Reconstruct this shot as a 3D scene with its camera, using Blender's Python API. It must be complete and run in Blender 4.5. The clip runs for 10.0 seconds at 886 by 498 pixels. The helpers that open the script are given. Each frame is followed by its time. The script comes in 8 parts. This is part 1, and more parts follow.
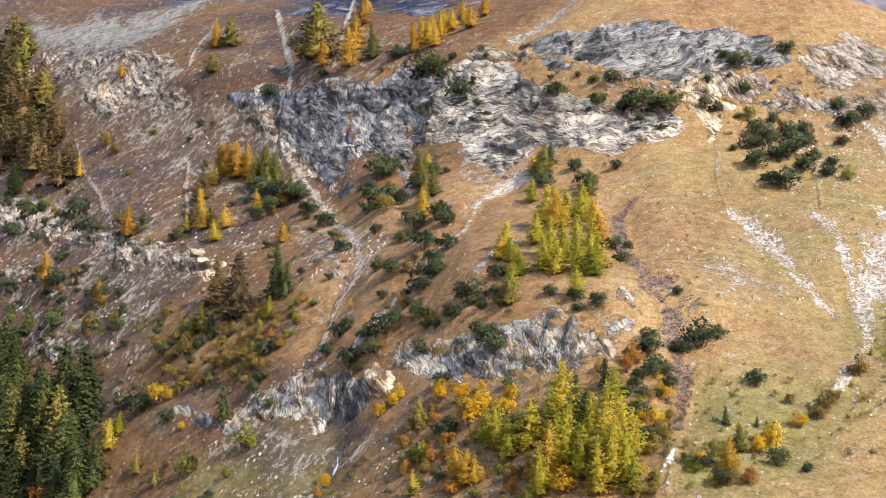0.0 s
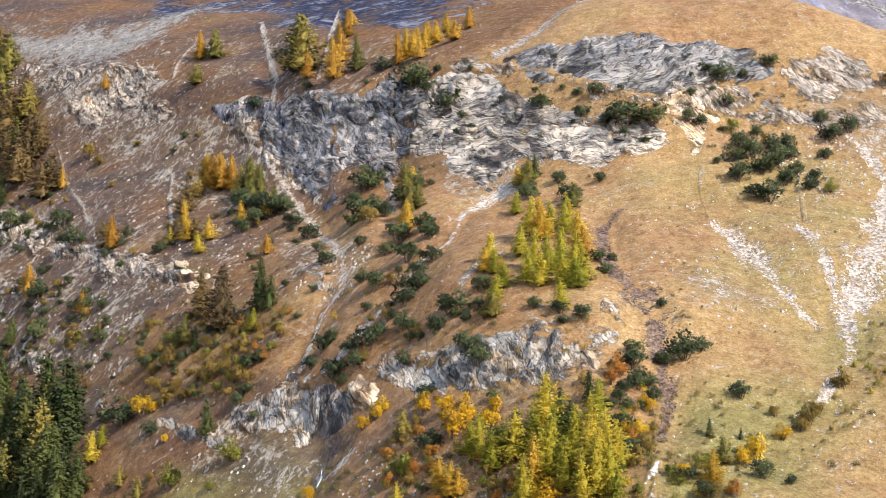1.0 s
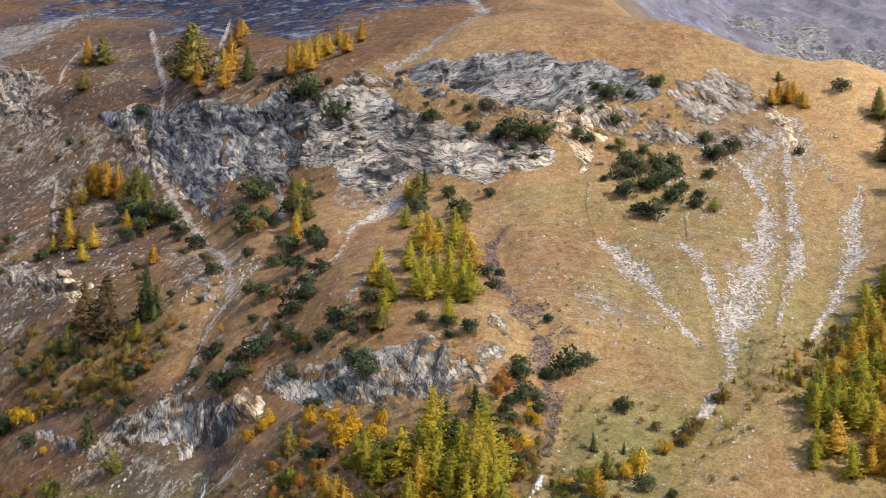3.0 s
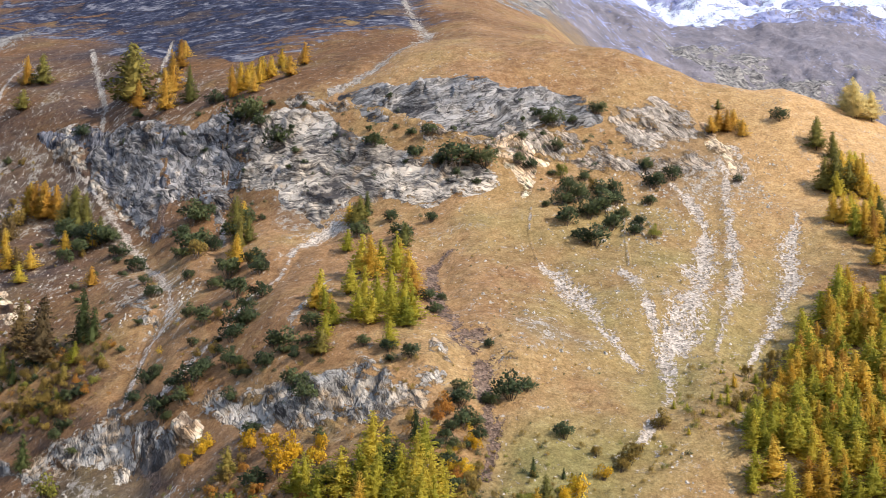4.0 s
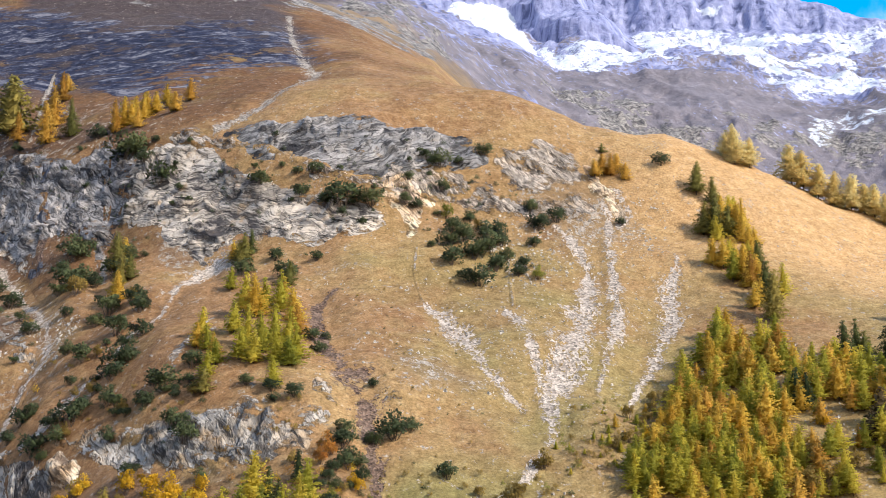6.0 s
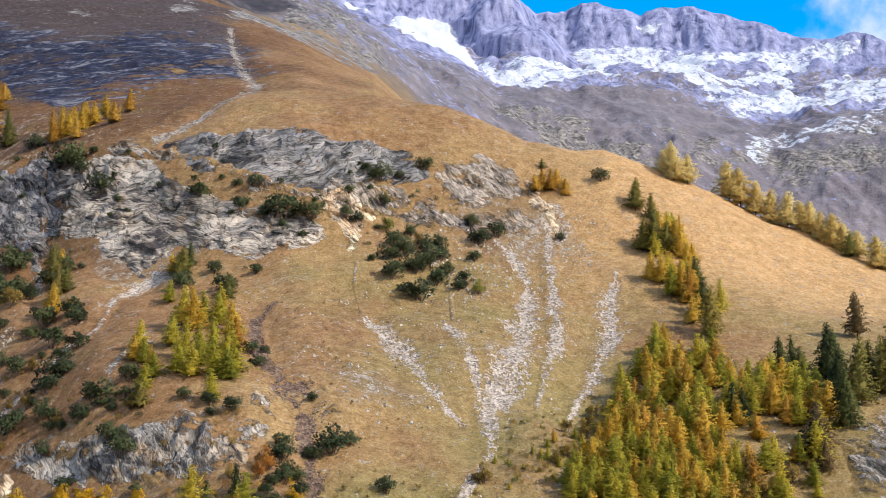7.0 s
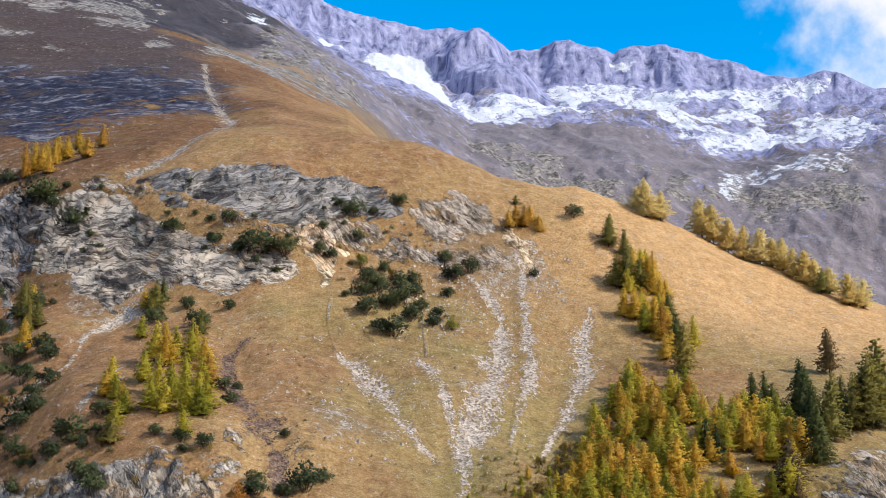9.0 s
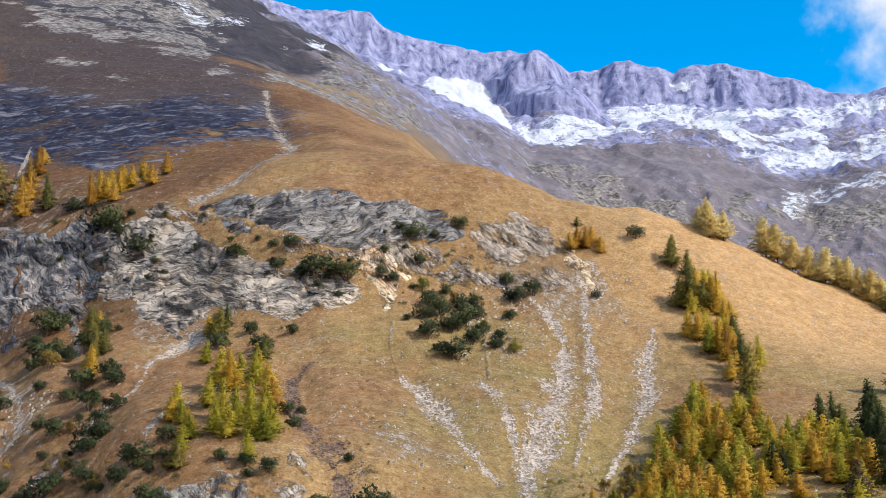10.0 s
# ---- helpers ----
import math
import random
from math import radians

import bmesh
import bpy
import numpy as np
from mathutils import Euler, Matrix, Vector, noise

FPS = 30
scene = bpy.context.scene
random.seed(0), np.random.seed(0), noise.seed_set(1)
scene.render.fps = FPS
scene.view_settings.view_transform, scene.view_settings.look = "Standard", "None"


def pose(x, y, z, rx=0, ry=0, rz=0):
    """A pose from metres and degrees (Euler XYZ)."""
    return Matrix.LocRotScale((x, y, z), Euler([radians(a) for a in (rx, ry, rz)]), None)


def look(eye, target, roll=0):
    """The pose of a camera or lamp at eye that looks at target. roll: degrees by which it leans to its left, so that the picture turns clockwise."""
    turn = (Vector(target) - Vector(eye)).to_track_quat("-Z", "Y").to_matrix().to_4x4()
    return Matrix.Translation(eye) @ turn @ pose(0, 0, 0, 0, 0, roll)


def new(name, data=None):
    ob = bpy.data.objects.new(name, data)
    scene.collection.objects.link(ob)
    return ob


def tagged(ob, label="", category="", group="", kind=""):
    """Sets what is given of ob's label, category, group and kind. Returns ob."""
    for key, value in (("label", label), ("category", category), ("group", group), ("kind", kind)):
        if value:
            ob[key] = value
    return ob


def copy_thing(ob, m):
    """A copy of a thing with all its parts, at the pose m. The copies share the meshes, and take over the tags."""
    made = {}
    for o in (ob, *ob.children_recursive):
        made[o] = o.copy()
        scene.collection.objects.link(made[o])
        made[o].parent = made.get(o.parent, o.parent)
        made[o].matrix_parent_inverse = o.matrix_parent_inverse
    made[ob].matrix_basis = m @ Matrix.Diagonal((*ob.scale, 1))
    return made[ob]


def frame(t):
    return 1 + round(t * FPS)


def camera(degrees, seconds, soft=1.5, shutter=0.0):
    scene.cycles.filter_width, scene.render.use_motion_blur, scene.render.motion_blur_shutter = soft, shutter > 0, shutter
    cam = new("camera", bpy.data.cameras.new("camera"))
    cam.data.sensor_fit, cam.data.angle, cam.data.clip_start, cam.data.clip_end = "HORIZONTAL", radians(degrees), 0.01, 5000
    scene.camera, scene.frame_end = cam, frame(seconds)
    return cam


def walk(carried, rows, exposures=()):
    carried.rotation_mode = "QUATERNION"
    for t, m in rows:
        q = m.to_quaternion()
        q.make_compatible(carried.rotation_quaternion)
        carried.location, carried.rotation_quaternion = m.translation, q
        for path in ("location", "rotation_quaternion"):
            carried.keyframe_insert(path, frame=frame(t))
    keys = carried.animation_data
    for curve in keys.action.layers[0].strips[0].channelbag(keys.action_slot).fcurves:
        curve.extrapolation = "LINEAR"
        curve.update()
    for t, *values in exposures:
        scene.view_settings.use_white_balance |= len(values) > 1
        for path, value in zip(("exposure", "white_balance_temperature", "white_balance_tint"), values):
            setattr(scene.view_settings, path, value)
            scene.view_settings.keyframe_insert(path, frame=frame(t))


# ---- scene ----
# ---- the camera turns where it stands ----
cam = camera(35.56, 10.0, soft=0.4)
ROWS = [
    (0, 9.108, 6.604, -0.197),
    (0.5, 8.661, 6.858, -0.285),
    (1, 8.449, 7.104, -0.239),
    (1.5, 8.448, 7.250, -0.042),
    (2, 7.095, 7.243, 0.086),
    (2.5, 5.339, 7.312, 0.085),
    (3, 3.811, 7.661, 0.055),
    (4.5, 0.157, 9.207, 0.142),
    (5, -1.082, 9.694, 0.047),
    (5.5, -1.998, 9.999, 0.000),
    (6, -3.444, 10.312, -0.023),
    (7.5, -6.597, 11.269, -0.077),
    (8, -6.800, 11.731, -0.009),
    (8.5, -6.976, 12.059, -0.103),
    (9, -7.069, 12.384, -0.216),
    (9.5, -6.284, 12.724, -0.238),
    (10, -4.467, 13.341, -0.314),
]
walk(cam, [(t, pose(0, 0, 0, 90 + pitch, 0, yaw) @ pose(0, 0, 0, 0, 0, roll)) for t, yaw, pitch, roll in ROWS],
     [(0, 0.65), (0.5, 0.75), (1.0, 0.72), (1.5, 0.65), (2.0, 0.45), (3.0, 0.22), (4.5, 0.52), (5.0, 0.58), (6.0, 0.4), (7.5, 0.08), (10.0, 0.05)])

# ---- daylight ----
SUN_AZ, SUN_EL = 124.0, 38.0  # degrees clockwise from straight ahead, and above the horizon
world = bpy.data.worlds.new("sky")
scene.world = world
world.use_nodes = True
wn, wl = world.node_tree.nodes, world.node_tree.links
sky = wn.new("ShaderNodeTexSky")
sky.sky_type, sky.sun_disc = "NISHITA", False
sky.sun_elevation, sky.sun_rotation = radians(SUN_EL), radians(SUN_AZ)
sky.altitude, sky.air_density, sky.dust_density, sky.ozone_density = 1800, 1.0, 0.3, 3.0
hue = wn.new("ShaderNodeHueSaturation")
hue.inputs["Hue"].default_value, hue.inputs["Saturation"].default_value, hue.inputs["Value"].default_value = 0.49, 1.45, 1.6
wl.new(sky.outputs[0], hue.inputs["Color"])
# fair-weather cloud: a bank to the right of the ridge and thin wisps
where = wn.new("ShaderNodeTexCoord").outputs["Generated"]
puff = wn.new("ShaderNodeTexNoise")
puff.inputs["Scale"].default_value, puff.inputs["Detail"].default_value, puff.inputs["Roughness"].default_value = 7.0, 7, 0.55
wl.new(where, puff.inputs["Vector"])
bank = wn.new("ShaderNodeVectorMath")
bank.operation = "DISTANCE"
wl.new(where, bank.inputs[0])
bank.inputs[1].default_value = (math.sin(radians(30)) * math.cos(radians(21.5)), math.cos(radians(30)) * math.cos(radians(21.5)), math.sin(radians(21.5)))
thick = wn.new("ShaderNodeMath")
thick.operation = "MULTIPLY_ADD"
wl.new(bank.outputs["Value"], thick.inputs[0])
thick.inputs[1].default_value = -1.7
wl.new(puff.outputs[0], thick.inputs[2])
cover = wn.new("ShaderNodeMapRange")
cover.interpolation_type = "SMOOTHSTEP"
cover.inputs["From Min"].default_value, cover.inputs["From Max"].default_value = 0.16, 0.34
wl.new(thick.outputs[0], cover.inputs["Value"])
# unseen bright broken cloud, added behind the view to whiten and fill the shade
split = wn.new("ShaderNodeSeparateXYZ")
wl.new(where, split.inputs[0])
broad = wn.new("ShaderNodeTexNoise")
broad.inputs["Scale"].default_value, broad.inputs["Detail"].default_value = 3.0, 5
wl.new(where, broad.inputs["Vector"])
rear = wn.new("ShaderNodeMath")
rear.operation = "MULTIPLY_ADD"
wl.new(split.outputs["Y"], rear.inputs[0])
rear.inputs[1].default_value = -0.4
wl.new(broad.outputs[0], rear.inputs[2])
fill_deck = wn.new("ShaderNodeMapRange")
fill_deck.interpolation_type = "SMOOTHSTEP"
fill_deck.inputs["From Min"].default_value, fill_deck.inputs["From Max"].default_value = 0.5, 0.75
wl.new(rear.outputs[0], fill_deck.inputs["Value"])
both = wn.new("ShaderNodeMath")
both.operation = "MAXIMUM"
wl.new(cover.outputs[0], both.inputs[0])
wl.new(fill_deck.outputs[0], both.inputs[1])
cloudy = wn.new("ShaderNodeMix")
cloudy.data_type = "RGBA"
wl.new(both.outputs[0], cloudy.inputs[0])
wl.new(hue.outputs[0], cloudy.inputs[6])
cloudy.inputs[7].default_value = (5.6, 5.7, 6.1, 1)
wl.new(cloudy.outputs[2], wn["Background"].inputs[0])
wn["Background"].inputs[1].default_value = 0.165
sun = new("sun", bpy.data.lights.new("sun", "SUN"))
sun.data.energy, sun.data.angle, sun.data.color = 4.5, radians(2.0), (1.0, 0.91, 0.78)
sun.matrix_world = look((0, 0, 500), (-math.sin(radians(SUN_AZ)) * math.cos(radians(SUN_EL)), -math.cos(radians(SUN_AZ)) * math.cos(radians(SUN_EL)), 500 - math.sin(radians(SUN_EL))))

# ---- the lie of the land ----
# Ridge and valley lines round the standpoint: azimuth (degrees), then distance and elevation angle along each line.
LINES = []


def land_line(azimuths, distances, elevations):
    LINES.append((np.array(azimuths, float), np.array(distances, float), np.array(elevations, float)))


AZ_HILL = [-40, -30, -22, -16, -8, 0, 3, 6, 9.4, 10.9, 12.8, 14.9, 17.7, 19.5, 22, 24.6, 30, 40]
# foot of the slope, where it meets the valley floor
land_line([-40, -12, 0, 12, 20, 26, 40], [300, 305, 310, 300, 285, 275, 270], [-5.6, -5.2, -5.2, -5.0, -4.4, -4.0, -4.0])
# foot of the lower cliff and its terrace
land_line([-40, -24, -16, -8, -2, 4, 12, 18, 24, 40], [375, 375, 372, 380, 385, 390, 385, 360, 335, 335],
          [0.4, 0.6, -0.2, 1.6, 2.2, 2.4, 3.0, 2.6, 2.4, 2.4])
land_line([-40, -24, -16, -8, -2, 4, 12, 18, 24, 40], [400, 400, 390, 400, 405, 420, 420, 400, 385, 385],
          [3.4, 3.2, 2.2, 4.2, 4.2, 4.3, 5.0, 5.5, 5.6, 5.0])
# foot of the upper cliff
land_line([-40, -24, -16, -8, -2, 4, 12, 18, 24, 40], [510, 510, 520, 525, 530, 535, 520, 480, 460, 460],
          [10.6, 10.6, 10.0, 10.3, 10.4, 10.9, 10.9, 9.2, 8.0, 6.0])
# brow: top of the upper cliff, then the grassy crest
land_line(AZ_HILL, [570, 570, 570, 565, 570, 590, 610, 610, 600, 590, 580, 575, 565, 560, 550, 540, 530, 530],
          [15.0, 14.8, 14.3, 13.9, 14.7, 16.1, 17.0, 16.8, 15.3, 15.05, 14.9, 14.1, 12.7, 11.8, 10.7, 9.6, 7.8, 5.2])
land_line(AZ_HILL, [720, 720, 720, 720, 720, 720, 720, 720, 700, 690, 690, 690, 690, 690, 690, 690, 690, 690],
          [18.6, 18.4, 17.6, 17.2, 17.4, 17.8, 17.4, 15.8, 13.8, 13.0, 12.6, 11.8, 10.4, 9.5, 8.4, 7.3, 5.5, 3.0])
land_line([-40, -30, -16, -8, -4, 0, 3, 6, 9.4, 13, 18, 25, 40], [1100] * 13,
          [24, 23.5, 22.4, 21.3, 20.6, 19.4, 18.0, 15.4, 12.8, 11.0, 9.2, 6.8, 4])
land_line([-40, -16, -8, -4, -2, 0.9, 3.9, 6.9, 8.3, 11, 14.5, 17.8, 19.8, 23, 30, 40], [1900] * 16,
          [29, 26.5, 24.4, 23.0, 22.1, 20.9, 19.4, 18.3, 17.4, 17.1, 16.7, 16.1, 15.5, 15.6, 15.4, 13])
land_line([-40, -16, -8, -4, -2, 0.9, 3.9, 6.4, 7.4, 9.4, 11.3, 13.5, 15.6, 17.5, 20.3, 23.2, 30, 40], [2700] * 18,
          [30, 28, 25.4, 23.6, 22.5, 21.3, 20.4, 19.6, 19.2, 19.6, 18.9, 18.9, 18.8, 18.8, 18.2, 17.4, 17, 14])
land_line([-40, -16, -8, -4.3, -2.1, 0.4, 1.3, 1.9, 3.0, 4.4, 5.4, 6.4, 7.4, 8.4, 9.1, 9.5, 10.1, 11.3, 12.0, 12.6, 13.4, 14.0, 14.5,
           15.2, 15.9, 17.0, 18.1, 19.0, 19.9, 21.2, 22.1, 22.7, 23.3, 24.0, 25.2, 28, 40], [2800] * 37,
          [31, 29, 25.9, 23.4, 23.1, 23.0, 22.9, 22.3, 22.0, 21.7, 21.6, 21.25, 21.4, 21.3, 21.2, 20.9, 20.55, 20.55, 20.75, 20.8, 20.5,
           20.35, 20.25, 20.4, 20.45, 20.3, 20.1, 19.7, 19.45, 18.9, 18.7, 18.75, 18.85, 18.7, 18.0, 17.6, 15])
land_line([-40, 40], [3400, 3400], [22, 12])


def turnout(az):
    """How much farther the hill stands to either side of its middle: a convex spur, bent so that its left flank
    darkens.
    """
    a = np.abs(np.clip(az, -34, 34))
    # the left falls back more, a made-up shape that takes less sun
    k = np.where(az < 0, 1.7, 0.75)
    return np.exp(k * (0.55 * (a / 27.0) ** 1.6 * 0.62))


def smooth(a, b, v):
    t = np.clip((v - a) / (b - a), 0, 1)
    return t * t * (3 - 2 * t)


def lattice(ix, iy, iz, seed):
    h = (ix.astype(np.int64) * 374761393 + iy.astype(np.int64) * 668265263 + iz.astype(np.int64) * 2147483647 + seed * 974634777) & 0xFFFFFFFF
    h = ((h ^ (h >> 13)) * 1274126177) & 0xFFFFFFFF
    h = h ^ (h >> 16)
    return (h & 0xFFFF) / 32767.5 - 1.0


def noise2(x, y, seed=0):
    """Smooth value noise from -1 to 1."""
    ix, iy = np.floor(x), np.floor(y)
    fx, fy = x - ix, y - iy
    fx, fy = fx * fx * fx * (fx * (fx * 6 - 15) + 10), fy * fy * fy * (fy * (fy * 6 - 15) + 10)
    z = np.zeros_like(ix)
    a, b = lattice(ix, iy, z, seed), lattice(ix + 1, iy, z, seed)
    c, d = lattice(ix, iy + 1, z, seed), lattice(ix + 1, iy + 1, z, seed)
    return (a * (1 - fx) + b * fx) * (1 - fy) + (c * (1 - fx) + d * fx) * fy


def fbm(x, y, octaves=4, seed=0, gain=0.5):
    total, amp = 0.0, 1.0
    for k in range(octaves):
        total = total + amp * noise2(x * 0.8 + y * 0.6, y * 0.8 - x * 0.6, seed + k)
        x, y, amp = x * 2.03 + 17.3, y * 2.03 - 9.1, amp * gain
    return total


def ridged(x, y, octaves=4, seed=0, gain=0.5):
    total, amp = 0.0, 1.0
    for k in range(octaves):
        total = total + amp * (1 - 2 * np.abs(noise2(x * 0.8 + y * 0.6, y * 0.8 - x * 0.6, seed + k)))
        x, y, amp = x * 2.07 + 5.3, y * 2.07 - 3.1, amp * gain
    return total


def base_height(az, r):
    """Smooth height of the land at azimuth az (degrees) and distance r: a surface lofted through LINES."""
    a = np.clip(az, -40, 40)
    rs, zs = [np.zeros_like(r), np.full_like(r, 60.0), np.full_like(r, 170.0)], [np.full_like(r, -1.7), np.full_like(r, -6.5), np.full_like(r, -17.0)]
    far = turnout(a)
    for k, (la, lr, le) in enumerate(LINES):
        rr = np.interp(a, la, lr) * (far if k < 7 else 1)
        rs.append(rr)
        zs.append(rr * np.tan(np.radians(np.interp(a, la, le))))
    n = len(rs)
    d = [(zs[k + 1] - zs[k]) / (rs[k + 1] - rs[k]) for k in range(n - 1)]
    m = [d[0]]
    for k in range(1, n - 1):
        same = d[k - 1] * d[k] > 0
        m.append(np.where(same, 2 * d[k - 1] * d[k] / np.where(same, d[k - 1] + d[k], 1), 0.0))
    m.append(d[-1])
    z = np.where(r >= rs[-1], zs[-1], zs[0])
    for k in range(n - 1):
        h = rs[k + 1] - rs[k]
        t = (r - rs[k]) / h
        inside = (t >= 0) & (t < 1)
        t = np.clip(t, 0, 1)
        v = ((2 * t - 3) * t * t + 1) * zs[k] + ((t - 2) * t + 1) * t * h * m[k] + (3 - 2 * t) * t * t * zs[k + 1] + (t - 1) * t * t * h * m[k + 1]
        z = np.where(inside, v, z)
    return z


def land(x, y):
    """Height without relief; away from the view the valley side rises gently."""
    r, az = np.hypot(x, y), np.degrees(np.arctan2(x, y))
    away = smooth(34, 75, np.abs(az))
    side = -1.7 - 10 * smooth(0, 200, r) + 0.12 * np.maximum(r - 300, 0) + 0.1 * r * smooth(90, 170, np.abs(az))
    return base_height(az, r) * (1 - away) + side * away


def near_line(px, pz, pts):
    """Distance from (px, pz) to a polyline, and how far along it (0 to 1)."""
    best, along = np.full(px.shape, 1e9), np.zeros(px.shape)
    lengths = [math.dist(a, b) for a, b in zip(pts, pts[1:])]
    total, run = sum(lengths), 0.0
    for (ax, az_), (bx, bz), ln in zip(pts, pts[1:], lengths):
        t = np.clip(((px - ax) * (bx - ax) + (pz - az_) * (bz - az_)) / max(ln * ln, 1e-9), 0, 1)
        dist = np.hypot(px - ax - t * (bx - ax), pz - az_ - t * (bz - az_))
        closer = dist < best
        best, along = np.where(closer, dist, best), np.where(closer, (run + t * ln) / total, along)
        run += ln
    return best, along


def inside_by(px, pz, pts):
    """Signed distance to an outline: positive inside."""
    ring = list(pts) + [pts[0]]
    dist, _ = near_line(px, pz, ring)
    odd = np.zeros(px.shape, bool)
    for (ax, az_), (bx, bz) in zip(ring, ring[1:]):
        if az_ == bz:
            continue
        hit = ((az_ > pz) != (bz > pz)) & (px < (bx - ax) * (pz - az_) / (bz - az_) + ax)
        odd ^= hit
    return np.where(odd, dist, -dist)


GULLIES = []


def gully(depth, width, pts):
    GULLIES.append((depth, width, pts))


gully(5, 9, [(-213.8, 215.2), (-189.6, 171.4), (-159.3, 111.6), (-131.9, 80.3), (-116.2, 62.2), (-118.8, 45.9), (-120.8, 31.3), (-120.4, 14.7), (-101.4, -6), (-102.6, -14.4), (-109.9, -27.5)])
gully(4, 8, [(-118.1, 168.3), (-112.7, 134.4), (-108.8, 103.2), (-99.5, 77), (-96, 62.2)])
gully(3, 6, [(-52.6, 97.6), (-69.4, 80.3), (-71.9, 66.6), (-88.4, 44.9), (-104.3, 24.2), (-110.8, 16.2)])
gully(4, 8, [(-10.3, 77.4), (-15.9, 68.3), (-8.8, 47.5), (-1.5, 35.8), (2.7, 20.9), (4.1, 6.3), (1.8, -2.5)])
gully(2.5, 7, [(22.3, 71.8), (35.4, 52.9), (45.9, 33.1), (51, 28.4)])
gully(2.5, 9, [(87.5, 92.7), (76.5, 62.3), (58.1, 30.3), (56.1, 22.5), (45.6, 8.3)])
gully(3, 9, [(123.3, 93.6), (111.2, 65.5), (81.6, 31.6)])
gully(3, 8, [(-177.1, 246.6), (-164.3, 185.6), (-161.2, 167.9)])
gully(3, 7, [(-55.4, 352.3), (-25.9, 233.7), (-49, 176.2), (-67.8, 161.8)])


def ground_height(x, y):
    z0 = land(x, y)
    r = np.hypot(x, y)
    s = r / turnout(np.degrees(np.arctan2(x, y)))
    hill = smooth(260, 340, r) * (1 - smooth(950, 1140, s))
    z = z0 + hill * (2.6 * fbm(x / 70, z0 / 45 + y / 150, 3, 3) + 0.7 * fbm(x / 16, y / 16, 3, 9) + 0.22 * fbm(x / 4.5, y / 4.5, 2, 14))
    z = z + (1 - smooth(200, 300, r)) * 0.25 * fbm(x / 9, y / 9, 3, 5) * smooth(3, 15, r)
    for depth, width, pts in GULLIES:
        xs, zs = [p[0] for p in pts], [p[1] for p in pts]
        m = (x > min(xs) - 3 * width) & (x < max(xs) + 3 * width) & (z0 > min(zs) - 3 * width) & (z0 < max(zs) + 3 * width) & (r < 1500) & (r > 250)
        if m.any():
            d, along = near_line(x[m], z0[m], pts)
            ends = smooth(0, 0.08, along) * (1 - smooth(0.95, 1.0, along) * 0.7)
            z[m] -= depth * np.exp(-(d / width) ** 2) * (0.3 + 0.7 * ends)
    return z

# ---- materials ----
def material(name, rough=0.9):
    m = bpy.data.materials.new(name)
    m.use_nodes = True
    n, l = m.node_tree.nodes, m.node_tree.links
    b = n["Principled BSDF"]
    b.inputs["Roughness"].default_value = rough
    b.inputs["Specular IOR Level"].default_value = 0.2
    return m, n, l, b


def tex_noise(n, l, vec, scale, detail=6, rough=0.6, distortion=0.0):
    t = n.new("ShaderNodeTexNoise")
    t.inputs["Scale"].default_value, t.inputs["Detail"].default_value = scale, detail
    t.inputs["Roughness"].default_value, t.inputs["Distortion"].default_value = rough, distortion
    l.new(vec, t.inputs["Vector"])
    return t.outputs[0]


def ramp(n, l, fac, stops):
    r = n.new("ShaderNodeValToRGB")
    e = r.color_ramp.elements
    while len(e) < len(stops):
        e.new(0.5)
    for k, (p, c) in enumerate(stops):
        e[k].position, e[k].color = p, (*c, 1) if len(c) == 3 else (c[0], c[0], c[0], 1)
    l.new(fac, r.inputs[0])
    return r.outputs[0]


def mix(n, l, fac, a, b):
    x = n.new("ShaderNodeMix")
    x.data_type = "RGBA"
    for sock, v in ((0, fac), (6, a), (7, b)):
        if isinstance(v, (int, float)):
            x.inputs[sock].default_value = v
        elif isinstance(v, tuple):
            x.inputs[sock].default_value = (*v, 1)
        else:
            l.new(v, x.inputs[sock])
    return x.outputs[2]


def calc(n, l, op, a, b=0.0, clamp=False):
    x = n.new("ShaderNodeMath")
    x.operation, x.use_clamp = op, clamp
    for k, v in enumerate((a, b)):
        if isinstance(v, (int, float)):
            x.inputs[k].default_value = v
        else:
            l.new(v, x.inputs[k])
    return x.outputs[0]


def place(n, l, scale=(1, 1, 1), turn=(0, 0, 0)):
    """Position in metres, stretched and turned."""
    g = n.new("ShaderNodeNewGeometry").outputs["Position"]
    m = n.new("ShaderNodeMapping")
    m.inputs["Scale"].default_value, m.inputs["Rotation"].default_value = scale, [radians(a) for a in turn]
    l.new(g, m.inputs[0])
    return m.outputs[0]


def bump(n, l, b, height, distance, strength=1.0):
    x = n.new("ShaderNodeBump")
    x.inputs["Distance"].default_value, x.inputs["Strength"].default_value = distance, strength
    l.new(height, x.inputs["Height"])
    l.new(x.outputs[0], b.inputs["Normal"])


def attr(n, name):
    a = n.new("ShaderNodeAttribute")
    a.attribute_name = name
    return a.outputs["Fac"]


def turned(n, l, tilt, scale):
    """Position in metres, turned about y and then stretched, so that streaks run at a slant."""
    r = n.new("ShaderNodeMapping")
    r.inputs["Scale"].default_value = scale
    l.new(place(n, l, (1, 1, 1), (0, tilt, 0)), r.inputs[0])
    return r.outputs[0]


def warped(n, l, vec, warp, amount):
    add = n.new("ShaderNodeVectorMath")
    add.operation = "MULTIPLY_ADD"
    l.new(warp, add.inputs[0]), l.new(vec, add.inputs[2])
    add.inputs[1].default_value = amount
    return add.outputs[0]


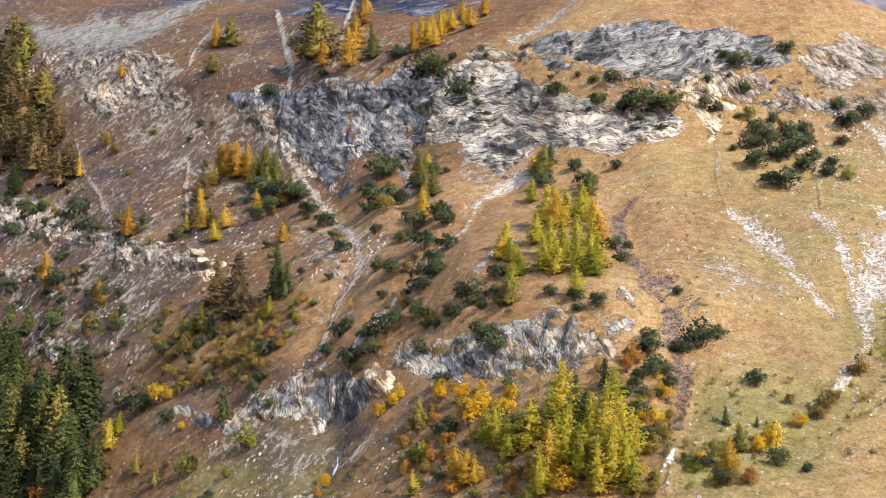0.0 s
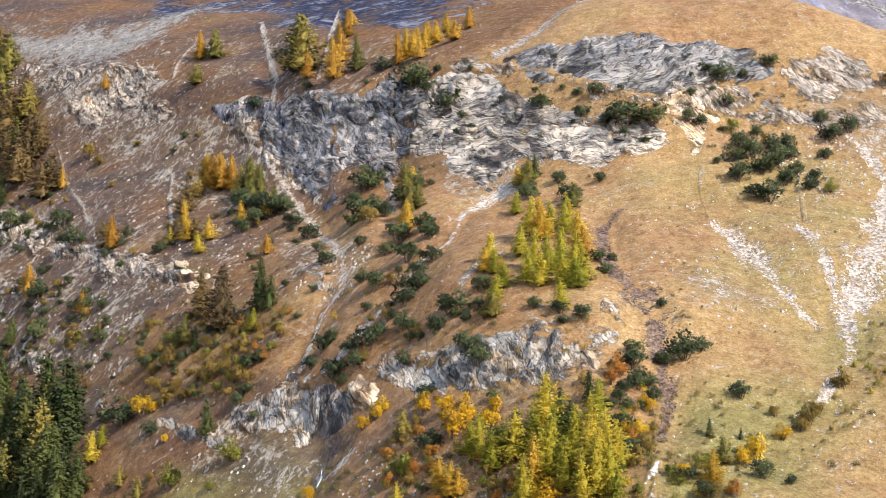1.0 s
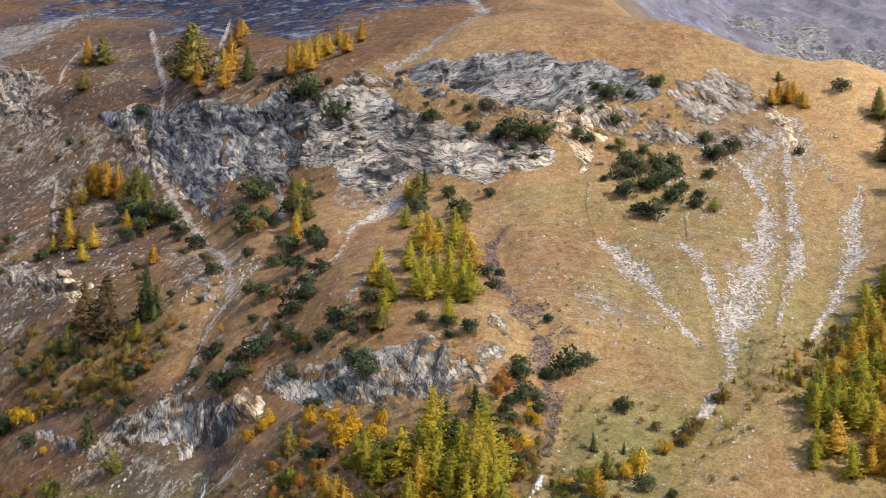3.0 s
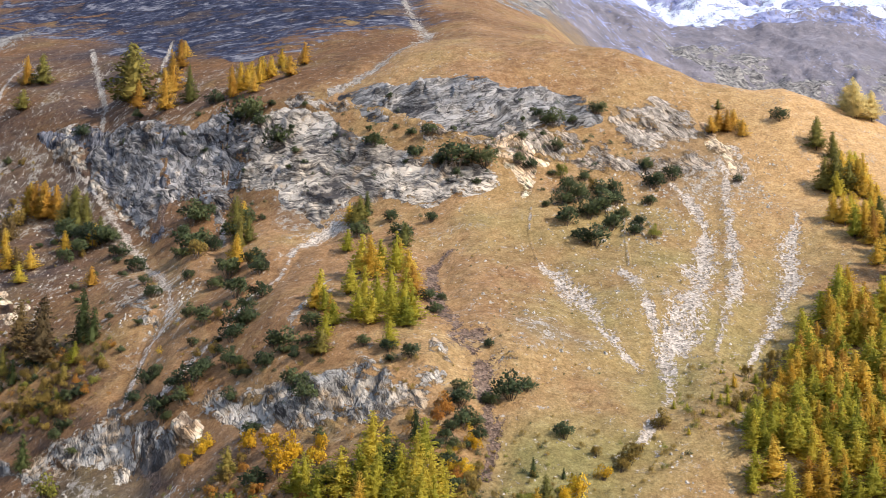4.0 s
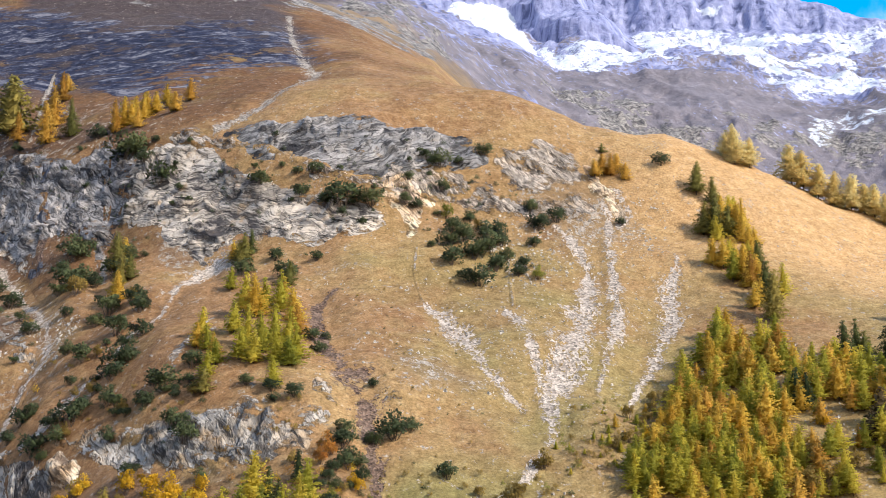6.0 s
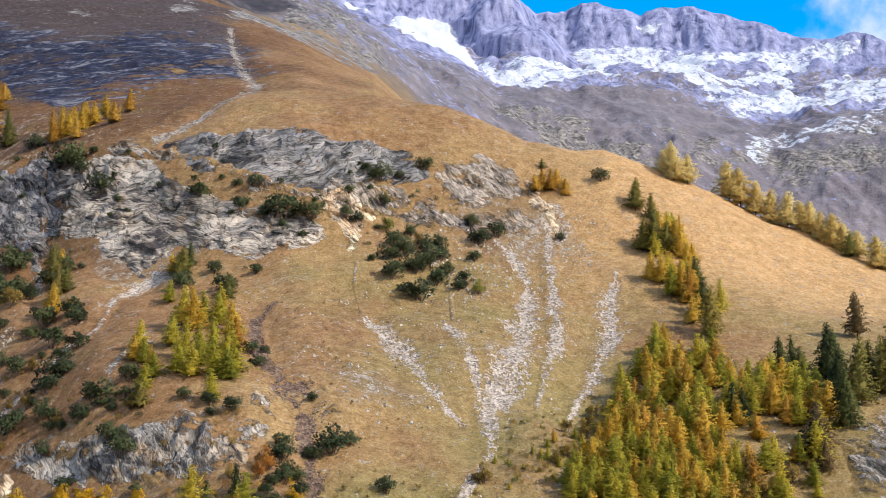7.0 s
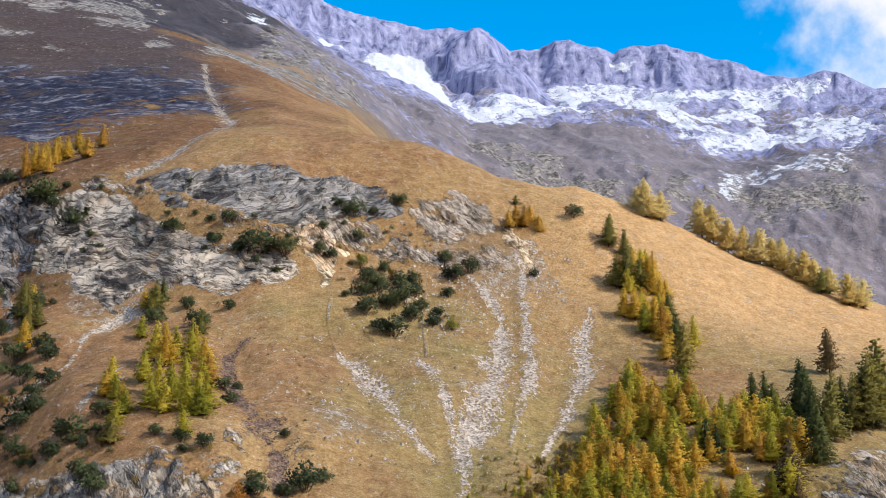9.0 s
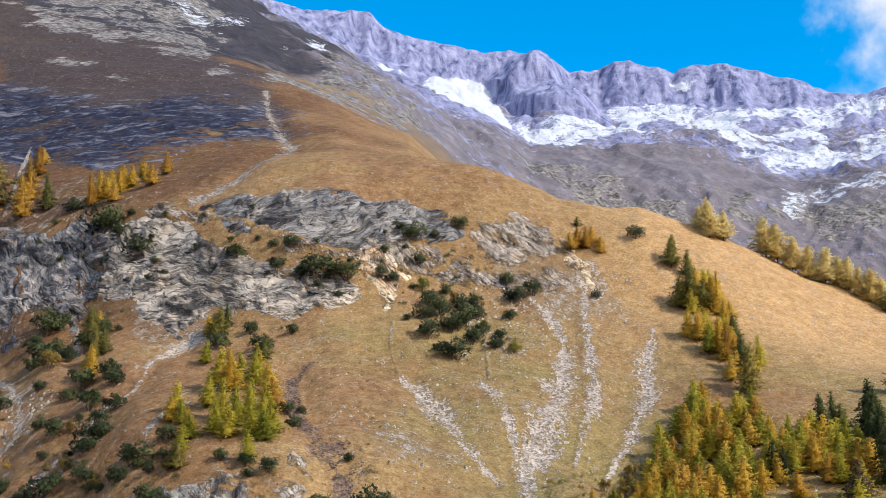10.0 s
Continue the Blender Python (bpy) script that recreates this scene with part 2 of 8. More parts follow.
def banded(n, l, col):
    """Dark blue-grey slate in thin beds, deepened to paint the flank's blue shadow, and pale weathered crags that break
    through the turf of the high flank.
    """
    bed_at = warped(n, l, place(n, l, (0.4, 0.4, 1.3), (0, -9, 0)), tex_noise(n, l, place(n, l), 0.012, 4, 0.6), (3.0, 2.0, 14.0))
    beds = tex_noise(n, l, bed_at, 0.085, 8, 0.74, 0.6)
    grit = tex_noise(n, l, place(n, l, (1, 1, 1.1)), 0.16, 6, 0.72, 0.4)
    tone = calc(n, l, "ADD", calc(n, l, "MULTIPLY", beds, 0.6), calc(n, l, "MULTIPLY", grit, 0.4))
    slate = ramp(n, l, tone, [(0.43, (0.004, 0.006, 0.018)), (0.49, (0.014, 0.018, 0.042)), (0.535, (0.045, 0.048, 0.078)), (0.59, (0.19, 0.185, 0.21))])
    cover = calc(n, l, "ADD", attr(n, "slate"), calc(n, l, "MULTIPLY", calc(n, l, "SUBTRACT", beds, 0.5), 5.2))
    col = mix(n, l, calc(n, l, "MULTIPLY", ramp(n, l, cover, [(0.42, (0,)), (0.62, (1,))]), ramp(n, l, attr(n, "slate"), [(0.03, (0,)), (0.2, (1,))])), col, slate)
    knobs = tex_noise(n, l, place(n, l, (1, 0.7, 0.9), (0, 28, 0)), 0.03, 8, 0.7, 0.4)
    faces = ramp(n, l, grit, [(0.36, (0.045, 0.043, 0.048)), (0.46, (0.135, 0.125, 0.125)), (0.55, (0.26, 0.24, 0.225)), (0.66, (0.42, 0.39, 0.36))])
    stick = calc(n, l, "ADD", attr(n, "crag"), calc(n, l, "MULTIPLY", calc(n, l, "SUBTRACT", knobs, 0.5), 4.2))
    col = mix(n, l, calc(n, l, "MULTIPLY", ramp(n, l, stick, [(0.58, (0,)), (0.68, (1,))]), ramp(n, l, attr(n, "crag"), [(0.03, (0,)), (0.2, (1,))])), col, faces)
    return col, calc(n, l, "ADD", tone, knobs)


def turf(n, l):
    """Dry autumn turf: its colour and its fine relief."""
    p = place(n, l)
    wide = tex_noise(n, l, p, 0.012, 5, 0.6)
    fine = tex_noise(n, l, p, 0.28, 6, 0.7)
    tiny = tex_noise(n, l, p, 1.1, 5, 0.75)
    # rust grass, kept darker still to paint the cloud shade on the left
    rust = ramp(n, l, fine, [(0.28, (0.078, 0.038, 0.018)), (0.5, (0.141, 0.071, 0.032)), (0.72, (0.218, 0.125, 0.064))])
    orange = ramp(n, l, fine, [(0.28, (0.156, 0.082, 0.035)), (0.5, (0.256, 0.142, 0.066)), (0.75, (0.349, 0.216, 0.118))])
    ochre = ramp(n, l, fine, [(0.28, (0.195, 0.115, 0.048)), (0.5, (0.299, 0.184, 0.083)), (0.75, (0.404, 0.270, 0.140))])
    green = ramp(n, l, fine, [(0.3, (0.116, 0.108, 0.036)), (0.55, (0.200, 0.182, 0.065)), (0.8, (0.293, 0.262, 0.110))])
    ripe_lit = calc(n, l, "ADD", attr(n, "ripe_lit"), calc(n, l, "MULTIPLY", calc(n, l, "SUBTRACT", wide, 0.5), 1.1))
    lush = calc(n, l, "ADD", attr(n, "lush"), calc(n, l, "MULTIPLY", calc(n, l, "SUBTRACT", wide, 0.5), 1.0), True)
    patchy = tex_noise(n, l, p, 0.035, 5, 0.62)
    col = mix(n, l, ramp(n, l, ripe_lit, [(0.15, (0,)), (0.45, (1,))]), rust, orange)
    col = mix(n, l, ramp(n, l, calc(n, l, "ADD", ripe_lit, calc(n, l, "MULTIPLY", calc(n, l, "SUBTRACT", patchy, 0.5), 1.0)), [(0.52, (0,)), (0.85, (1,))]), col, ochre)
    col = mix(n, l, calc(n, l, "ADD", lush, calc(n, l, "MULTIPLY", calc(n, l, "SUBTRACT", patchy, 0.53), 1.3), True), col, green)
    straw_sunlit = ramp(n, l, fine, [(0.28, (0.344, 0.203, 0.087)), (0.5, (0.475, 0.292, 0.136)), (0.75, (0.592, 0.400, 0.214))])
    col = mix(n, l, calc(n, l, "ADD", attr(n, "straw_sunlit"), calc(n, l, "MULTIPLY", calc(n, l, "SUBTRACT", wide, 0.5), 0.8), True), col, straw_sunlit)
    # heath tone, made darker and bluer to carry the shade of the left side
    heath_shade = ramp(n, l, fine, [(0.28, (0.027, 0.023, 0.026)), (0.5, (0.048, 0.040, 0.046)), (0.75, (0.081, 0.068, 0.077))])
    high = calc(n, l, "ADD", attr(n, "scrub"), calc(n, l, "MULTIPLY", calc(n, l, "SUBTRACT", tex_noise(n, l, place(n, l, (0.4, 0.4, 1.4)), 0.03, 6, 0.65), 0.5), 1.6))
    col = mix(n, l, ramp(n, l, high, [(0.35, (0,)), (0.75, (0.85,))]), col, heath_shade)
    # grazed steps, darker tufts and bare earth
    track = tex_noise(n, l, place(n, l, (0.35, 0.35, 1.0)), 0.3, 5, 0.7, 0.2)
    tuft = mix(n, l, 0.22, ramp(n, l, tiny, [(0.32, (0.45,)), (0.6, (1.25,))]), ramp(n, l, track, [(0.36, (0.5,)), (0.6, (1.2,))]))
    x = n.new("ShaderNodeMix")
    x.data_type, x.blend_type = "RGBA", "MULTIPLY"
    x.inputs[0].default_value = 1.0
    l.new(col, x.inputs[6]), l.new(tuft, x.inputs[7])
    col = x.outputs[2]
    # stones and small rock ribs that show through the turf
    stony = attr(n, "stony")
    chip = tex_noise(n, l, place(n, l, (1, 0.8, 0.85)), 0.42, 4, 0.7, 0.3)
    clump = tex_noise(n, l, p, 0.075, 5, 0.66)
    col = mix(n, l, calc(n, l, "MULTIPLY", calc(n, l, "SUBTRACT", stony, 0.25), 0.6, True), col, ramp(n, l, fine, [(0.3, (0.045, 0.036, 0.031)), (0.7, (0.14, 0.112, 0.092))]))
    bare = calc(n, l, "ADD", chip, calc(n, l, "MULTIPLY", stony, calc(n, l, "SUBTRACT", calc(n, l, "MULTIPLY", clump, 0.9), 0.36)))
    col = mix(n, l, ramp(n, l, bare, [(0.625, (0,)), (0.67, (1,))]), col, ramp(n, l, tiny, [(0.36, (0.10, 0.085, 0.075)), (0.48, (0.27, 0.235, 0.20)), (0.62, (0.46, 0.40, 0.34))]))
    vein_of = tex_noise(n, l, place(n, l, (1, 0.6, 0.5), (0, 12, 0)), 0.16, 4, 0.6, 0.9)
    vein = ramp(n, l, calc(n, l, "ABSOLUTE", calc(n, l, "SUBTRACT", vein_of, 0.5)), [(0.006, (0.8,)), (0.02, (0,))])
    vein = calc(n, l, "MULTIPLY", vein, ramp(n, l, calc(n, l, "ADD", clump, calc(n, l, "MULTIPLY", stony, 0.16)), [(0.6, (0,)), (0.66, (1,))]))
    col = mix(n, l, vein, col, ramp(n, l, tiny, [(0.3, (0.20, 0.165, 0.13)), (0.7, (0.42, 0.36, 0.30))]))
    col, crags = banded(n, l, col)
    h = calc(n, l, "ADD", calc(n, l, "ADD", fine, calc(n, l, "MULTIPLY", tiny, 0.4)), calc(n, l, "MULTIPLY", track, 0.25))
    return col, calc(n, l, "ADD", h, calc(n, l, "MULTIPLY", crags, calc(n, l, "MULTIPLY", calc(n, l, "ADD", attr(n, "slate"), attr(n, "crag")), 3.0)))


def grass_material():
    m, n, l, b = material("dry_alpine_grass", 0.95)
    col, h = turf(n, l)
    l.new(col, b.inputs["Base Color"])
    bump(n, l, b, h, 0.8, 0.9)
    return m


def rock_material(name, pale, dark, stain, tilt, fine=1.0, ledges=0.0, stain_at=0.56, cold_at=0.47, fold=1.0):
    """Bedded rock that comes out of the turf: pale and blue-grey beds bent into folds, dark open joints, painted ledge
    and hollow shadow, stains, grassy ledges.
    """
    m, n, l, b = material(name, 0.9)
    flat = place(n, l, (1, 0.5, 1))
    big = n.new("ShaderNodeTexNoise")
    big.inputs["Scale"].default_value, big.inputs["Detail"].default_value, big.inputs["Roughness"].default_value = 0.034, 3, 0.5
    l.new(flat, big.inputs["Vector"])
    small = n.new("ShaderNodeTexNoise")
    small.inputs["Scale"].default_value, small.inputs["Detail"].default_value = 0.15, 2
    l.new(flat, small.inputs["Vector"])
    bent = warped(n, l, turned(n, l, tilt, (0.085 * fine, 0.05, 0.26 * fine)), big.outputs["Color"], (2.0 * fold, 1.0, 5.0 * fold))
    bent = warped(n, l, bent, small.outputs["Color"], (0.5, 0.3, 0.9))
    layers = tex_noise(n, l, bent, 1.0, 3, 0.55, 0.1)
    thin = warped(n, l, turned(n, l, tilt, (0.2 * fine, 0.12, 0.8 * fine)), big.outputs["Color"], (5.0 * fold, 2.0, 12.0 * fold))
    leafs = tex_noise(n, l, thin, 1.0, 3, 0.55, 0.25)
    cells = n.new("ShaderNodeTexVoronoi")
    cells.inputs["Scale"].default_value = 1.0
    l.new(bent, cells.inputs["Vector"])
    own = n.new("ShaderNodeSeparateColor")
    l.new(cells.outputs["Color"], own.inputs[0])
    edges = n.new("ShaderNodeTexVoronoi")
    edges.feature, edges.inputs["Scale"].default_value = "DISTANCE_TO_EDGE", 1.0
    l.new(bent, edges.inputs["Vector"])
    blotch = tex_noise(n, l, flat, 0.05, 5, 0.6, 0.3)
    grain = tex_noise(n, l, place(n, l), 0.9, 6, 0.75)
    tone = calc(n, l, "ADD", calc(n, l, "MULTIPLY", layers, 0.42), calc(n, l, "MULTIPLY", leafs, 0.34))
    tone = calc(n, l, "ADD", tone, calc(n, l, "ADD", calc(n, l, "MULTIPLY", own.outputs[0], 0.12), calc(n, l, "MULTIPLY", grain, 0.16)))
    mid = tuple(0.45 * a + 0.55 * c for a, c in zip(dark, pale))
    cold = (0.95, 0.99, 1.05)
    col = ramp(n, l, tone, [(0.42, dark), (0.47, mid), (0.54, pale), (0.63, tuple(min(0.8, a * 1.35) for a in pale))])
    grey = ramp(n, l, tone, [(0.4, tuple(0.8 * a for a in dark)), (0.46, tuple(0.4 * a * c for a, c in zip(pale, cold))), (0.53, tuple(0.72 * a * c for a, c in zip(pale, cold))), (0.63, tuple(0.95 * a * c for a, c in zip(pale, cold)))])
    col = mix(n, l, ramp(n, l, blotch, [(cold_at, (0,)), (cold_at + 0.1, (1,))]), grey, col)
    col = mix(n, l, ramp(n, l, tex_noise(n, l, flat, 0.11, 5, 0.62), [(stain_at, (0,)), (stain_at + 0.1, (0.8,))]), col, mix(n, l, ramp(n, l, tone, [(0.4, (0,)), (0.55, (1,))]), tuple(a * 0.3 for a in stain), stain))
    # open joints and painted ledge shadow: thin dark lines along the beds, broken off here and there
    rift_of = tex_noise(n, l, flat, 0.2, 4, 0.65)
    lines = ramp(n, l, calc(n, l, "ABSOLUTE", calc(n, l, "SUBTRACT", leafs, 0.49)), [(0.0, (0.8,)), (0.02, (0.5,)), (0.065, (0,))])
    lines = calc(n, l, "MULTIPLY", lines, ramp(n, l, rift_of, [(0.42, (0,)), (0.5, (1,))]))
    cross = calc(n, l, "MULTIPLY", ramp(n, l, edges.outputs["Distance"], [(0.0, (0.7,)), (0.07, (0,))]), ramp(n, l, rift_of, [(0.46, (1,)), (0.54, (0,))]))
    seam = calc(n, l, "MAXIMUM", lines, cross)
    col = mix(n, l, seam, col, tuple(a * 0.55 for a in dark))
    # shade in the hollows, painted as near-black patches along the beds
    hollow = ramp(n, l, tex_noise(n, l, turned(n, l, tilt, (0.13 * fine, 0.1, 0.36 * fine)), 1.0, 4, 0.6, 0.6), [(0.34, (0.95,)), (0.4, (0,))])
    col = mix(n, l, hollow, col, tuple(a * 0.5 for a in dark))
    rock_h = calc(n, l, "SUBTRACT", calc(n, l, "ADD", calc(n, l, "MULTIPLY", tone, 3.4), calc(n, l, "MULTIPLY", own.outputs[1], 0.4)), calc(n, l, "ADD", calc(n, l, "MULTIPLY", seam, 0.5), hollow))
    # turf laps over the rim and lies on the ledges
    ledge = tex_noise(n, l, warped(n, l, turned(n, l, tilt * 0.35, (0.3, 0.4, 1.15)), big.outputs["Color"], (2.0, 1.0, 6.0)), 0.16, 7, 0.7)
    ragged = tex_noise(n, l, place(n, l), 0.3, 6, 0.72)
    out = calc(n, l, "MULTIPLY", attr(n, "edge"), 0.075)
    out = calc(n, l, "ADD", calc(n, l, "MINIMUM", out, 0.5), calc(n, l, "MULTIPLY", calc(n, l, "SUBTRACT", ledge, 0.5), 2.3))
    out = calc(n, l, "ADD", out, calc(n, l, "MULTIPLY", calc(n, l, "SUBTRACT", ragged, 0.5), 1.5))
    shown = ramp(n, l, calc(n, l, "ADD", out, 0.4 - ledges), [(0.36, (0,)), (0.46, (1,))])
    green, green_h = turf(n, l)
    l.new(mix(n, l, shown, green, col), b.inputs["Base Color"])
    h = n.new("ShaderNodeMix")
    l.new(shown, h.inputs[0]), l.new(green_h, h.inputs[2]), l.new(rock_h, h.inputs[3])
    bump(n, l, b, h.outputs[0], 0.9, 0.9)
    return m


def scree_material(name, a, c, thread=0.0):
    """Loose stones; with thread, they thin out in strands into the turf at the sides."""
    m, n, l, b = material(name, 0.92)
    p = place(n, l)
    cells = n.new("ShaderNodeTexVoronoi")
    cells.inputs["Scale"].default_value = 1.25
    l.new(p, cells.inputs["Vector"])
    blot = tex_noise(n, l, p, 0.2, 6, 0.72)
    col = mix(n, l, ramp(n, l, blot, [(0.36, (0,)), (0.62, (1,))]), a, c)
    sep = n.new("ShaderNodeSeparateColor")
    l.new(cells.outputs["Color"], sep.inputs[0])
    tone = ramp(n, l, sep.outputs[0], [(0.0, (0.4,)), (0.35, (0.85,)), (1.0, (1.4,))])
    x = n.new("ShaderNodeMix")
    x.data_type, x.blend_type = "RGBA", "MULTIPLY"
    x.inputs[0].default_value = 1.0
    l.new(col, x.inputs[6]), l.new(tone, x.inputs[7])
    col, high = x.outputs[2], cells.outputs["Distance"]
    if thread:
        strand = tex_noise(n, l, warped(n, l, place(n, l, (1.0, 0.6, 0.2)), tex_noise(n, l, p, 0.05, 3, 0.5), (5.0, 5.0, 0.0)), 0.7, 5, 0.7, 0.5)
        out = calc(n, l, "ADD", attr(n, "edge"), calc(n, l, "MULTIPLY", calc(n, l, "SUBTRACT", strand, 0.5), 4.8 * thread))
        out = calc(n, l, "ADD", out, calc(n, l, "MULTIPLY", calc(n, l, "SUBTRACT", sep.outputs[1], 0.5), 0.5 * thread))
        shown = ramp(n, l, out, [(0.32, (0,)), (0.44, (1,))])
        green, green_h = turf(n, l)
        col = mix(n, l, shown, green, col)
        h = n.new("ShaderNodeMix")
        l.new(shown, h.inputs[0]), l.new(green_h, h.inputs[2]), l.new(high, h.inputs[3])
        high = h.outputs[0]
    l.new(col, b.inputs["Base Color"])
    bump(n, l, b, high, 0.5, 0.9)
    return m


def mountain_material():
    """Scrub, bare rock and fresh snow on the far range, tinted with the blue haze of distance."""
    m, n, l, b = material("hazed_far_range", 0.92)
    p = place(n, l)
    mid = tex_noise(n, l, place(n, l, (1, 1, 0.6)), 0.03, 7, 0.68)
    ribs = tex_noise(n, l, place(n, l, (2.6, 2.6, 0.4)), 0.022, 7, 0.62, 0.3)
    # haze of distance is painted in: rock and scrub carry a blue-lilac tint
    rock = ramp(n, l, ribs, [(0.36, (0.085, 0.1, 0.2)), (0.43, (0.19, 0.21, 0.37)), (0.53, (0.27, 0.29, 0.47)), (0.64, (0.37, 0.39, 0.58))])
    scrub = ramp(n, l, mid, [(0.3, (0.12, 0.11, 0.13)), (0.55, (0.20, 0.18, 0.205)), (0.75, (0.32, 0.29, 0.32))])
    crag = tex_noise(n, l, place(n, l, (1.6, 1.6, 0.8)), 0.055, 6, 0.7)
    fluted = tex_noise(n, l, place(n, l, (3.0, 3.0, 0.7)), 0.05, 5, 0.65, 0.2)
    bare = calc(n, l, "ADD", attr(n, "bare"), calc(n, l, "MULTIPLY", calc(n, l, "SUBTRACT", crag, 0.5), 1.7))
    bare = calc(n, l, "ADD", bare, calc(n, l, "MULTIPLY", calc(n, l, "SUBTRACT", fluted, 0.5), 1.7))
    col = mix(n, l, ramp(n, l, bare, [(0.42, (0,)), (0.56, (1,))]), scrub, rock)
    meadow = calc(n, l, "ADD", attr(n, "meadow"), calc(n, l, "MULTIPLY", calc(n, l, "SUBTRACT", mid, 0.5), 0.9))
    col = mix(n, l, ramp(n, l, meadow, [(0.3, (0,)), (0.7, (1,))]), col, ramp(n, l, mid, [(0.3, (0.15, 0.105, 0.065)), (0.7, (0.31, 0.22, 0.135))]))
    # dark bluish shale; its tone also paints the shade over the left flank
    shale_shade = calc(n, l, "ADD", attr(n, "shale_shade"), calc(n, l, "MULTIPLY", calc(n, l, "SUBTRACT", tex_noise(n, l, place(n, l, (0.5, 0.5, 1.6)), 0.02, 6, 0.65), 0.5), 1.8))
    col = mix(n, l, ramp(n, l, shale_shade, [(0.3, (0,)), (0.65, (1,))]), col, ramp(n, l, mid, [(0.3, (0.03, 0.029, 0.038)), (0.7, (0.075, 0.068, 0.08))]))
    col, crags = banded(n, l, col)
    lumps = tex_noise(n, l, place(n, l, (0.8, 0.8, 2.2)), 0.016, 4, 0.55, 0.4)
    streaks = tex_noise(n, l, place(n, l, (1.5, 1.5, 1.2), (0, 25, 0)), 0.05, 8, 0.8)
    snow = calc(n, l, "ADD", attr(n, "snow"), calc(n, l, "MULTIPLY", calc(n, l, "SUBTRACT", streaks, 0.5), 3.4))
    snow = calc(n, l, "SUBTRACT", snow, calc(n, l, "MULTIPLY", calc(n, l, "SUBTRACT", lumps, 0.5), 1.0))
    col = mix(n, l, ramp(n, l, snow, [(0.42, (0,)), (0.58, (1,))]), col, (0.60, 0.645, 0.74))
    l.new(col, b.inputs["Base Color"])
    bump(n, l, b, calc(n, l, "ADD", calc(n, l, "ADD", mid, calc(n, l, "MULTIPLY", ribs, 1.2)), calc(n, l, "ADD", calc(n, l, "MULTIPLY", lumps, 1.5), crags)), 4.0, 1.0)
    return m


GRASS = grass_material()
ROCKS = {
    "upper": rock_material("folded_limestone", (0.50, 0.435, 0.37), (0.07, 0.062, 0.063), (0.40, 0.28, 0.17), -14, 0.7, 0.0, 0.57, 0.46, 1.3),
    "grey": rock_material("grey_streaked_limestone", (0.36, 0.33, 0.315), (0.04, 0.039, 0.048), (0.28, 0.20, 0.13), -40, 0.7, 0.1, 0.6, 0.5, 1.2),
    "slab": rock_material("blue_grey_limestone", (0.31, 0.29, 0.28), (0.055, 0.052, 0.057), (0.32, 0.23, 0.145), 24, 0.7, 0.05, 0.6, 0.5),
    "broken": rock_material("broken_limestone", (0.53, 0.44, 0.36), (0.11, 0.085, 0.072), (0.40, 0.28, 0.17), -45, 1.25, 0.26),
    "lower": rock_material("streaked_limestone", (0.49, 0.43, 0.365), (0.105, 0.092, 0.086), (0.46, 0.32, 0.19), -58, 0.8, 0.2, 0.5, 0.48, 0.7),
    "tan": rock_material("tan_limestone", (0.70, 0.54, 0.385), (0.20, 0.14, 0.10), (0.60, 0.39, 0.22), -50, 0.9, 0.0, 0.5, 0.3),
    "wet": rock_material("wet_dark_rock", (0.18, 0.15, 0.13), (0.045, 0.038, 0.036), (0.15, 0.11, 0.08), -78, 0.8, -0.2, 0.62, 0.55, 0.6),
    "slate": rock_material("blue_slate_and_shadow", (0.23, 0.22, 0.24), (0.028, 0.029, 0.042), (0.17, 0.125, 0.095), -74, 0.8, -0.05, 0.62, 0.56, 0.6),
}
STONE = scree_material("pale_stone", (0.20, 0.17, 0.145), (0.38, 0.335, 0.29), 1.0)
CHALK = scree_material("white_gravel", (0.42, 0.41, 0.40), (0.62, 0.61, 0.60), 0.8)
SCREE = scree_material("pale_scree", (0.29, 0.24, 0.20), (0.45, 0.388, 0.335), 1.0)
DUST = scree_material("grey_fine_scree", (0.15, 0.137, 0.125), (0.29, 0.27, 0.25), 0.8)
EARTH = scree_material("brown_earth", (0.10, 0.062, 0.045), (0.19, 0.13, 0.098), 0.5)
LOOSE = scree_material("loose_stone", (0.24, 0.21, 0.18), (0.46, 0.42, 0.37))
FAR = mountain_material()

# ---- ground, cliffs and scree ----
def part(name, bm, mat, parent=None, label=""):
    me = bpy.data.meshes.new(name)
    bm.to_mesh(me)
    bm.free()
    me.materials.append(mat)
    ob = new(name, me)
    ob.parent = parent
    return tagged(ob, label)


def sheet(name, x, y, z, mat, keep=None, attributes=(), smooth_shade=True):
    """A mesh on a grid of rows and columns; keep: which vertices may carry faces."""
    rows, cols = x.shape
    ids = np.arange(rows * cols).reshape(rows, cols)
    quads = np.stack([ids[:-1, :-1], ids[:-1, 1:], ids[1:, 1:], ids[1:, :-1]], -1).reshape(-1, 4)
    co = np.stack([x, y, z], -1).reshape(-1, 3)
    vals = [(k, v.reshape(-1)) for k, v in attributes]
    if keep is not None:
        ok = keep.reshape(-1)
        quads = quads[ok[quads].any(1)]
        used = np.unique(quads)
        back = np.zeros(rows * cols, int)
        back[used] = np.arange(len(used))
        quads, co, vals = back[quads], co[used], [(k, v[used]) for k, v in vals]
    me = bpy.data.meshes.new(name)
    me.vertices.add(len(co))
    me.vertices.foreach_set("co", co.astype(np.float32).ravel())
    me.loops.add(quads.size)
    me.loops.foreach_set("vertex_index", quads.astype(np.int32).ravel())
    me.polygons.add(len(quads))
    me.polygons.foreach_set("loop_start", np.arange(0, quads.size, 4, dtype=np.int32))
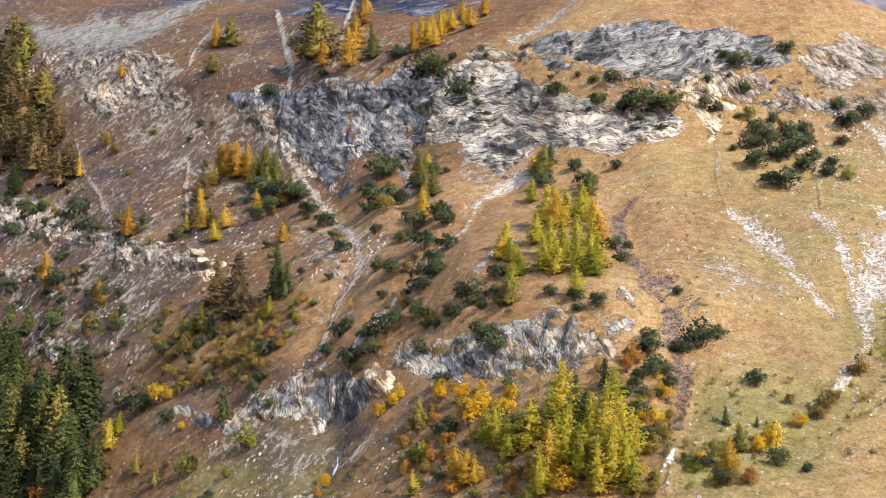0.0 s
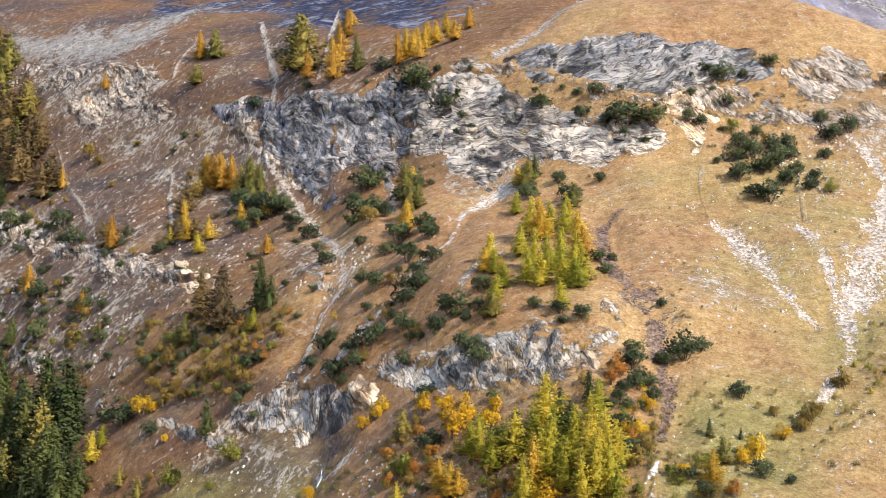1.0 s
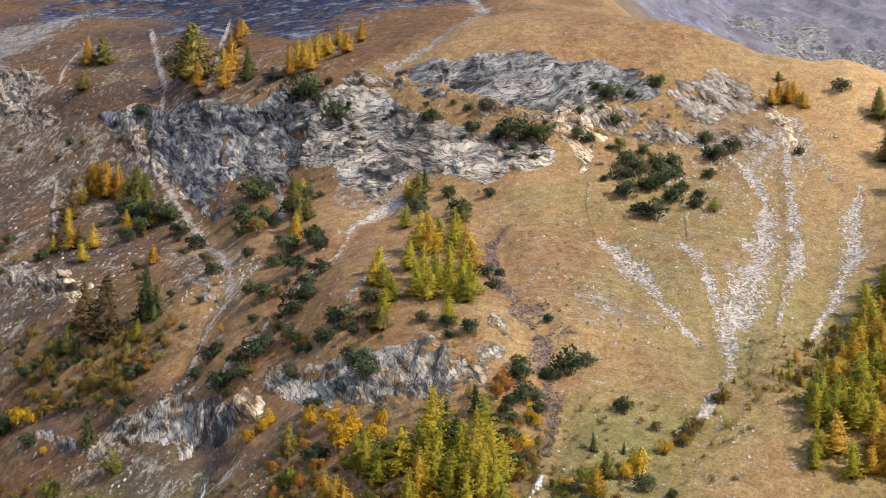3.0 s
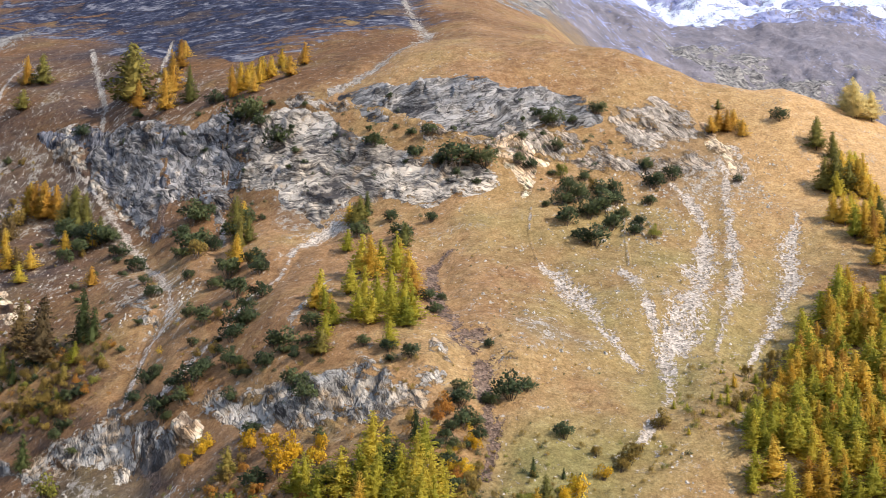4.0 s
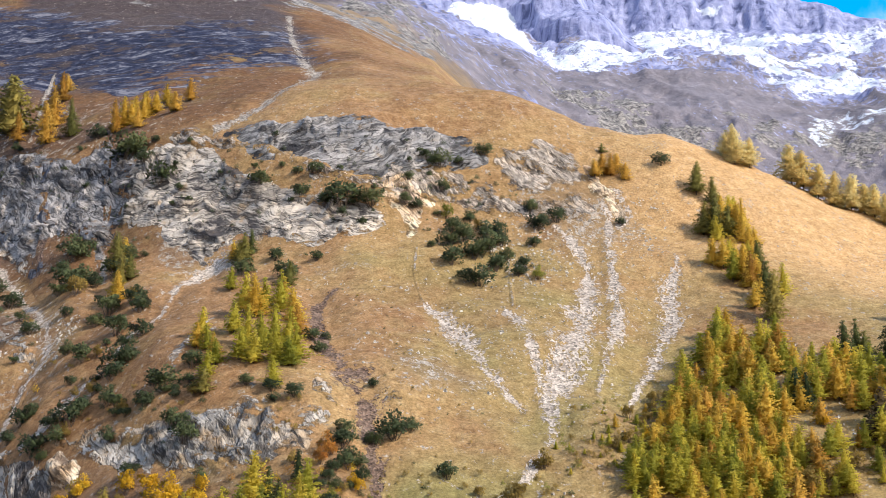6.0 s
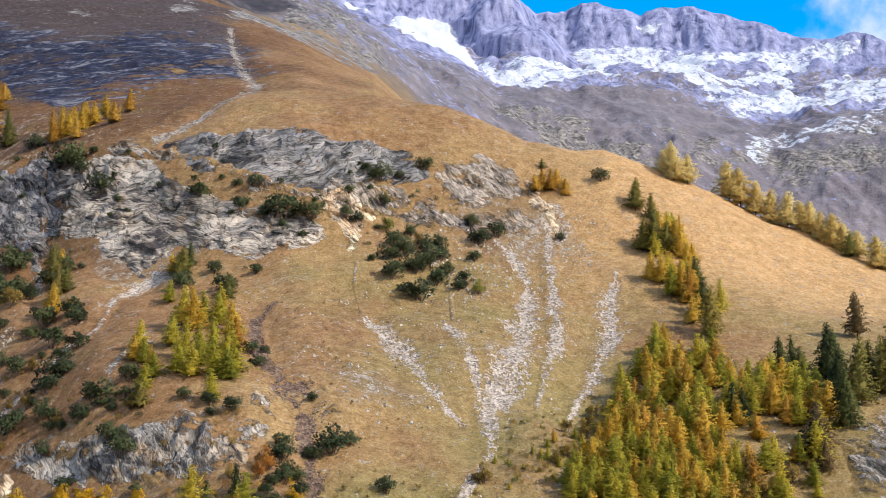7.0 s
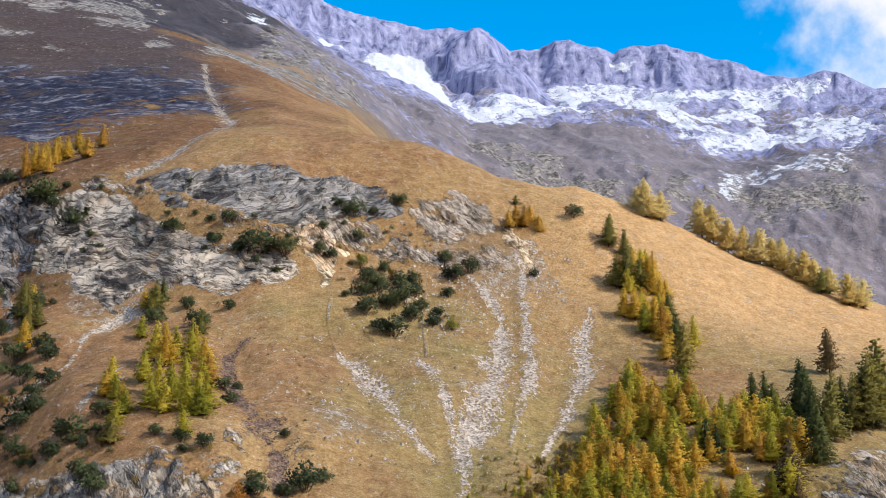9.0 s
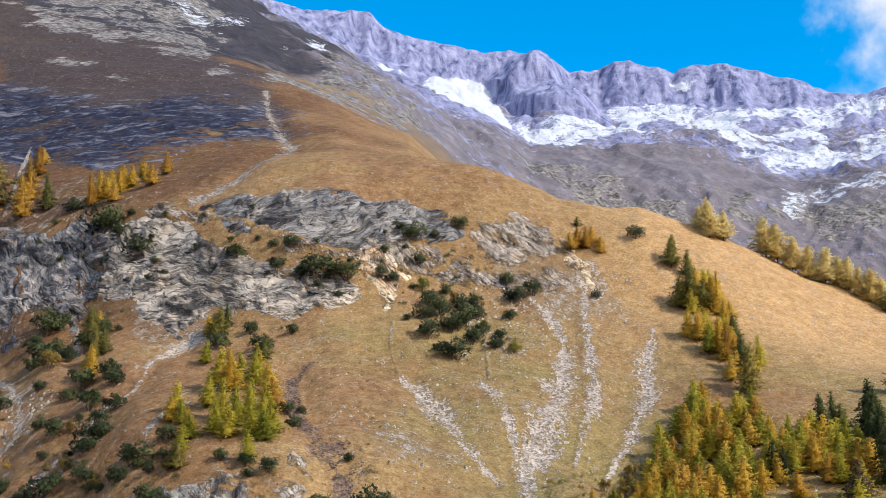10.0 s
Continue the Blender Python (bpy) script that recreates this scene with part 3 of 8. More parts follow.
    me.polygons.foreach_set("use_smooth", np.full(len(quads), smooth_shade))
    me.update(calc_edges=True)
    for k, v in vals:
        me.attributes.new(k, "FLOAT", "POINT").data.foreach_set("value", v.astype(np.float32))
    me.materials.append(mat)
    return new(name, me)


def polar(azimuths, radii):
    a, r = np.meshgrid(np.radians(azimuths), radii)
    return r * np.sin(a), r * np.cos(a)


wide = np.concatenate([np.arange(-180, -32, 4.0), np.arange(-32, 32.01, 0.1), np.arange(36, 180.1, 4.0)])
deep = np.concatenate([np.array([0.0, 4, 8, 14, 22, 32, 45]), np.arange(60, 280, 12), np.arange(280, 660, 0.95), np.arange(660, 800, 2.0), np.arange(800, 1151, 5.0)])
ga, gr = np.meshgrid(wide, deep)
gm = turnout(ga)
gr = gr * (1 + (gm - 1) * smooth(100, 260, gr))
gx, gy = gr * np.sin(np.radians(ga)), gr * np.cos(np.radians(ga))
gz = ground_height(gx, gy)


def zone(x, z, width, outline, blur):
    """1 inside an outline in (x, height), 0 outside, with a soft uneven border."""
    return smooth(-width, width, inside_by(x, z, outline) + blur)


GREENS = [(0.95, [(1.9, 12.9), (23.6, 16), (66, 20.7), (37.4, -23.7), (-0.5, -24.1), (2.6, -10.7)]),
          (0.7, [(-167.2, -14.7), (-143.6, -12.3), (-115.4, -7.3), (-101, -12.9), (-104.2, -21.1), (-108.9, -28.8), (-121.4, -37.5), (-152, -40.5), (-163.1, -25.4)]),
          (0.4, [(-4.4, 95.6), (59.5, 111.4), (86.2, 105.9), (78.7, 60.5), (44.8, 29.2), (10.8, 40.4)]),
          (0.55, [(29.5, 22.2), (69.6, 51.7), (104.7, 67.3), (117.5, 51.8), (48.3, 2.7), (24.2, 3)]),
          (0.5, [(150, 70), (190, 80), (240, 75), (215, 45), (165, 45)])]
STONY = [(0.75, [(59.6, 151.8), (94.1, 152), (111.4, 131.4), (112.4, 106.4), (76.2, 92.4), (58.4, 116.9)]),
         (1.0, [(9.6, 43.6), (27.9, 44.1), (44.4, 36), (34.4, 28.7), (12.5, 31.5)]),
         (0.95, [(-85.3, 111.6), (-51, 111.1), (-66.5, 91.8), (-80, 97.3)]),
         (0.9, [(-159.7, 82), (-119.4, 75), (-106.4, 57.8), (-120.2, 54.5), (-146.1, 61.9)]),
         (0.8, [(-397.2, 141.3), (-314.2, 124.2), (-242.4, 78.5), (-178.6, 61.3), (-210.3, 49.3), (-211.2, 19), (-284.7, 21.7), (-315.3, 29.7)]),
         (1.0, [(-408.1, 244.9), (-319, 214), (-261.1, 181), (-202.7, 158), (-158.1, 108.4), (-139.5, 91.7), (-169.8, 90.2), (-238.5, 114.4), (-321.9, 159.7), (-372, 184)]),
         (0.7, [(-170.6, -9), (-121.5, -4.9), (-101.5, -5.7), (-111.1, -16.3), (-150.8, -18.3)])]
SLATES = [(-470, 560), (-330, 410), (-256.9, 375), (-159.5, 336), (-102.7, 312), (-44.2, 293), (-31.6, 254.3), (-58.4, 246.2), (-95, 233), (-104, 208), (-126.8, 199), (-148, 240), (-160, 248), (-172, 206), (-205.4, 228), (-225, 258), (-250, 248), (-300, 282), (-360, 330)]
CRAGS = [[(-339.5, 581.8), (-168.2, 785.5), (-121.9, 564.5), (-81.9, 417.1), (-101.1, 396.8), (-142.3, 419.7), (-203.9, 468.9), (-279.6, 484.8)],
         [(-273.3, 433.2), (-216.3, 433.4), (-194.8, 404.6), (-230.3, 385.1)], [(-188, 397.5), (-172.5, 391), (-140.8, 363.9), (-164, 357)],
         [(-64.8, 398.8), (-59.9, 556.3), (-48.2, 486.3), (-45.2, 373.7)],
         [(-37, 442.2), (-8.7, 630), (36.5, 663.4), (79, 540.1), (99.4, 441.4), (42.4, 325.7), (17.7, 362.7), (-10, 385.1)]]


def rock_bands(x, z, blur):
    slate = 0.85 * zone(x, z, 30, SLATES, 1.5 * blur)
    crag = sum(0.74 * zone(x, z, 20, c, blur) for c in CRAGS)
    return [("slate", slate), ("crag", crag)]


def turf_kinds(x, y):
    """What the turf is like at a place: ripeness, how green, strawy, stony, heathy, with painted sun and shade."""
    r, az = np.hypot(x, y), np.degrees(np.arctan2(x, y))
    z, m = land(x, y), turnout(az)
    ux, uz, s = x / m, z / m, r / m
    on_hill = r > 200
    blur = 14 * fbm(x / 60, z / 60, 3, 17)
    # rustier turf to the left, which also paints the cloud shade lying there
    ripe_lit = 0.04 + 0.85 * smooth(-195, 75, ux + blur) - 0.42 * smooth(130, 220, uz) * (1 - smooth(20, 120, ux))
    lush = 0.3 * smooth(0, 60, ux) * (1 - smooth(60, 120, uz))
    for amount, outline in GREENS:
        lush = np.maximum(lush, amount * zone(x, z, 12, outline, 0.7 * blur))
    # pale dry grass on the right shoulder, lightened to paint the sunshine on it
    straw_sunlit = smooth(70, 165, ux + 1.2 * blur + 0.3 * (uz - 120)) * smooth(80, 140, uz + 0.3 * ux)
    straw_sunlit = straw_sunlit * (1 - smooth(630, 740, s) * (1 - smooth(6, 11, az)))
    stony = 0.3 * (1 - smooth(-150, -40, ux)) * smooth(10, 60, uz) + 0.12
    stony = stony * (1 - 0.95 * smooth(600, 660, s))
    for amount, outline in STONY:
        stony = np.maximum(stony, amount * zone(x, z, 9, outline, 0.5 * blur))
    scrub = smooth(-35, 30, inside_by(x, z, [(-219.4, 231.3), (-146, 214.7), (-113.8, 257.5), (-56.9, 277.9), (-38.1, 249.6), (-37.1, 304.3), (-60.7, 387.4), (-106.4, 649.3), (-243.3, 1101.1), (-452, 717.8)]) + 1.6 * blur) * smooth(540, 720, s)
    scrub = np.maximum(scrub, 0.45 * (1 - smooth(4, 30, uz)) * (1 - smooth(-10, 40, ux)) * on_hill)
    # heath tone laid over the left slope, painting the weaker light there
    scrub = np.maximum(scrub, 0.5 * (1 - smooth(-150, -60, ux)) * on_hill)
    bands = [(k, v * smooth(620, 660, s)) for k, v in rock_bands(x, z, blur)]
    return [("ripe_lit", ripe_lit), ("lush", lush * on_hill), ("stony", stony), ("scrub", scrub), ("straw_sunlit", straw_sunlit)] + bands


ground = tagged(sheet("ground", gx, gy, gz, GRASS, None, turf_kinds(gx, gy)),
                "steep alpine hillside of dry rust and ochre grass", "ground", kind="structure")

# the far range: dark flank, snow basin and rock wall
far_a = np.arange(-40, 40.01, 0.1)
far_u = np.concatenate([np.linspace(0, 1, 110), 1 + np.arange(1, 175) * 4.5 / 800])
fa, fu = np.meshgrid(far_a, np.concatenate([far_u, 1 + np.arange(788, 906, 1.6) / 800, 1 + np.arange(912, 1500, 32.0) / 800]))
start = 1147 * turnout(fa)
fr = np.where(fu < 1, start + (1900 - start) * fu, 1900 + (fu - 1) * 800)
fx, fy = fr * np.sin(np.radians(fa)), fr * np.cos(np.radians(fa))
fz0 = land(fx, fy)
fx0, fz = fx, fz0
wall = smooth(2620, 2700, fr) * (1 - smooth(2800, 2900, fr))
basin = smooth(1880, 1980, fr) * (1 - smooth(2660, 2720, fr))
rise = smooth(0, 170, fr - start)
soft = 25 * fbm(fx0 / 110, fz0 / 70, 4, 52)
SPUR = [(300, 1000), (362.5, 1075), (405.8, 1100), (477.7, 1060), (483.1, 974.7), (519.7, 900.1), (524.2, 814.8), (481.2, 830.5), (436.6, 840.4), (374.9, 843.8), (320.3, 882.2), (310, 949.9)]
spur = inside_by(fx0, fz0, SPUR)
fz = fz - 2 * (1 - smooth(0, 30, fr - start))
fz = fz + rise * (1 - wall) * (12 * fbm(fx / 210, fy / 210, 4, 21) + 5 * ridged(fx / 60, fy / 120, 4, 31) - 2)
fz = fz + basin * (9 * ridged(fx / 160, fy / 60, 3, 35) + 7 * fbm(fx / 60, fy / 45, 3, 36))
steps = rise * (1 - smooth(1700, 1850, fr)) * smooth(-6, 3, fa)
fz = fz + steps * 4.5 * ridged(fx / 26, fy / 50, 3, 61)
push = wall * (11 * ridged(fa / 1.9, fz / 260, 4, 41) + 3.5 * ridged(fa / 0.42, fz / 180, 3, 44) + 3 * np.abs(noise2(fz0 / 26 + 2 * noise2(fa / 1.5, fz0 / 90, 48), fa / 4, 49)))
push = push + np.clip(spur, 0, 45) * 1.4
fx, fy = fx * (1 - push / fr), fy * (1 - push / fr)
fz = fz + wall * (2 * fbm(fa / 0.35, fr / 60, 3, 47))
# fresh snow: filled hollows, the speckled basin and ledges of the wall
SNOWS = [(1.0, [(211.6, 989.7), (268.4, 1007.2), (311.1, 1000.3), (320.3, 949.9), (291.5, 874.8), (302.4, 797.8), (270.7, 640), (240, 700), (222.8, 780), (194, 840), (159.3, 900), (117.1, 940), (74.2, 985), (56, 1000), (112.4, 1003.6), (156.3, 975)]),
         (0.62, [(270, 800), (355.8, 772.3), (429.5, 821.4), (492.2, 827.9), (524.2, 814.8), (517.3, 911.4), (574.2, 935), (685.5, 935), (729.2, 905), (804.1, 905), (898, 915), (1018.4, 935), (1100, 925), (900, 600), (746.6, 560), (697.1, 550.4), (601.7, 540), (574.5, 596.5), (512.1, 648), (456.8, 657.2), (384.7, 620), (315.8, 600), (268.5, 640)]),
         (0.45, [(589.5, 499.9), (682.1, 530.9), (820, 560), (760, 490), (646.6, 478), (602, 466.2), (564.4, 418.1), (556.1, 422.8)]),
         (0.9, [(650, 972), (682.9, 1000), (745, 994), (715, 965)]), (0.6, [(495.4, 1017.5), (584.6, 998), (652.9, 992), (582.5, 978)]),
         (0.6, [(-52, 700), (-9.5, 700), (-15, 630), (-50.9, 640)]), (0.45, [(-150, 650), (-111.6, 655), (-100, 605), (-121, 580)]),
         (0.45, [(-197, 668), (-120.7, 577), (-117, 540), (-192, 625)])]
ROCKY = [[(551.3, 781.9), (616.1, 834.4), (631.4, 804.1), (564.9, 721.7)], [(496.3, 701.5), (567.6, 696.6), (589.1, 610.5), (577.6, 581.2), (519.9, 640.2)],
         [(733.5, 811.9), (877.6, 878.7), (883.1, 821.6), (759, 729.5), (689.2, 719.7)], [(872.8, 774.8), (977.1, 845.1), (1064.1, 879.1), (981.8, 765.5), (778.7, 626.6), (794.8, 674.7)],
         [(664.9, 663.1), (795.3, 689.8), (729.6, 625.1), (640.7, 619.3)], SPUR]
snow = np.full_like(fx, -0.35)
for amount, outline in SNOWS:
    snow = np.maximum(snow, amount * zone(fx0, fz0, 14, outline, 0.5 * soft) - 0.35 * (1 - zone(fx0, fz0, 20, outline, 0.5 * soft)))
for outline in ROCKY:
    snow = snow - 0.75 * zone(fx0, fz0, 12, outline, 0.4 * soft) * (snow > -0.2)
snow = snow + 0.12 * wall * smooth(2795, 2803, fr)
bare = 0.05 + 0.12 * smooth(-3, 1, fa) * (1 - smooth(7, 11, fa)) + 0.9 * wall + 0.45 * basin + 0.7 * smooth(-10, 20, spur) + 0.14 * ridged(fx / 160, fy / 160, 3, 55) * rise + 0.14 * steps * (ridged(fx / 90, fy / 60, 3, 57) - 0.2)
ribs = np.zeros_like(fx)
for outline in ([(230, 560), (297.8, 532), (373.4, 509), (430, 433.8), (397.8, 406), (298.3, 412), (245, 461.8)], [(452.9, 482), (530.2, 480), (560, 425), (480.8, 410)], [(584.5, 452), (760, 500), (700, 405), (592.6, 405)]):
    ribs = np.maximum(ribs, 0.8 * zone(fx0, fz0, 22, outline, 0.8 * soft))
meadow = 0.75 * (1 - smooth(1180, 1450, fr)) * (1 - smooth(4, 13, fa)) * smooth(-16, -4, fa)
shale_shade = 0.8 * (1 - smooth(-5, 2, fa - 3 * smooth(1200, 1900, fr) + 1.5 * fbm(fx / 120, fz / 60, 3, 63))) * (1 - smooth(1900, 2300, fr))
bands = dict(rock_bands(fx0, fz0, 0.6 * soft))
bands["crag"] = np.maximum(bands["crag"], ribs) * (1 - wall)
tagged(sheet("mountain_range", fx, fy, fz, FAR, None, [("snow", snow), ("bare", bare), ("meadow", meadow), ("shale_shade", shale_shade), *bands.items()]),
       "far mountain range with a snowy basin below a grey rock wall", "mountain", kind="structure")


def brow_limit(az):
    return turnout(az) * np.where(az > 4, np.interp(az, LINES[4][0], LINES[4][1]) + 6, 1140)


probe_x, probe_y = polar(np.arange(-34, 34, 0.25), np.arange(285, 1590, 3.0))
probe_z, probe_ok = land(probe_x, probe_y), np.hypot(probe_x, probe_y) < brow_limit(np.degrees(np.arctan2(probe_x, probe_y)))


def patch(pts, margin, step):
    """A fine grid over the piece of slope whose outline in (x, height) is given."""
    xs, zs = np.array([p[0] for p in pts]), np.array([p[1] for p in pts])
    m = (probe_x > xs.min() - margin) & (probe_x < xs.max() + margin) & (probe_z > zs.min() - margin) & (probe_z < zs.max() + margin) & probe_ok
    r, a = np.hypot(probe_x, probe_y)[m], np.degrees(np.arctan2(probe_x, probe_y))[m]
    mid = r.mean()
    return polar(np.arange(a.min() - 0.3, a.max() + 0.3, math.degrees(step / mid)), np.arange(r.min() - 3, r.max() + 3, step))


def outward(x, y):
    """Unit normals of the smooth hillside."""
    e = 2.0
    dx, dy = (land(x + e, y) - land(x - e, y)) / (2 * e), (land(x, y + e) - land(x, y - e)) / (2 * e)
    k = 1 / np.sqrt(dx * dx + dy * dy + 1)
    return -dx * k, -dy * k, k


def blocks(u, v, seed):
    """Jointed blocks: for each place the height of its block, with a tilt of its own and a drop at the joints."""
    iu, iv = np.floor(u), np.floor(v)
    near, near2, lift = np.full(u.shape, 9.0), np.full(u.shape, 9.0), np.zeros(u.shape)
    flat = np.zeros_like(iu)
    for du in (-1, 0, 1):
        for dv in (-1, 0, 1):
            cu, cv = iu + du, iv + dv
            pu, pv = cu + 0.5 + 0.45 * lattice(cu, cv, flat, seed), cv + 0.5 + 0.45 * lattice(cu, cv, flat, seed + 1)
            d = np.hypot(u - pu, v - pv)
            h = 0.5 * lattice(cu, cv, flat, seed + 2) + 0.7 * lattice(cu, cv, flat, seed + 3) * (u - pu) + 0.7 * lattice(cu, cv, flat, seed + 4) * (v - pv)
            closer = d < near
            near2 = np.where(closer, near, np.minimum(near2, d))
            lift, near = np.where(closer, h, lift), np.where(closer, d, near)
    return lift - 0.35 * (1 - smooth(0.0, 0.16, near2 - near))


def cliff(label, style, pts, step, relief, seed, proud=0.0):
    x, y = patch(pts, 9, step)
    z0 = land(x, y)
    z = ground_height(x, y)
    edge = inside_by(x, z0, pts) + 2.2 * fbm(x / 9, z0 / 9, 3, seed)
    nx, ny, nz = outward(x, y)
    warp = fbm(x / 38, z0 / 26, 3, seed + 9)
    tilt = {"upper": 0.25, "grey": 0.8, "slab": -0.4, "broken": 0.9, "lower": 1.6, "tan": 1.4, "wet": 4.0, "slate": 3.0}[style]
    layer = (z0 + tilt * x) / math.hypot(1, tilt) + 9 * warp
    across = (x - tilt * z0) / math.hypot(1, tilt)
    bulge = 1.7 * fbm(x / 17, z0 / 11, 3, seed + 3)
    lift = bulge - 0.5 + 2.1 * blocks(across / 9, layer / 4.6, seed) + 1.1 * blocks(across / 4, layer / 2.2, seed + 20)
    out = np.clip(edge * 0.3 - 0.3, -2.2, 0.9) + (0.75 * relief * lift + 0.2 + 0.4 * proud) * smooth(0, 6, edge)
    out = np.maximum(out, np.where(edge > 1.5, 0.3 + 0.25 * lift.clip(-1, 1), -3.0))
    ob = sheet("cliff", x + nx * out, y + ny * out, z + nz * out, ROCKS[style], edge > -4.5, [("edge", edge)] + turf_kinds(x, y))
    return tagged(ob, label, "cliff")


def scree(label, mat, pts, name="scree"):
    """pts: (x, height, half width) down the slope."""
    line = [(a, b) for a, b, c in pts]
    w = max(c for a, b, c in pts)
    x, y = patch(line, 2.1 * w + 2, 0.7)
    z0, z = land(x, y), ground_height(x, y)
    d, along = near_line(x, z0, line)
    lengths = np.cumsum([0] + [math.dist(a, b) for a, b in zip(line, line[1:])])
    half = np.interp(along, lengths / lengths[-1], [c for a, b, c in pts])
    side = (half - d) / np.maximum(half, 0.6) + 0.5 * fbm(x / 5, z0 / 5, 3, 71)
    lumps = 0.25 * ridged(x / 1.7, z0 / 1.7, 2, 77) + 0.2 * fbm(x / 4, z0 / 4, 2, 79)
    out = np.clip(0.35 + side * 0.4, -0.5, 0.4) + 0.5 * lumps * smooth(-0.2, 0.5, side)
    ob = sheet(name, x, y - out * 0.5, z + out * 0.8, mat, d < 2.1 * half + 0.5, [("edge", side)] + turf_kinds(x, y))
    return tagged(ob, label, "scree", kind="stuff")


cliff("blue-grey folded limestone slab under the brow", "slab", [(-66.2, 162.5), (-45.8, 166.6), (-20.4, 168.1), (9.5, 166), (32, 164.4), (46.5, 155.6), (55.4, 143.3), (42.7, 134.8), (30.7, 135.5), (14, 137.4), (4.5, 131), (-9.6, 132.7), (-24, 137.5), (-36.4, 143.2), (-51.8, 149.2)],
      0.6, 1.3, 100)
cliff("dark grey gullied limestone wall under the brow", "grey", [(-203.3, 176.5), (-180.5, 169.5), (-156.8, 166.3), (-132.7, 156.2), (-120.5, 167.7), (-101, 160), (-101, 118), (-107.2, 123.9), (-106.6, 104.5), (-109.3, 100.1), (-117.5, 115.2), (-135.1, 117.8), (-139.5, 100.7), (-149.8, 105.3), (-167.8, 122), (-188.3, 126.4)],
      0.6, 1.3, 103)
cliff("pale grey folded limestone cliff band across the slope", "upper", [(-106, 162), (-95.2, 157.5), (-70.7, 156.6), (-56.7, 147.7), (-43.2, 134.9), (-23.6, 127.2), (-4.8, 123.6), (9.1, 118.2), (13.9, 108.5), (8.5, 105), (-2.3, 105.9), (-13.4, 101), (-31.6, 103), (-45.9, 106.9), (-52.4, 101.6), (-61.8, 94.2), (-73.8, 100.5), (-86.1, 112.7), (-100.1, 117.5), (-106, 122)],
      0.6, 1.3, 107)
cliff("cream broken crags at the end of the cliff", "tan", [(8, 132.9), (17.6, 137), (30.6, 131.5), (34.8, 121), (25.8, 118.8), (23.1, 105.3), (17.2, 98.6), (14.9, 110), (9.5, 120.1)],
      0.6, 1.2, 114, 1.3)
cliff("grey broken crag below the grassy brow", "broken", [(54.3, 144.2), (63.6, 151.9), (84.6, 157.2), (95.8, 146.4), (99, 136.7), (85.3, 127.2), (70.4, 123.7), (56.6, 128.7)],
      0.6, 1.3, 121)
cliff("broken stony ledges below the brow", "broken", [(30.9, 138.8), (47.5, 134.7), (56.5, 127.4), (70.2, 122), (90.6, 130.1), (96.8, 124.3), (99.6, 109), (80.2, 110.1), (59.7, 112.9), (41.6, 118.5), (35, 125.3)],
      0.6, 1.3, 128)
cliff("tan broken crag below the grassy brow", "tan", [(94.5, 146.4), (104.7, 141.6), (105.1, 130.2), (109.7, 123), (115.2, 110.8), (103.3, 109.6), (99, 122.8), (94.8, 133.3)],
      0.6, 1.2, 135, 1.3)
cliff("bright tan rock pillar beside the pines", "tan", [(16.2, 121.2), (20.4, 125.3), (23.9, 119.9), (22.9, 113), (15.8, 113.8)],
      0.6, 1.2, 142, 1.3)
cliff("bright tan rock face in the cliff band", "tan", [(6.3, 130.5), (10.9, 131.3), (16.2, 121.2), (12.7, 119.4), (7.3, 125.3)],
      0.6, 1.2, 149, 1.3)
cliff("cream crag at the end of the rock step", "tan", [(-219.1, 72.3), (-203.9, 72.1), (-186.6, 61.7), (-190.4, 54.6), (-209.1, 61.5)],
      0.6, 1.2, 156, 1.3)
cliff("cream rock nose above the waterfall", "tan", [(-100.7, 14), (-94.1, 15.5), (-84.3, 10.9), (-83.6, 4.3), (-89.3, 1.4), (-95.5, 6.5)],
      0.6, 1.2, 163, 1.3)
cliff("cream rock face in the cliff band", "tan", [(-65.2, 20.9), (-56.6, 23), (-52.5, 15.3), (-59, 12.6), (-63.4, 15.6)],
      0.6, 1.2, 170, 1.3)
cliff("pale tan rock nose on the upper slope", "tan", [(-343.8, 192.2), (-335.1, 198.9), (-314.6, 178.1), (-313.5, 165.3), (-329.1, 174.9)],
      0.6, 1.2, 177, 1.3)
cliff("dark wet waterfall chute between pale rocks", "wet", [(-114, 17.1), (-104, 14.8), (-93.9, 6.2), (-91.2, 1.3), (-96.4, -0.2), (-104.4, 1.1), (-106.4, -1.3), (-109.5, 2.4), (-110.1, 8.8)],
      0.6, 0.8, 184, 1.3)
cliff("dark wet runnel down the cliff", "slate", [(-152.3, 158.7), (-147.4, 157.6), (-140.9, 127.8), (-133.5, 97.8), (-139.9, 97.2), (-146.9, 129.1)],
      0.6, 0.8, 191, 1.3)
# the overhang's shadow is put in as a raised sheet of dark rock colour
cliff("overhang in the cliff, its shadow painted as dark rock", "slate", [(-233.6, 172), (-206.3, 171.3), (-189.6, 171.4), (-185.6, 163.2), (-202.3, 156.2), (-221.8, 158.2)],
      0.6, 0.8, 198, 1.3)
cliff("dark blue slate funnel running down the cliff", "slate", [(-201.8, 169.7), (-185.9, 171.1), (-170.6, 151.6), (-170.9, 135.6), (-155.4, 115.7), (-136.6, 98.1), (-140.1, 98.2), (-159.8, 114.6), (-177.8, 132), (-190.3, 146.7)],
      0.6, 0.8, 205, 1.3)
cliff("pale broken rock beside the slate funnel", "lower", [(-236.2, 172.4), (-207, 175.1), (-195, 150), (-177, 133), (-155, 113), (-138.4, 97.4), (-154.2, 108), (-174.7, 121), (-194.1, 136), (-214, 150)],
      0.6, 1.1, 209)
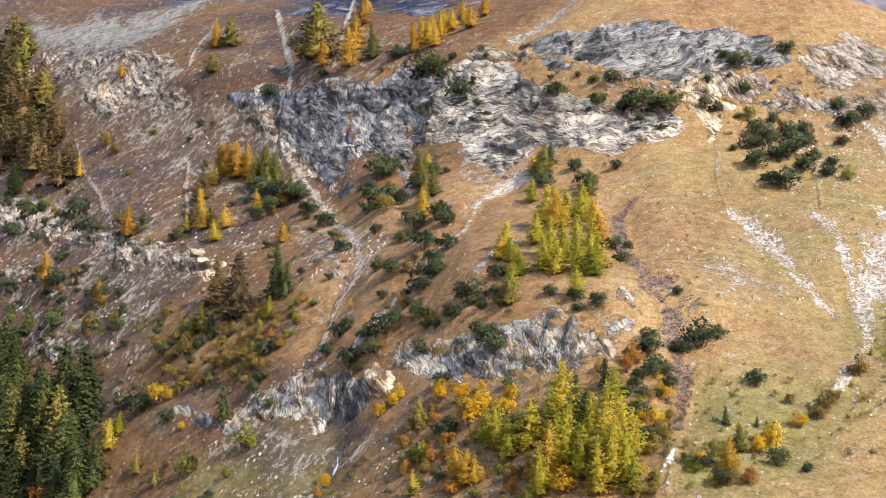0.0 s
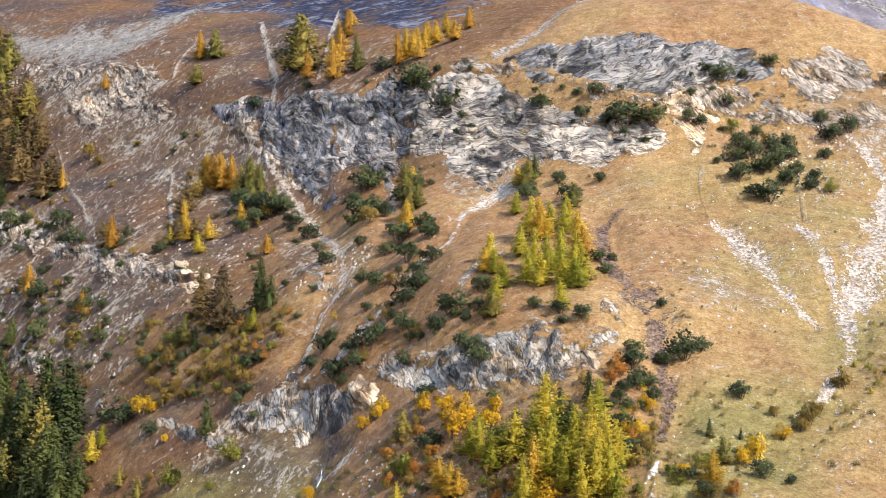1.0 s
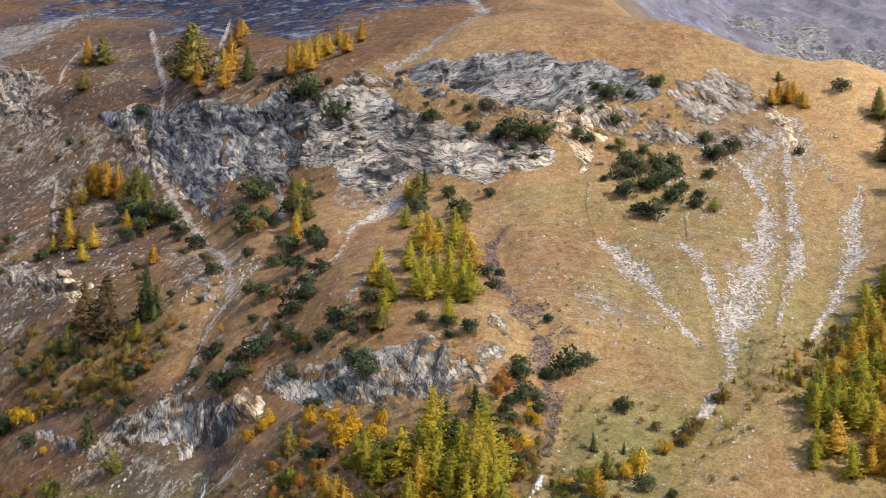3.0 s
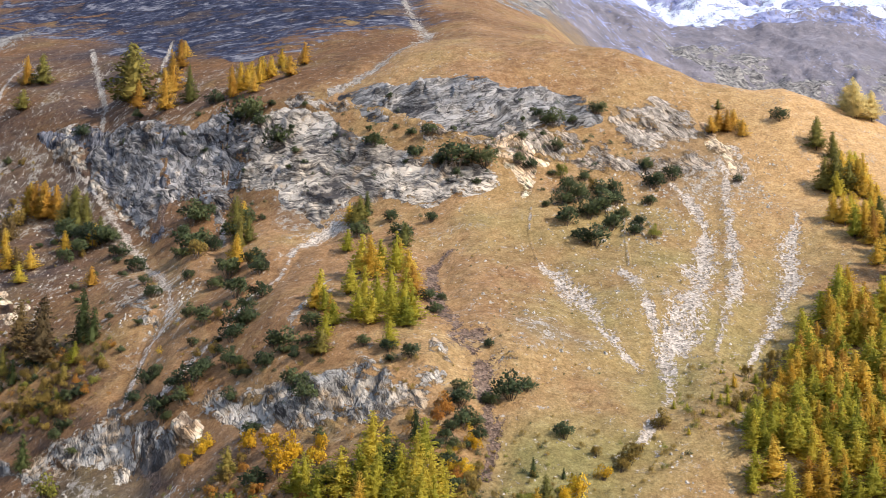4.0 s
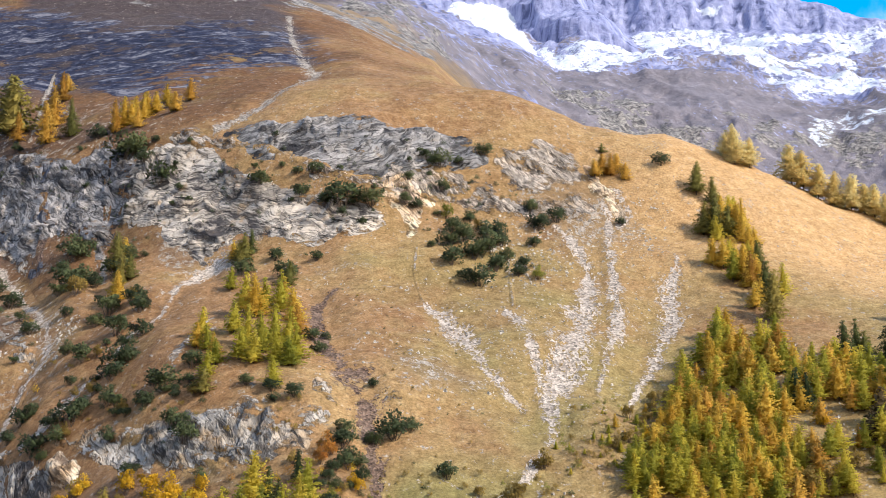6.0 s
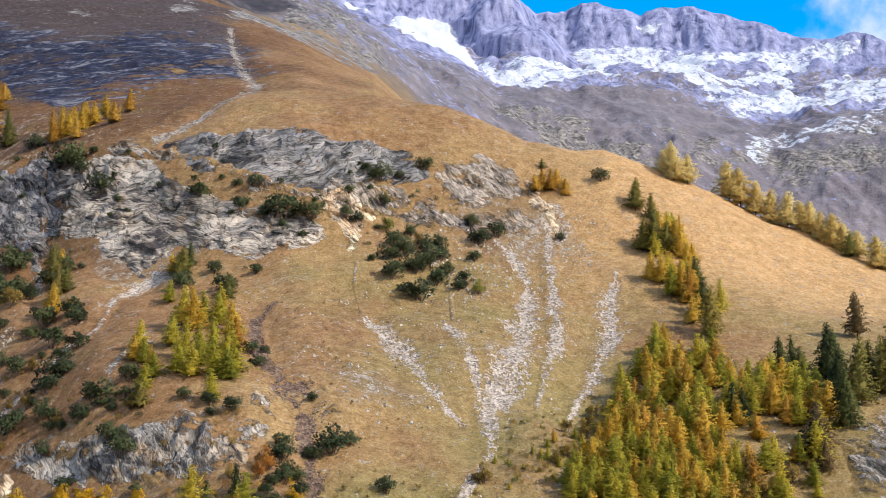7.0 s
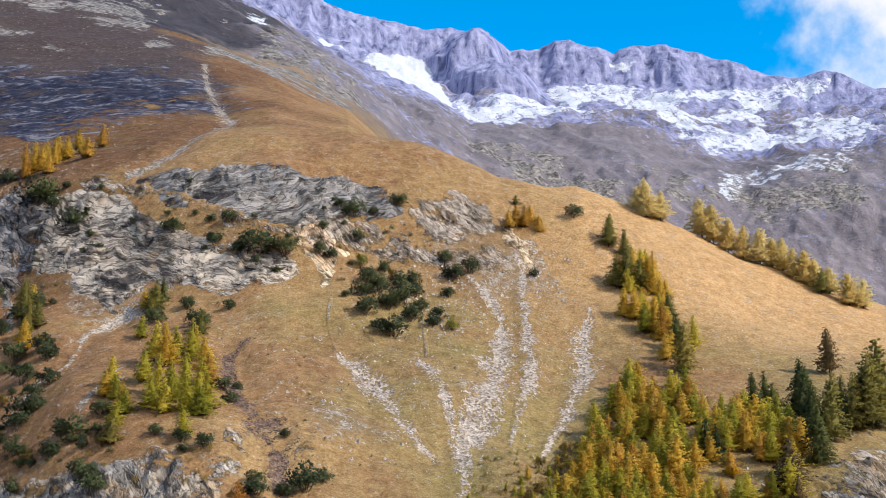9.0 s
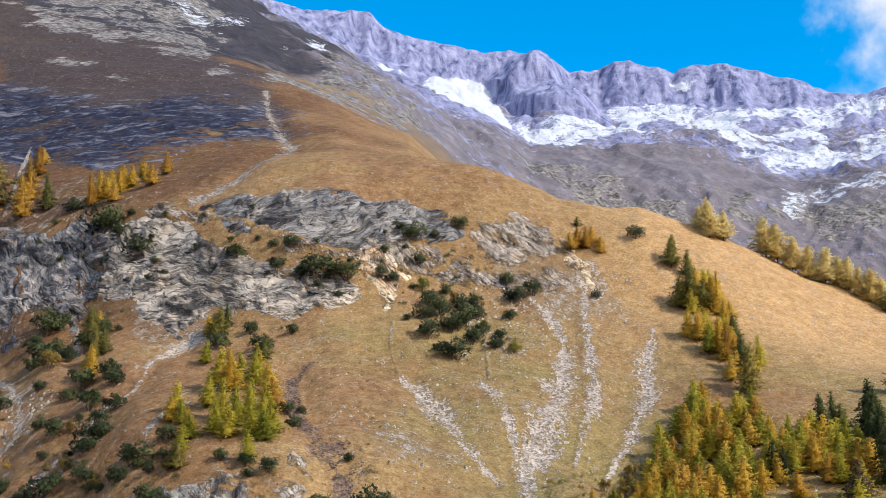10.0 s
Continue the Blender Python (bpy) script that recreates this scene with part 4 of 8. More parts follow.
cliff("broken rock ledges between the slab and the cliff band", "broken", [(-89.1, 163.1), (-61.2, 160.2), (-40, 155.7), (-29.8, 150.3), (-10.2, 138.4), (3.9, 135.5), (13.5, 145.3), (37.2, 141.3), (55.1, 129.6), (47.7, 124.4), (24.4, 121.6), (3.8, 126.1), (-22, 133.1), (-44.7, 149.2), (-63.1, 152.9), (-84.1, 148.3)],
      0.6, 1.1, 213)
cliff("low grey rock band among stony grass", "broken", [(-311.3, 192.3), (-283.8, 187.2), (-260.2, 179.3), (-243.8, 177.8), (-245.7, 171.8), (-279.2, 175.7), (-306.1, 180.1)],
      0.6, 1.1, 217)
cliff("pale broken limestone outcrop under a scree slope", "broken", [(-433.7, 247.9), (-393.8, 245.8), (-342.1, 223.1), (-292.9, 214.8), (-267.6, 192.9), (-279.9, 185.7), (-255.5, 170.6), (-274.5, 170.8), (-304.3, 180.3), (-317.2, 168.5), (-341.2, 181.2), (-372.8, 206.6), (-422.4, 221.5)],
      0.6, 1.3, 212)
cliff("weathered grey rock steps among scrub", "broken", [(-411.2, 132.3), (-345.4, 123.3), (-293.3, 98), (-251.7, 81.8), (-214.5, 73.1), (-189.2, 63.4), (-191.2, 56.1), (-221.4, 62), (-244.2, 58.4), (-277.9, 74.9), (-306.1, 86), (-342.5, 93.3), (-387.6, 102.1)],
      0.6, 1.3, 219)
cliff("small grey rock step in the grass", "lower", [(-366.8, 81.9), (-329.1, 75.2), (-318, 69.1), (-336, 66), (-355.8, 67.6)],
      0.6, 1.3, 226)
cliff("pale limestone cliff beside a dark waterfall chute", "lower", [(-185.7, -2.7), (-181.8, 1), (-169.2, -0.7), (-158.3, -0.5), (-148.3, 7.3), (-136.8, 12.6), (-125.9, 19.4), (-125.6, 26.6), (-112.1, 23), (-100.6, 14.8), (-91.4, 6.8), (-89.5, 1.2), (-95.6, -1.1), (-105.3, 0.6), (-106.5, -3.3), (-115.2, -4.3), (-123, -3.9), (-142.3, -5.4), (-149.5, -10.8), (-163.8, -9.2)],
      0.6, 1.3, 233)
cliff("white and blue-grey streaked limestone cliff", "lower", [(-103.5, 25.9), (-88.8, 22.3), (-80.7, 25.1), (-68, 23.3), (-57, 28.7), (-51.6, 30.2), (-42.1, 27.9), (-31.5, 28.5), (-21, 26.1), (-9.3, 27.4), (-6.8, 25.3), (-10, 15.9), (-13.6, 12.2), (-26, 5.7), (-46.2, 6.3), (-55.8, 9.3), (-56.8, 5.4), (-72.9, 7.4), (-84.8, 13.3), (-93.9, 15.2)],
      0.6, 1.3, 240)
cliff("small pale rock step beside the earth gully", "lower", [(4.1, 32.2), (10.8, 32.8), (15.1, 28.8), (13.6, 26.5), (5.8, 27)],
      0.6, 1.3, 247)
cliff("grey rock slab on the grassy spur", "lower", [(-15.3, 39.2), (-7.5, 35.1), (-1, 25.7), (-7.4, 23.8), (-14, 30.2)],
      0.6, 1.3, 254)
cliff("grey rock ledge among dry grass", "lower", [(-246.4, 17.3), (-207.2, 10.4), (-205.7, 4.6), (-235, 7.4)],
      0.6, 1.3, 261)
cliff("pale block above a dark hollow", "lower", [(-286.8, 36), (-264.2, 31.9), (-261.6, 20.3), (-276.7, 22)],
      0.6, 1.3, 268)
cliff("grey rock slabs beside the stream gully", "lower", [(-147.6, 64.7), (-126.9, 63.5), (-110.7, 57.5), (-111, 52.2), (-134, 55)],
      0.6, 1.3, 275)
cliff("big pale grey rock face below the spruces", "lower", [(154.8, 19.3), (172, 29.1), (195.6, 36.5), (205.1, 35.7), (175.8, 2.4), (143, 2.6)],
      0.6, 1.2, 282, 1.3)
cliff("broken pale rocks under larches", "lower", [(149.2, 31.5), (158.8, 35.5), (157.6, 29.3), (145.8, 21.9)],
      0.6, 1.3, 289)
scree("pale scree run on a grassy slope", SCREE, [(22.3, 71.8, 1.27), (28.8, 63.7, 3.96), (35.4, 52.9, 4.53), (41, 40.5, 2.95), (45.9, 33.1, 1.54), (50.8, 29.9, 0.86)])
scree("pale scree run on a grassy slope", SCREE, [(50.3, 67.4, 1.69), (55.4, 57.2, 3.04), (57.4, 48.5, 2.26), (57.4, 36.6, 2.15), (57.8, 29.4, 2.09)])
scree("broad pale scree fan below the crags", SCREE, [(78.3, 107.8, 2.21), (85.2, 97.2, 3.48), (86.6, 86.8, 2.87), (83, 75.4, 4.26), (77, 62.2, 7.19), (71.2, 50.1, 6.86), (63.7, 39.8, 5.26), (58.1, 30.3, 2.72), (56.1, 22.5, 1.61), (50, 14.7, 1.93), (45.6, 8.3, 1.13)])
scree("pale scree run on a grassy slope", SCREE, [(100.6, 126.9, 1.92), (102, 114.5, 2.11), (97.5, 99.1, 2.26), (95.2, 84.1, 2.81), (92.8, 68.9, 3.5), (88.2, 57.5, 2.57), (80.4, 45.6, 1.5), (75, 36.2, 0.9)])
scree("pale scree run beside the larches", SCREE, [(122.9, 92.3, 2.24), (115.4, 79, 4.29), (111.2, 65.5, 4.3), (103.3, 55.3, 3.35), (94.1, 43.5, 1.69), (81.6, 31.6, 0.53)])
scree("thin gravel streak in grass", STONE, [(59.5, 100.9, 0.42), (56.6, 89, 0.33), (54.5, 68.1, 0.38)])
scree("thin gravel streak in grass", STONE, [(21.6, 96.7, 0.55), (20, 84.9, 0.33), (21.9, 73.9, 0.51)])
scree("stony stream bed in a gully", SCREE, [(-206.9, 152.2, 2.45), (-185.4, 131.4, 2.68), (-162.6, 107.2, 2.18), (-131.9, 80.3, 2.24), (-117.5, 65.1, 2.36), (-112.5, 55.7, 2.28), (-118.8, 45.9, 1.23), (-120.3, 33.4, 1.20), (-121.5, 22.8, 1.18), (-120.7, 15.7, 1.39)])
scree("stony stream bed below the cliff", SCREE, [(-101.1, -6.9, 1.78), (-101.3, -12.1, 1.41), (-94.9, -11.1, 1.21), (-88.8, -6.8, 1.21)])
scree("stony stream bed below the cliff", SCREE, [(-101, -12.9, 1.23), (-106.1, -19.4, 1.4), (-110.7, -26.2, 1.21)])
scree("gravel chute below the cliff", SCREE, [(-52.6, 97.6, 6.82), (-62.4, 91.6, 3.72), (-69.4, 80.3, 1.47), (-71.9, 66.6, 1.40), (-79.2, 59.3, 0.92), (-88.4, 44.9, 0.58), (-98.1, 34.9, 1.91), (-104.3, 24.2, 1.44), (-109.3, 20.1, 1.16)])
scree("narrow gravel strip in rusty grass", STONE, [(-51.1, 61.5, 0.90), (-55.4, 52.1, 1.29), (-60.1, 43.1, 1.40)])
scree("narrow rocky gully in the grass", STONE, [(-233.8, 244.3, 1.55), (-208.3, 208, 1.69), (-195.1, 189.3, 1.89), (-190.1, 169.5, 1.55)])
scree("narrow rocky gully in the grass", STONE, [(-117.4, 160.7, 1.18), (-112.7, 134.4, 0.90), (-109.8, 109.6, 1.08), (-103.4, 88.2, 1.43)])
scree("narrow rocky gully in the grass", STONE, [(-182.5, 248.4, 1.22), (-168.9, 201.8, 1.08), (-164.7, 178.9, 1.27)])
scree("gravelly streak down the slope", STONE, [(-270.5, 228.4, 1.54), (-271.5, 210, 1.19), (-269.7, 198, 1.18)])
scree("gravelly streak down the slope", STONE, [(-244.4, 129.8, 1.05), (-237.7, 112.7, 1.51), (-222.2, 86.8, 0.95)])
scree("gravelly streak down the slope", STONE, [(-346.6, 163.3, 0.91), (-321.1, 135.2, 1.15), (-290, 108.5, 1.60), (-260.6, 78.1, 1.22)])
scree("pale fine scree apron under the flank", DUST, [(-448.5, 274.5, 4.31), (-393.7, 253.1, 22.17), (-343.8, 248.3, 27.05), (-318, 262.5, 21.42), (-304.3, 279.9, 10)])
scree("pale gravel channel on the upper meadow", STONE, [(-55.4, 352.3, 2.69), (-43.9, 288.8, 3.09), (-35.1, 256.7, 4.24), (-25.9, 233.7, 5.27), (-29.7, 205.9, 5.40), (-38.8, 189.2, 3.99), (-49, 176.2, 2.75), (-65.4, 163.6, 2.71)])
scree("stony patch in the meadow", SCREE, [(107.9, 126.8, 2.41), (111.6, 115, 1.89), (104.2, 108.6, 1.62)])
scree("white gravel below the earth gully", CHALK, [(1.4, -12.1, 0.44), (0.5, -15.2, 0.87), (-1.7, -17.8, 0.43)])
scree("stones by the green meadow", SCREE, [(1, -17.1, 0.56), (0.3, -18.9, 0.69), (-0.4, -20.9, 0.69)])
scree("bare brown earth gully on the spur", EARTH, [(-9.2, 77.5, 2.41), (-16, 69.8, 2.62), (-14.8, 60, 2.80), (-8.8, 47.5, 4.47), (-2.4, 37.8, 6.54), (2.2, 25.5, 5.74), (4.2, 15.8, 3.45), (4.6, 6.6, 2.67), (2.1, -2.5, 2.15)], "earth_gully")
scree("dark wet waterfall chute in the cliff", EARTH, [(-109.9, 12.5, 1.91), (-105.5, 4.6, 3.35), (-98.4, -1.6, 3.6), (-99.3, -8.6, 1.24)], "earth_gully")
scree("dark wet streak below the cliff", EARTH, [(-146.6, 138.2, 1.36), (-141.5, 118.5, 1.58), (-137.6, 98.3, 2.01)], "earth_gully")

# ---- trees and shrubs ----
def leaf_material(name, tones, island=0.3, glow=0.3):
    """Foliage: each plant has a tone of its own, each spray differs a little."""
    m, n, l, b = material(name, 0.75)
    own = calc(n, l, "FRACT", calc(n, l, "ADD", n.new("ShaderNodeObjectInfo").outputs["Random"], attr(n, "own")))
    spray = n.new("ShaderNodeNewGeometry").outputs["Random Per Island"]
    f = calc(n, l, "ADD", calc(n, l, "MULTIPLY", own, 1 - island), calc(n, l, "MULTIPLY", spray, island))
    col = ramp(n, l, f, tones)
    # light falls on the crown as on one soft body, not on each flat needle
    body = n.new("ShaderNodeAttribute")
    body.attribute_name = "body"
    turn = n.new("ShaderNodeVectorTransform")
    turn.vector_type, turn.convert_from, turn.convert_to = "NORMAL", "OBJECT", "WORLD"
    l.new(body.outputs["Vector"], turn.inputs[0])
    flat = n.new("ShaderNodeNewGeometry").outputs["Normal"]
    blend = n.new("ShaderNodeVectorMath")
    blend.operation = "MULTIPLY_ADD"
    l.new(flat, blend.inputs[0])
    blend.inputs[1].default_value = (0.3, 0.3, 0.3)
    l.new(turn.outputs[0], blend.inputs[2])
    unit = n.new("ShaderNodeVectorMath")
    unit.operation = "NORMALIZE"
    l.new(blend.outputs[0], unit.inputs[0])
    l.new(unit.outputs[0], b.inputs["Normal"])
    l.new(col, b.inputs["Base Color"])
    back = n.new("ShaderNodeBsdfTranslucent")
    l.new(col, back.inputs["Color"])
    both = n.new("ShaderNodeMixShader")
    both.inputs[0].default_value = glow
    l.new(b.outputs[0], both.inputs[1]), l.new(back.outputs[0], both.inputs[2])
    l.new(both.outputs[0], n["Material Output"].inputs["Surface"])
    return m


def bark_material():
    m, n, l, b = material("bark", 0.95)
    g = tex_noise(n, l, place(n, l, (3, 3, 0.6)), 2.0, 6, 0.7)
    l.new(ramp(n, l, g, [(0.3, (0.05, 0.035, 0.025)), (0.7, (0.17, 0.13, 0.10))]), b.inputs["Base Color"])
    bump(n, l, b, g, 0.1, 0.8)
    return m


BARK = bark_material()
LEAVES = {
    "larch green": leaf_material("larch_green", [(0.1, (0.29, 0.29, 0.04)), (0.5, (0.49, 0.43, 0.055)), (0.9, (0.68, 0.53, 0.08))], 0.2, 0.6),
    "larch olive": leaf_material("larch_olive", [(0.1, (0.13, 0.13, 0.034)), (0.5, (0.22, 0.195, 0.046)), (0.9, (0.33, 0.25, 0.06))], 0.25),
    "larch gold": leaf_material("larch_gold", [(0.1, (0.53, 0.345, 0.05)), (0.5, (0.68, 0.45, 0.07)), (0.9, (0.77, 0.54, 0.1))], 0.22, 0.6),
    "larch blond": leaf_material("larch_blond", [(0.1, (0.72, 0.54, 0.20)), (0.5, (0.80, 0.64, 0.27)), (0.9, (0.86, 0.72, 0.36))], 0.28, 0.6),
    "larch orange": leaf_material("larch_orange", [(0.1, (0.40, 0.21, 0.035)), (0.5, (0.56, 0.31, 0.05)), (0.9, (0.68, 0.42, 0.08))], 0.25, 0.45),
    "larch brown": leaf_material("larch_brown", [(0.1, (0.10, 0.07, 0.033)), (0.5, (0.16, 0.108, 0.044)), (0.9, (0.24, 0.16, 0.062))], 0.25),
    "spruce": leaf_material("spruce_green", [(0.1, (0.032, 0.045, 0.016)), (0.5, (0.062, 0.08, 0.025)), (0.9, (0.12, 0.13, 0.036))], 0.4, 0.2),
    "pine": leaf_material("dwarf_pine", [(0.1, (0.036, 0.052, 0.025)), (0.5, (0.066, 0.088, 0.037)), (0.9, (0.12, 0.135, 0.05))], 0.45, 0.15),
    "yellow bush": leaf_material("yellow_leaf", [(0.1, (0.50, 0.27, 0.012)), (0.5, (0.68, 0.40, 0.02)), (0.9, (0.76, 0.53, 0.05))], 0.6, 0.4),
    "orange bush": leaf_material("orange_leaf", [(0.1, (0.34, 0.13, 0.025)), (0.5, (0.48, 0.21, 0.04)), (0.9, (0.56, 0.31, 0.06))], 0.6, 0.4),
    "green bush": leaf_material("green_leaf", [(0.1, (0.13, 0.145, 0.026)), (0.5, (0.22, 0.225, 0.04)), (0.9, (0.35, 0.32, 0.06))], 0.6, 0.4),
    "ochre bush": leaf_material("ochre_leaf", [(0.1, (0.16, 0.11, 0.025)), (0.5, (0.27, 0.18, 0.04)), (0.9, (0.38, 0.265, 0.07))], 0.5),
}


def co_of(me):
    co = np.empty(len(me.vertices) * 3, np.float32)
    me.vertices.foreach_get("co", co)
    return co.reshape(-1, 3)


def set_body(me, co):
    """Outward directions of a crown as one soft body."""
    v = co * np.array([6.0, 6.0, 0.8]) + np.array([0, 0, 0.05])
    me.attributes.new("body", "FLOAT_VECTOR", "POINT").data.foreach_set("vector", v.astype(np.float32).ravel())


def spray(bm, centre, along, width, rng, out=Vector((0, 0, 1))):
    """A flat tuft of needles or leaves that turns its face outwards."""
    side = along.cross(out.normalized() + Vector((rng.uniform(-0.7, 0.7), rng.uniform(-0.7, 0.7), rng.uniform(-0.5, 0.7)))).normalized() * width
    tip = centre + along
    mid = centre + along * 0.55
    v = [bm.verts.new(p) for p in (centre, mid + side, tip, mid - side * rng.uniform(0.6, 1.1))]
    bm.faces.new(v)


def trunk_mesh(bm, height, radius, rng, bend=0.02):
    rings, last = 6, None
    off = Vector((0, 0, 0))
    for k in range(rings + 1):
        t = k / rings
        off = off + Vector((rng.uniform(-bend, bend), rng.uniform(-bend, bend), 0)) * height * 0.3
        ring = [bm.verts.new((off.x + radius * (1 - t) ** 0.9 * math.cos(a) + 0.002, off.y + radius * (1 - t) ** 0.9 * math.sin(a), height * t - 0.05 * (k == 0) * height)) for a in (0, 1.257, 2.513, 3.77, 5.027)]
        if last:
            for i in range(5):
                bm.faces.new((last[i], last[(i + 1) % 5], ring[(i + 1) % 5], ring[i]))
        last = ring


def conifer(kind, seed, detail=1.0):
    """A unit-high larch or spruce: tapered trunk, uneven whorls of sagging branches hung with narrow tufts."""
    rng = random.Random(seed)
    dense, full = kind == "spruce", kind == "larch blond"
    tree = new(kind.split()[0])
    tb, cb = bmesh.new(), bmesh.new()
    trunk_mesh(tb, 0.97, 0.016, rng, 0.02)
    spread = rng.uniform(0.36, 0.44) if full else rng.uniform(0.24, 0.3) if dense else rng.uniform(0.26, 0.36)
    low = rng.uniform(0.02, 0.05) if dense else rng.uniform(0.03, 0.12)
    belly = rng.uniform(0.62, 0.95) if not full else 0.6
    levels = round(30 * detail ** 0.5)
    lobes = [(rng.uniform(0, 6.28), rng.uniform(0.1, 0.3), k) for k in (1, 2, 3)]
    lean = Vector((rng.uniform(-0.03, 0.03), rng.uniform(-0.03, 0.03), 0))
    # the shaded inner crown
    last = None
    for k in range(11):
        t = k / 10
        r = 0.42 * spread * (1 - t) ** belly + 0.003
        ring = [cb.verts.new(Vector((r * q * math.cos(a), r * q * math.sin(a), low + 0.03 + (0.92 - low) * t + 0.02 * rng.uniform(-1, 1))) + lean * t) for a, q in ((6.283 * j / 7, rng.uniform(0.6, 1.3)) for j in range(7))]
        if last:
            for i in range(7):
                cb.faces.new((last[i], last[(i + 1) % 7], ring[(i + 1) % 7], ring[i]))
        last = ring
    for k in range(levels):
        t = min(max((k + rng.uniform(-0.4, 0.4)) / (levels - 1), 0), 1)
        z = low + (0.985 - low) * t
        reach = spread * (1 - t) ** belly * (0.7 + 0.3 * min(1, (t + 0.05) / 0.15)) * rng.uniform(0.82, 1.12) + 0.008
        count = max(3, round((9 if dense else 10 if full else 8) * (1 - 0.55 * t)))
        turn = rng.uniform(0, 6.28)
        for j in range(count):
            if rng.random() < (0.05 if dense else 0.14):
                continue
            a = turn + 6.283 * j / count + rng.uniform(-0.4, 0.4)
            lobe = 1 + sum(w * math.sin(q * a + p + 5 * t) for p, w, q in lobes)
            length = reach * lobe * rng.uniform(0.6, 1.15)
            droop = rng.uniform(0.25, 0.6) if dense else rng.uniform(-0.25, 0.35)
            way = Vector((math.cos(a), math.sin(a), 0))
            across = Vector((-way.y, way.x, 0))
            if j % 3 == 0 and length > 0.05:
                foot, tip = Vector((0, 0, z)) + lean * t, Vector((0, 0, z)) + lean * t + way * length * 0.85 + Vector((0, 0, -droop * length * 0.7))
                lo = [tb.verts.new(foot + e) for e in (Vector((0, 0, 0.005)), across * 0.004, across * -0.004)]
                hi = [tb.verts.new(tip + e) for e in (Vector((0, 0, 0.0015)), across * 0.001, across * -0.001)]
                for i in range(3):
                    tb.faces.new((lo[i], lo[(i + 1) % 3], hi[(i + 1) % 3], hi[i]))
            steps = max(2, round(detail ** 0.5 * length / 0.026))
            for s in range(steps):
                u = 0.3 + 0.7 * (s + rng.uniform(0.1, 0.9)) / steps
                p = Vector((0, 0, z)) + lean * t + way * length * u + Vector((0, 0, -droop * length * u * u + 0.015 * u))
                p += across * rng.uniform(-0.022, 0.022) + Vector((0, 0, rng.uniform(-0.012, 0.012)))
                d = (way * rng.uniform(0.3, 1.0) + across * rng.uniform(-0.9, 0.9) + Vector((0, 0, rng.uniform(-0.7, 0.1) if dense else rng.uniform(-0.5, 0.6)))).normalized()
                spray(cb, p, d * rng.uniform(0.035, 0.06) / detail ** 0.3, rng.uniform(0.015, 0.026) / detail ** 0.3, rng, way + Vector((0, 0, 0.6)))
    for s in range(7):
        spray(cb, Vector((0, 0, 0.95 - 0.012 * s)) + lean, Vector((rng.uniform(-0.3, 0.3), rng.uniform(-0.3, 0.3), 1)).normalized() * 0.05, 0.01, rng)
    part("trunk", tb, BARK, tree)
    crown = part("crown", cb, LEAVES[kind], tree)
    set_body(crown.data, co_of(crown.data))
    return tree


def shrub(kind, seed):
    """A unit-wide bush: several leaning stems and clumps of foliage of uneven height."""
    rng = random.Random(seed)
    low = kind == "pine"
    bush = new({"pine": "dwarf_pine"}.get(kind, "shrub"))
    sb, cb = bmesh.new(), bmesh.new()
    clumps = []
    for k in range(12):
        a, r = rng.uniform(0, 6.283), 0.36 * math.sqrt(rng.random())
        h = (rng.uniform(0.3, 0.72) if low else rng.uniform(0.3, 0.85)) * (1.1 - 1.0 * r)
        clumps.append((Vector((r * math.cos(a), r * math.sin(a), h)), rng.uniform(0.13, 0.22)))
    for c, rad in clumps:
        foot = Vector((c.x * 0.25, c.y * 0.25, -0.06))
        e = Vector((0.012, 0, 0)), Vector((-0.006, 0.01, 0)), Vector((-0.006, -0.01, 0))
        lo, hi = [sb.verts.new(foot + d) for d in e], [sb.verts.new(c + d * 0.4) for d in e]
        for i in range(3):
            sb.faces.new((lo[i], lo[(i + 1) % 3], hi[(i + 1) % 3], hi[i]))
        for s in range(64):
            d = Vector((rng.gauss(0, 1), rng.gauss(0, 1), rng.gauss(0.25, 0.9))).normalized()
            p = c + d * rad * rng.uniform(0.35, 1.05)
            p.z = max(p.z, 0.015)
            d = (d + Vector((rng.uniform(-0.7, 0.7), rng.uniform(-0.7, 0.7), rng.uniform(-0.2, 0.9)))).normalized()
            spray(cb, p, d * rng.uniform(0.06, 0.1), rng.uniform(0.026, 0.042), rng, p - c)
    part("stem", sb, BARK, bush)
    crown = part("crown", cb, LEAVES[kind], bush)
    set_body(crown.data, co_of(crown.data) * np.array([0.4, 0.4, 1.2]))
    return bush

# Rock surfaces carry the plants that root on them.
tree_tops = []
for o in scene.objects:
    if o.name.startswith("cliff"):
        co = np.empty(len(o.data.vertices) * 3, np.float32)
        o.data.vertices.foreach_get("co", co)
        tree_tops.append(co.reshape(-1, 3)[::3])
rock_points = np.concatenate(tree_tops)
rock_points = rock_points[np.argsort(rock_points[:, 2])]
cell = dict(zip(zip((rock_points[:, 0] // 1.5).astype(int).tolist(), (rock_points[:, 1] // 1.5).astype(int).tolist()), rock_points[:, 2].tolist()))


def surface(x, y):
    a = math.degrees(math.atan2(x, y))
    r = math.hypot(x, y) / float(turnout(a))
    i, j = int(np.searchsorted(deep, r)) - 1, int(np.searchsorted(wide, a)) - 1
    u, v = (r - deep[i]) / (deep[i + 1] - deep[i]), (a - wide[j]) / (wide[j + 1] - wide[j])
    g = float((gz[i, j] * (1 - v) + gz[i, j + 1] * v) * (1 - u) + (gz[i + 1, j] * (1 - v) + gz[i + 1, j + 1] * v) * u)
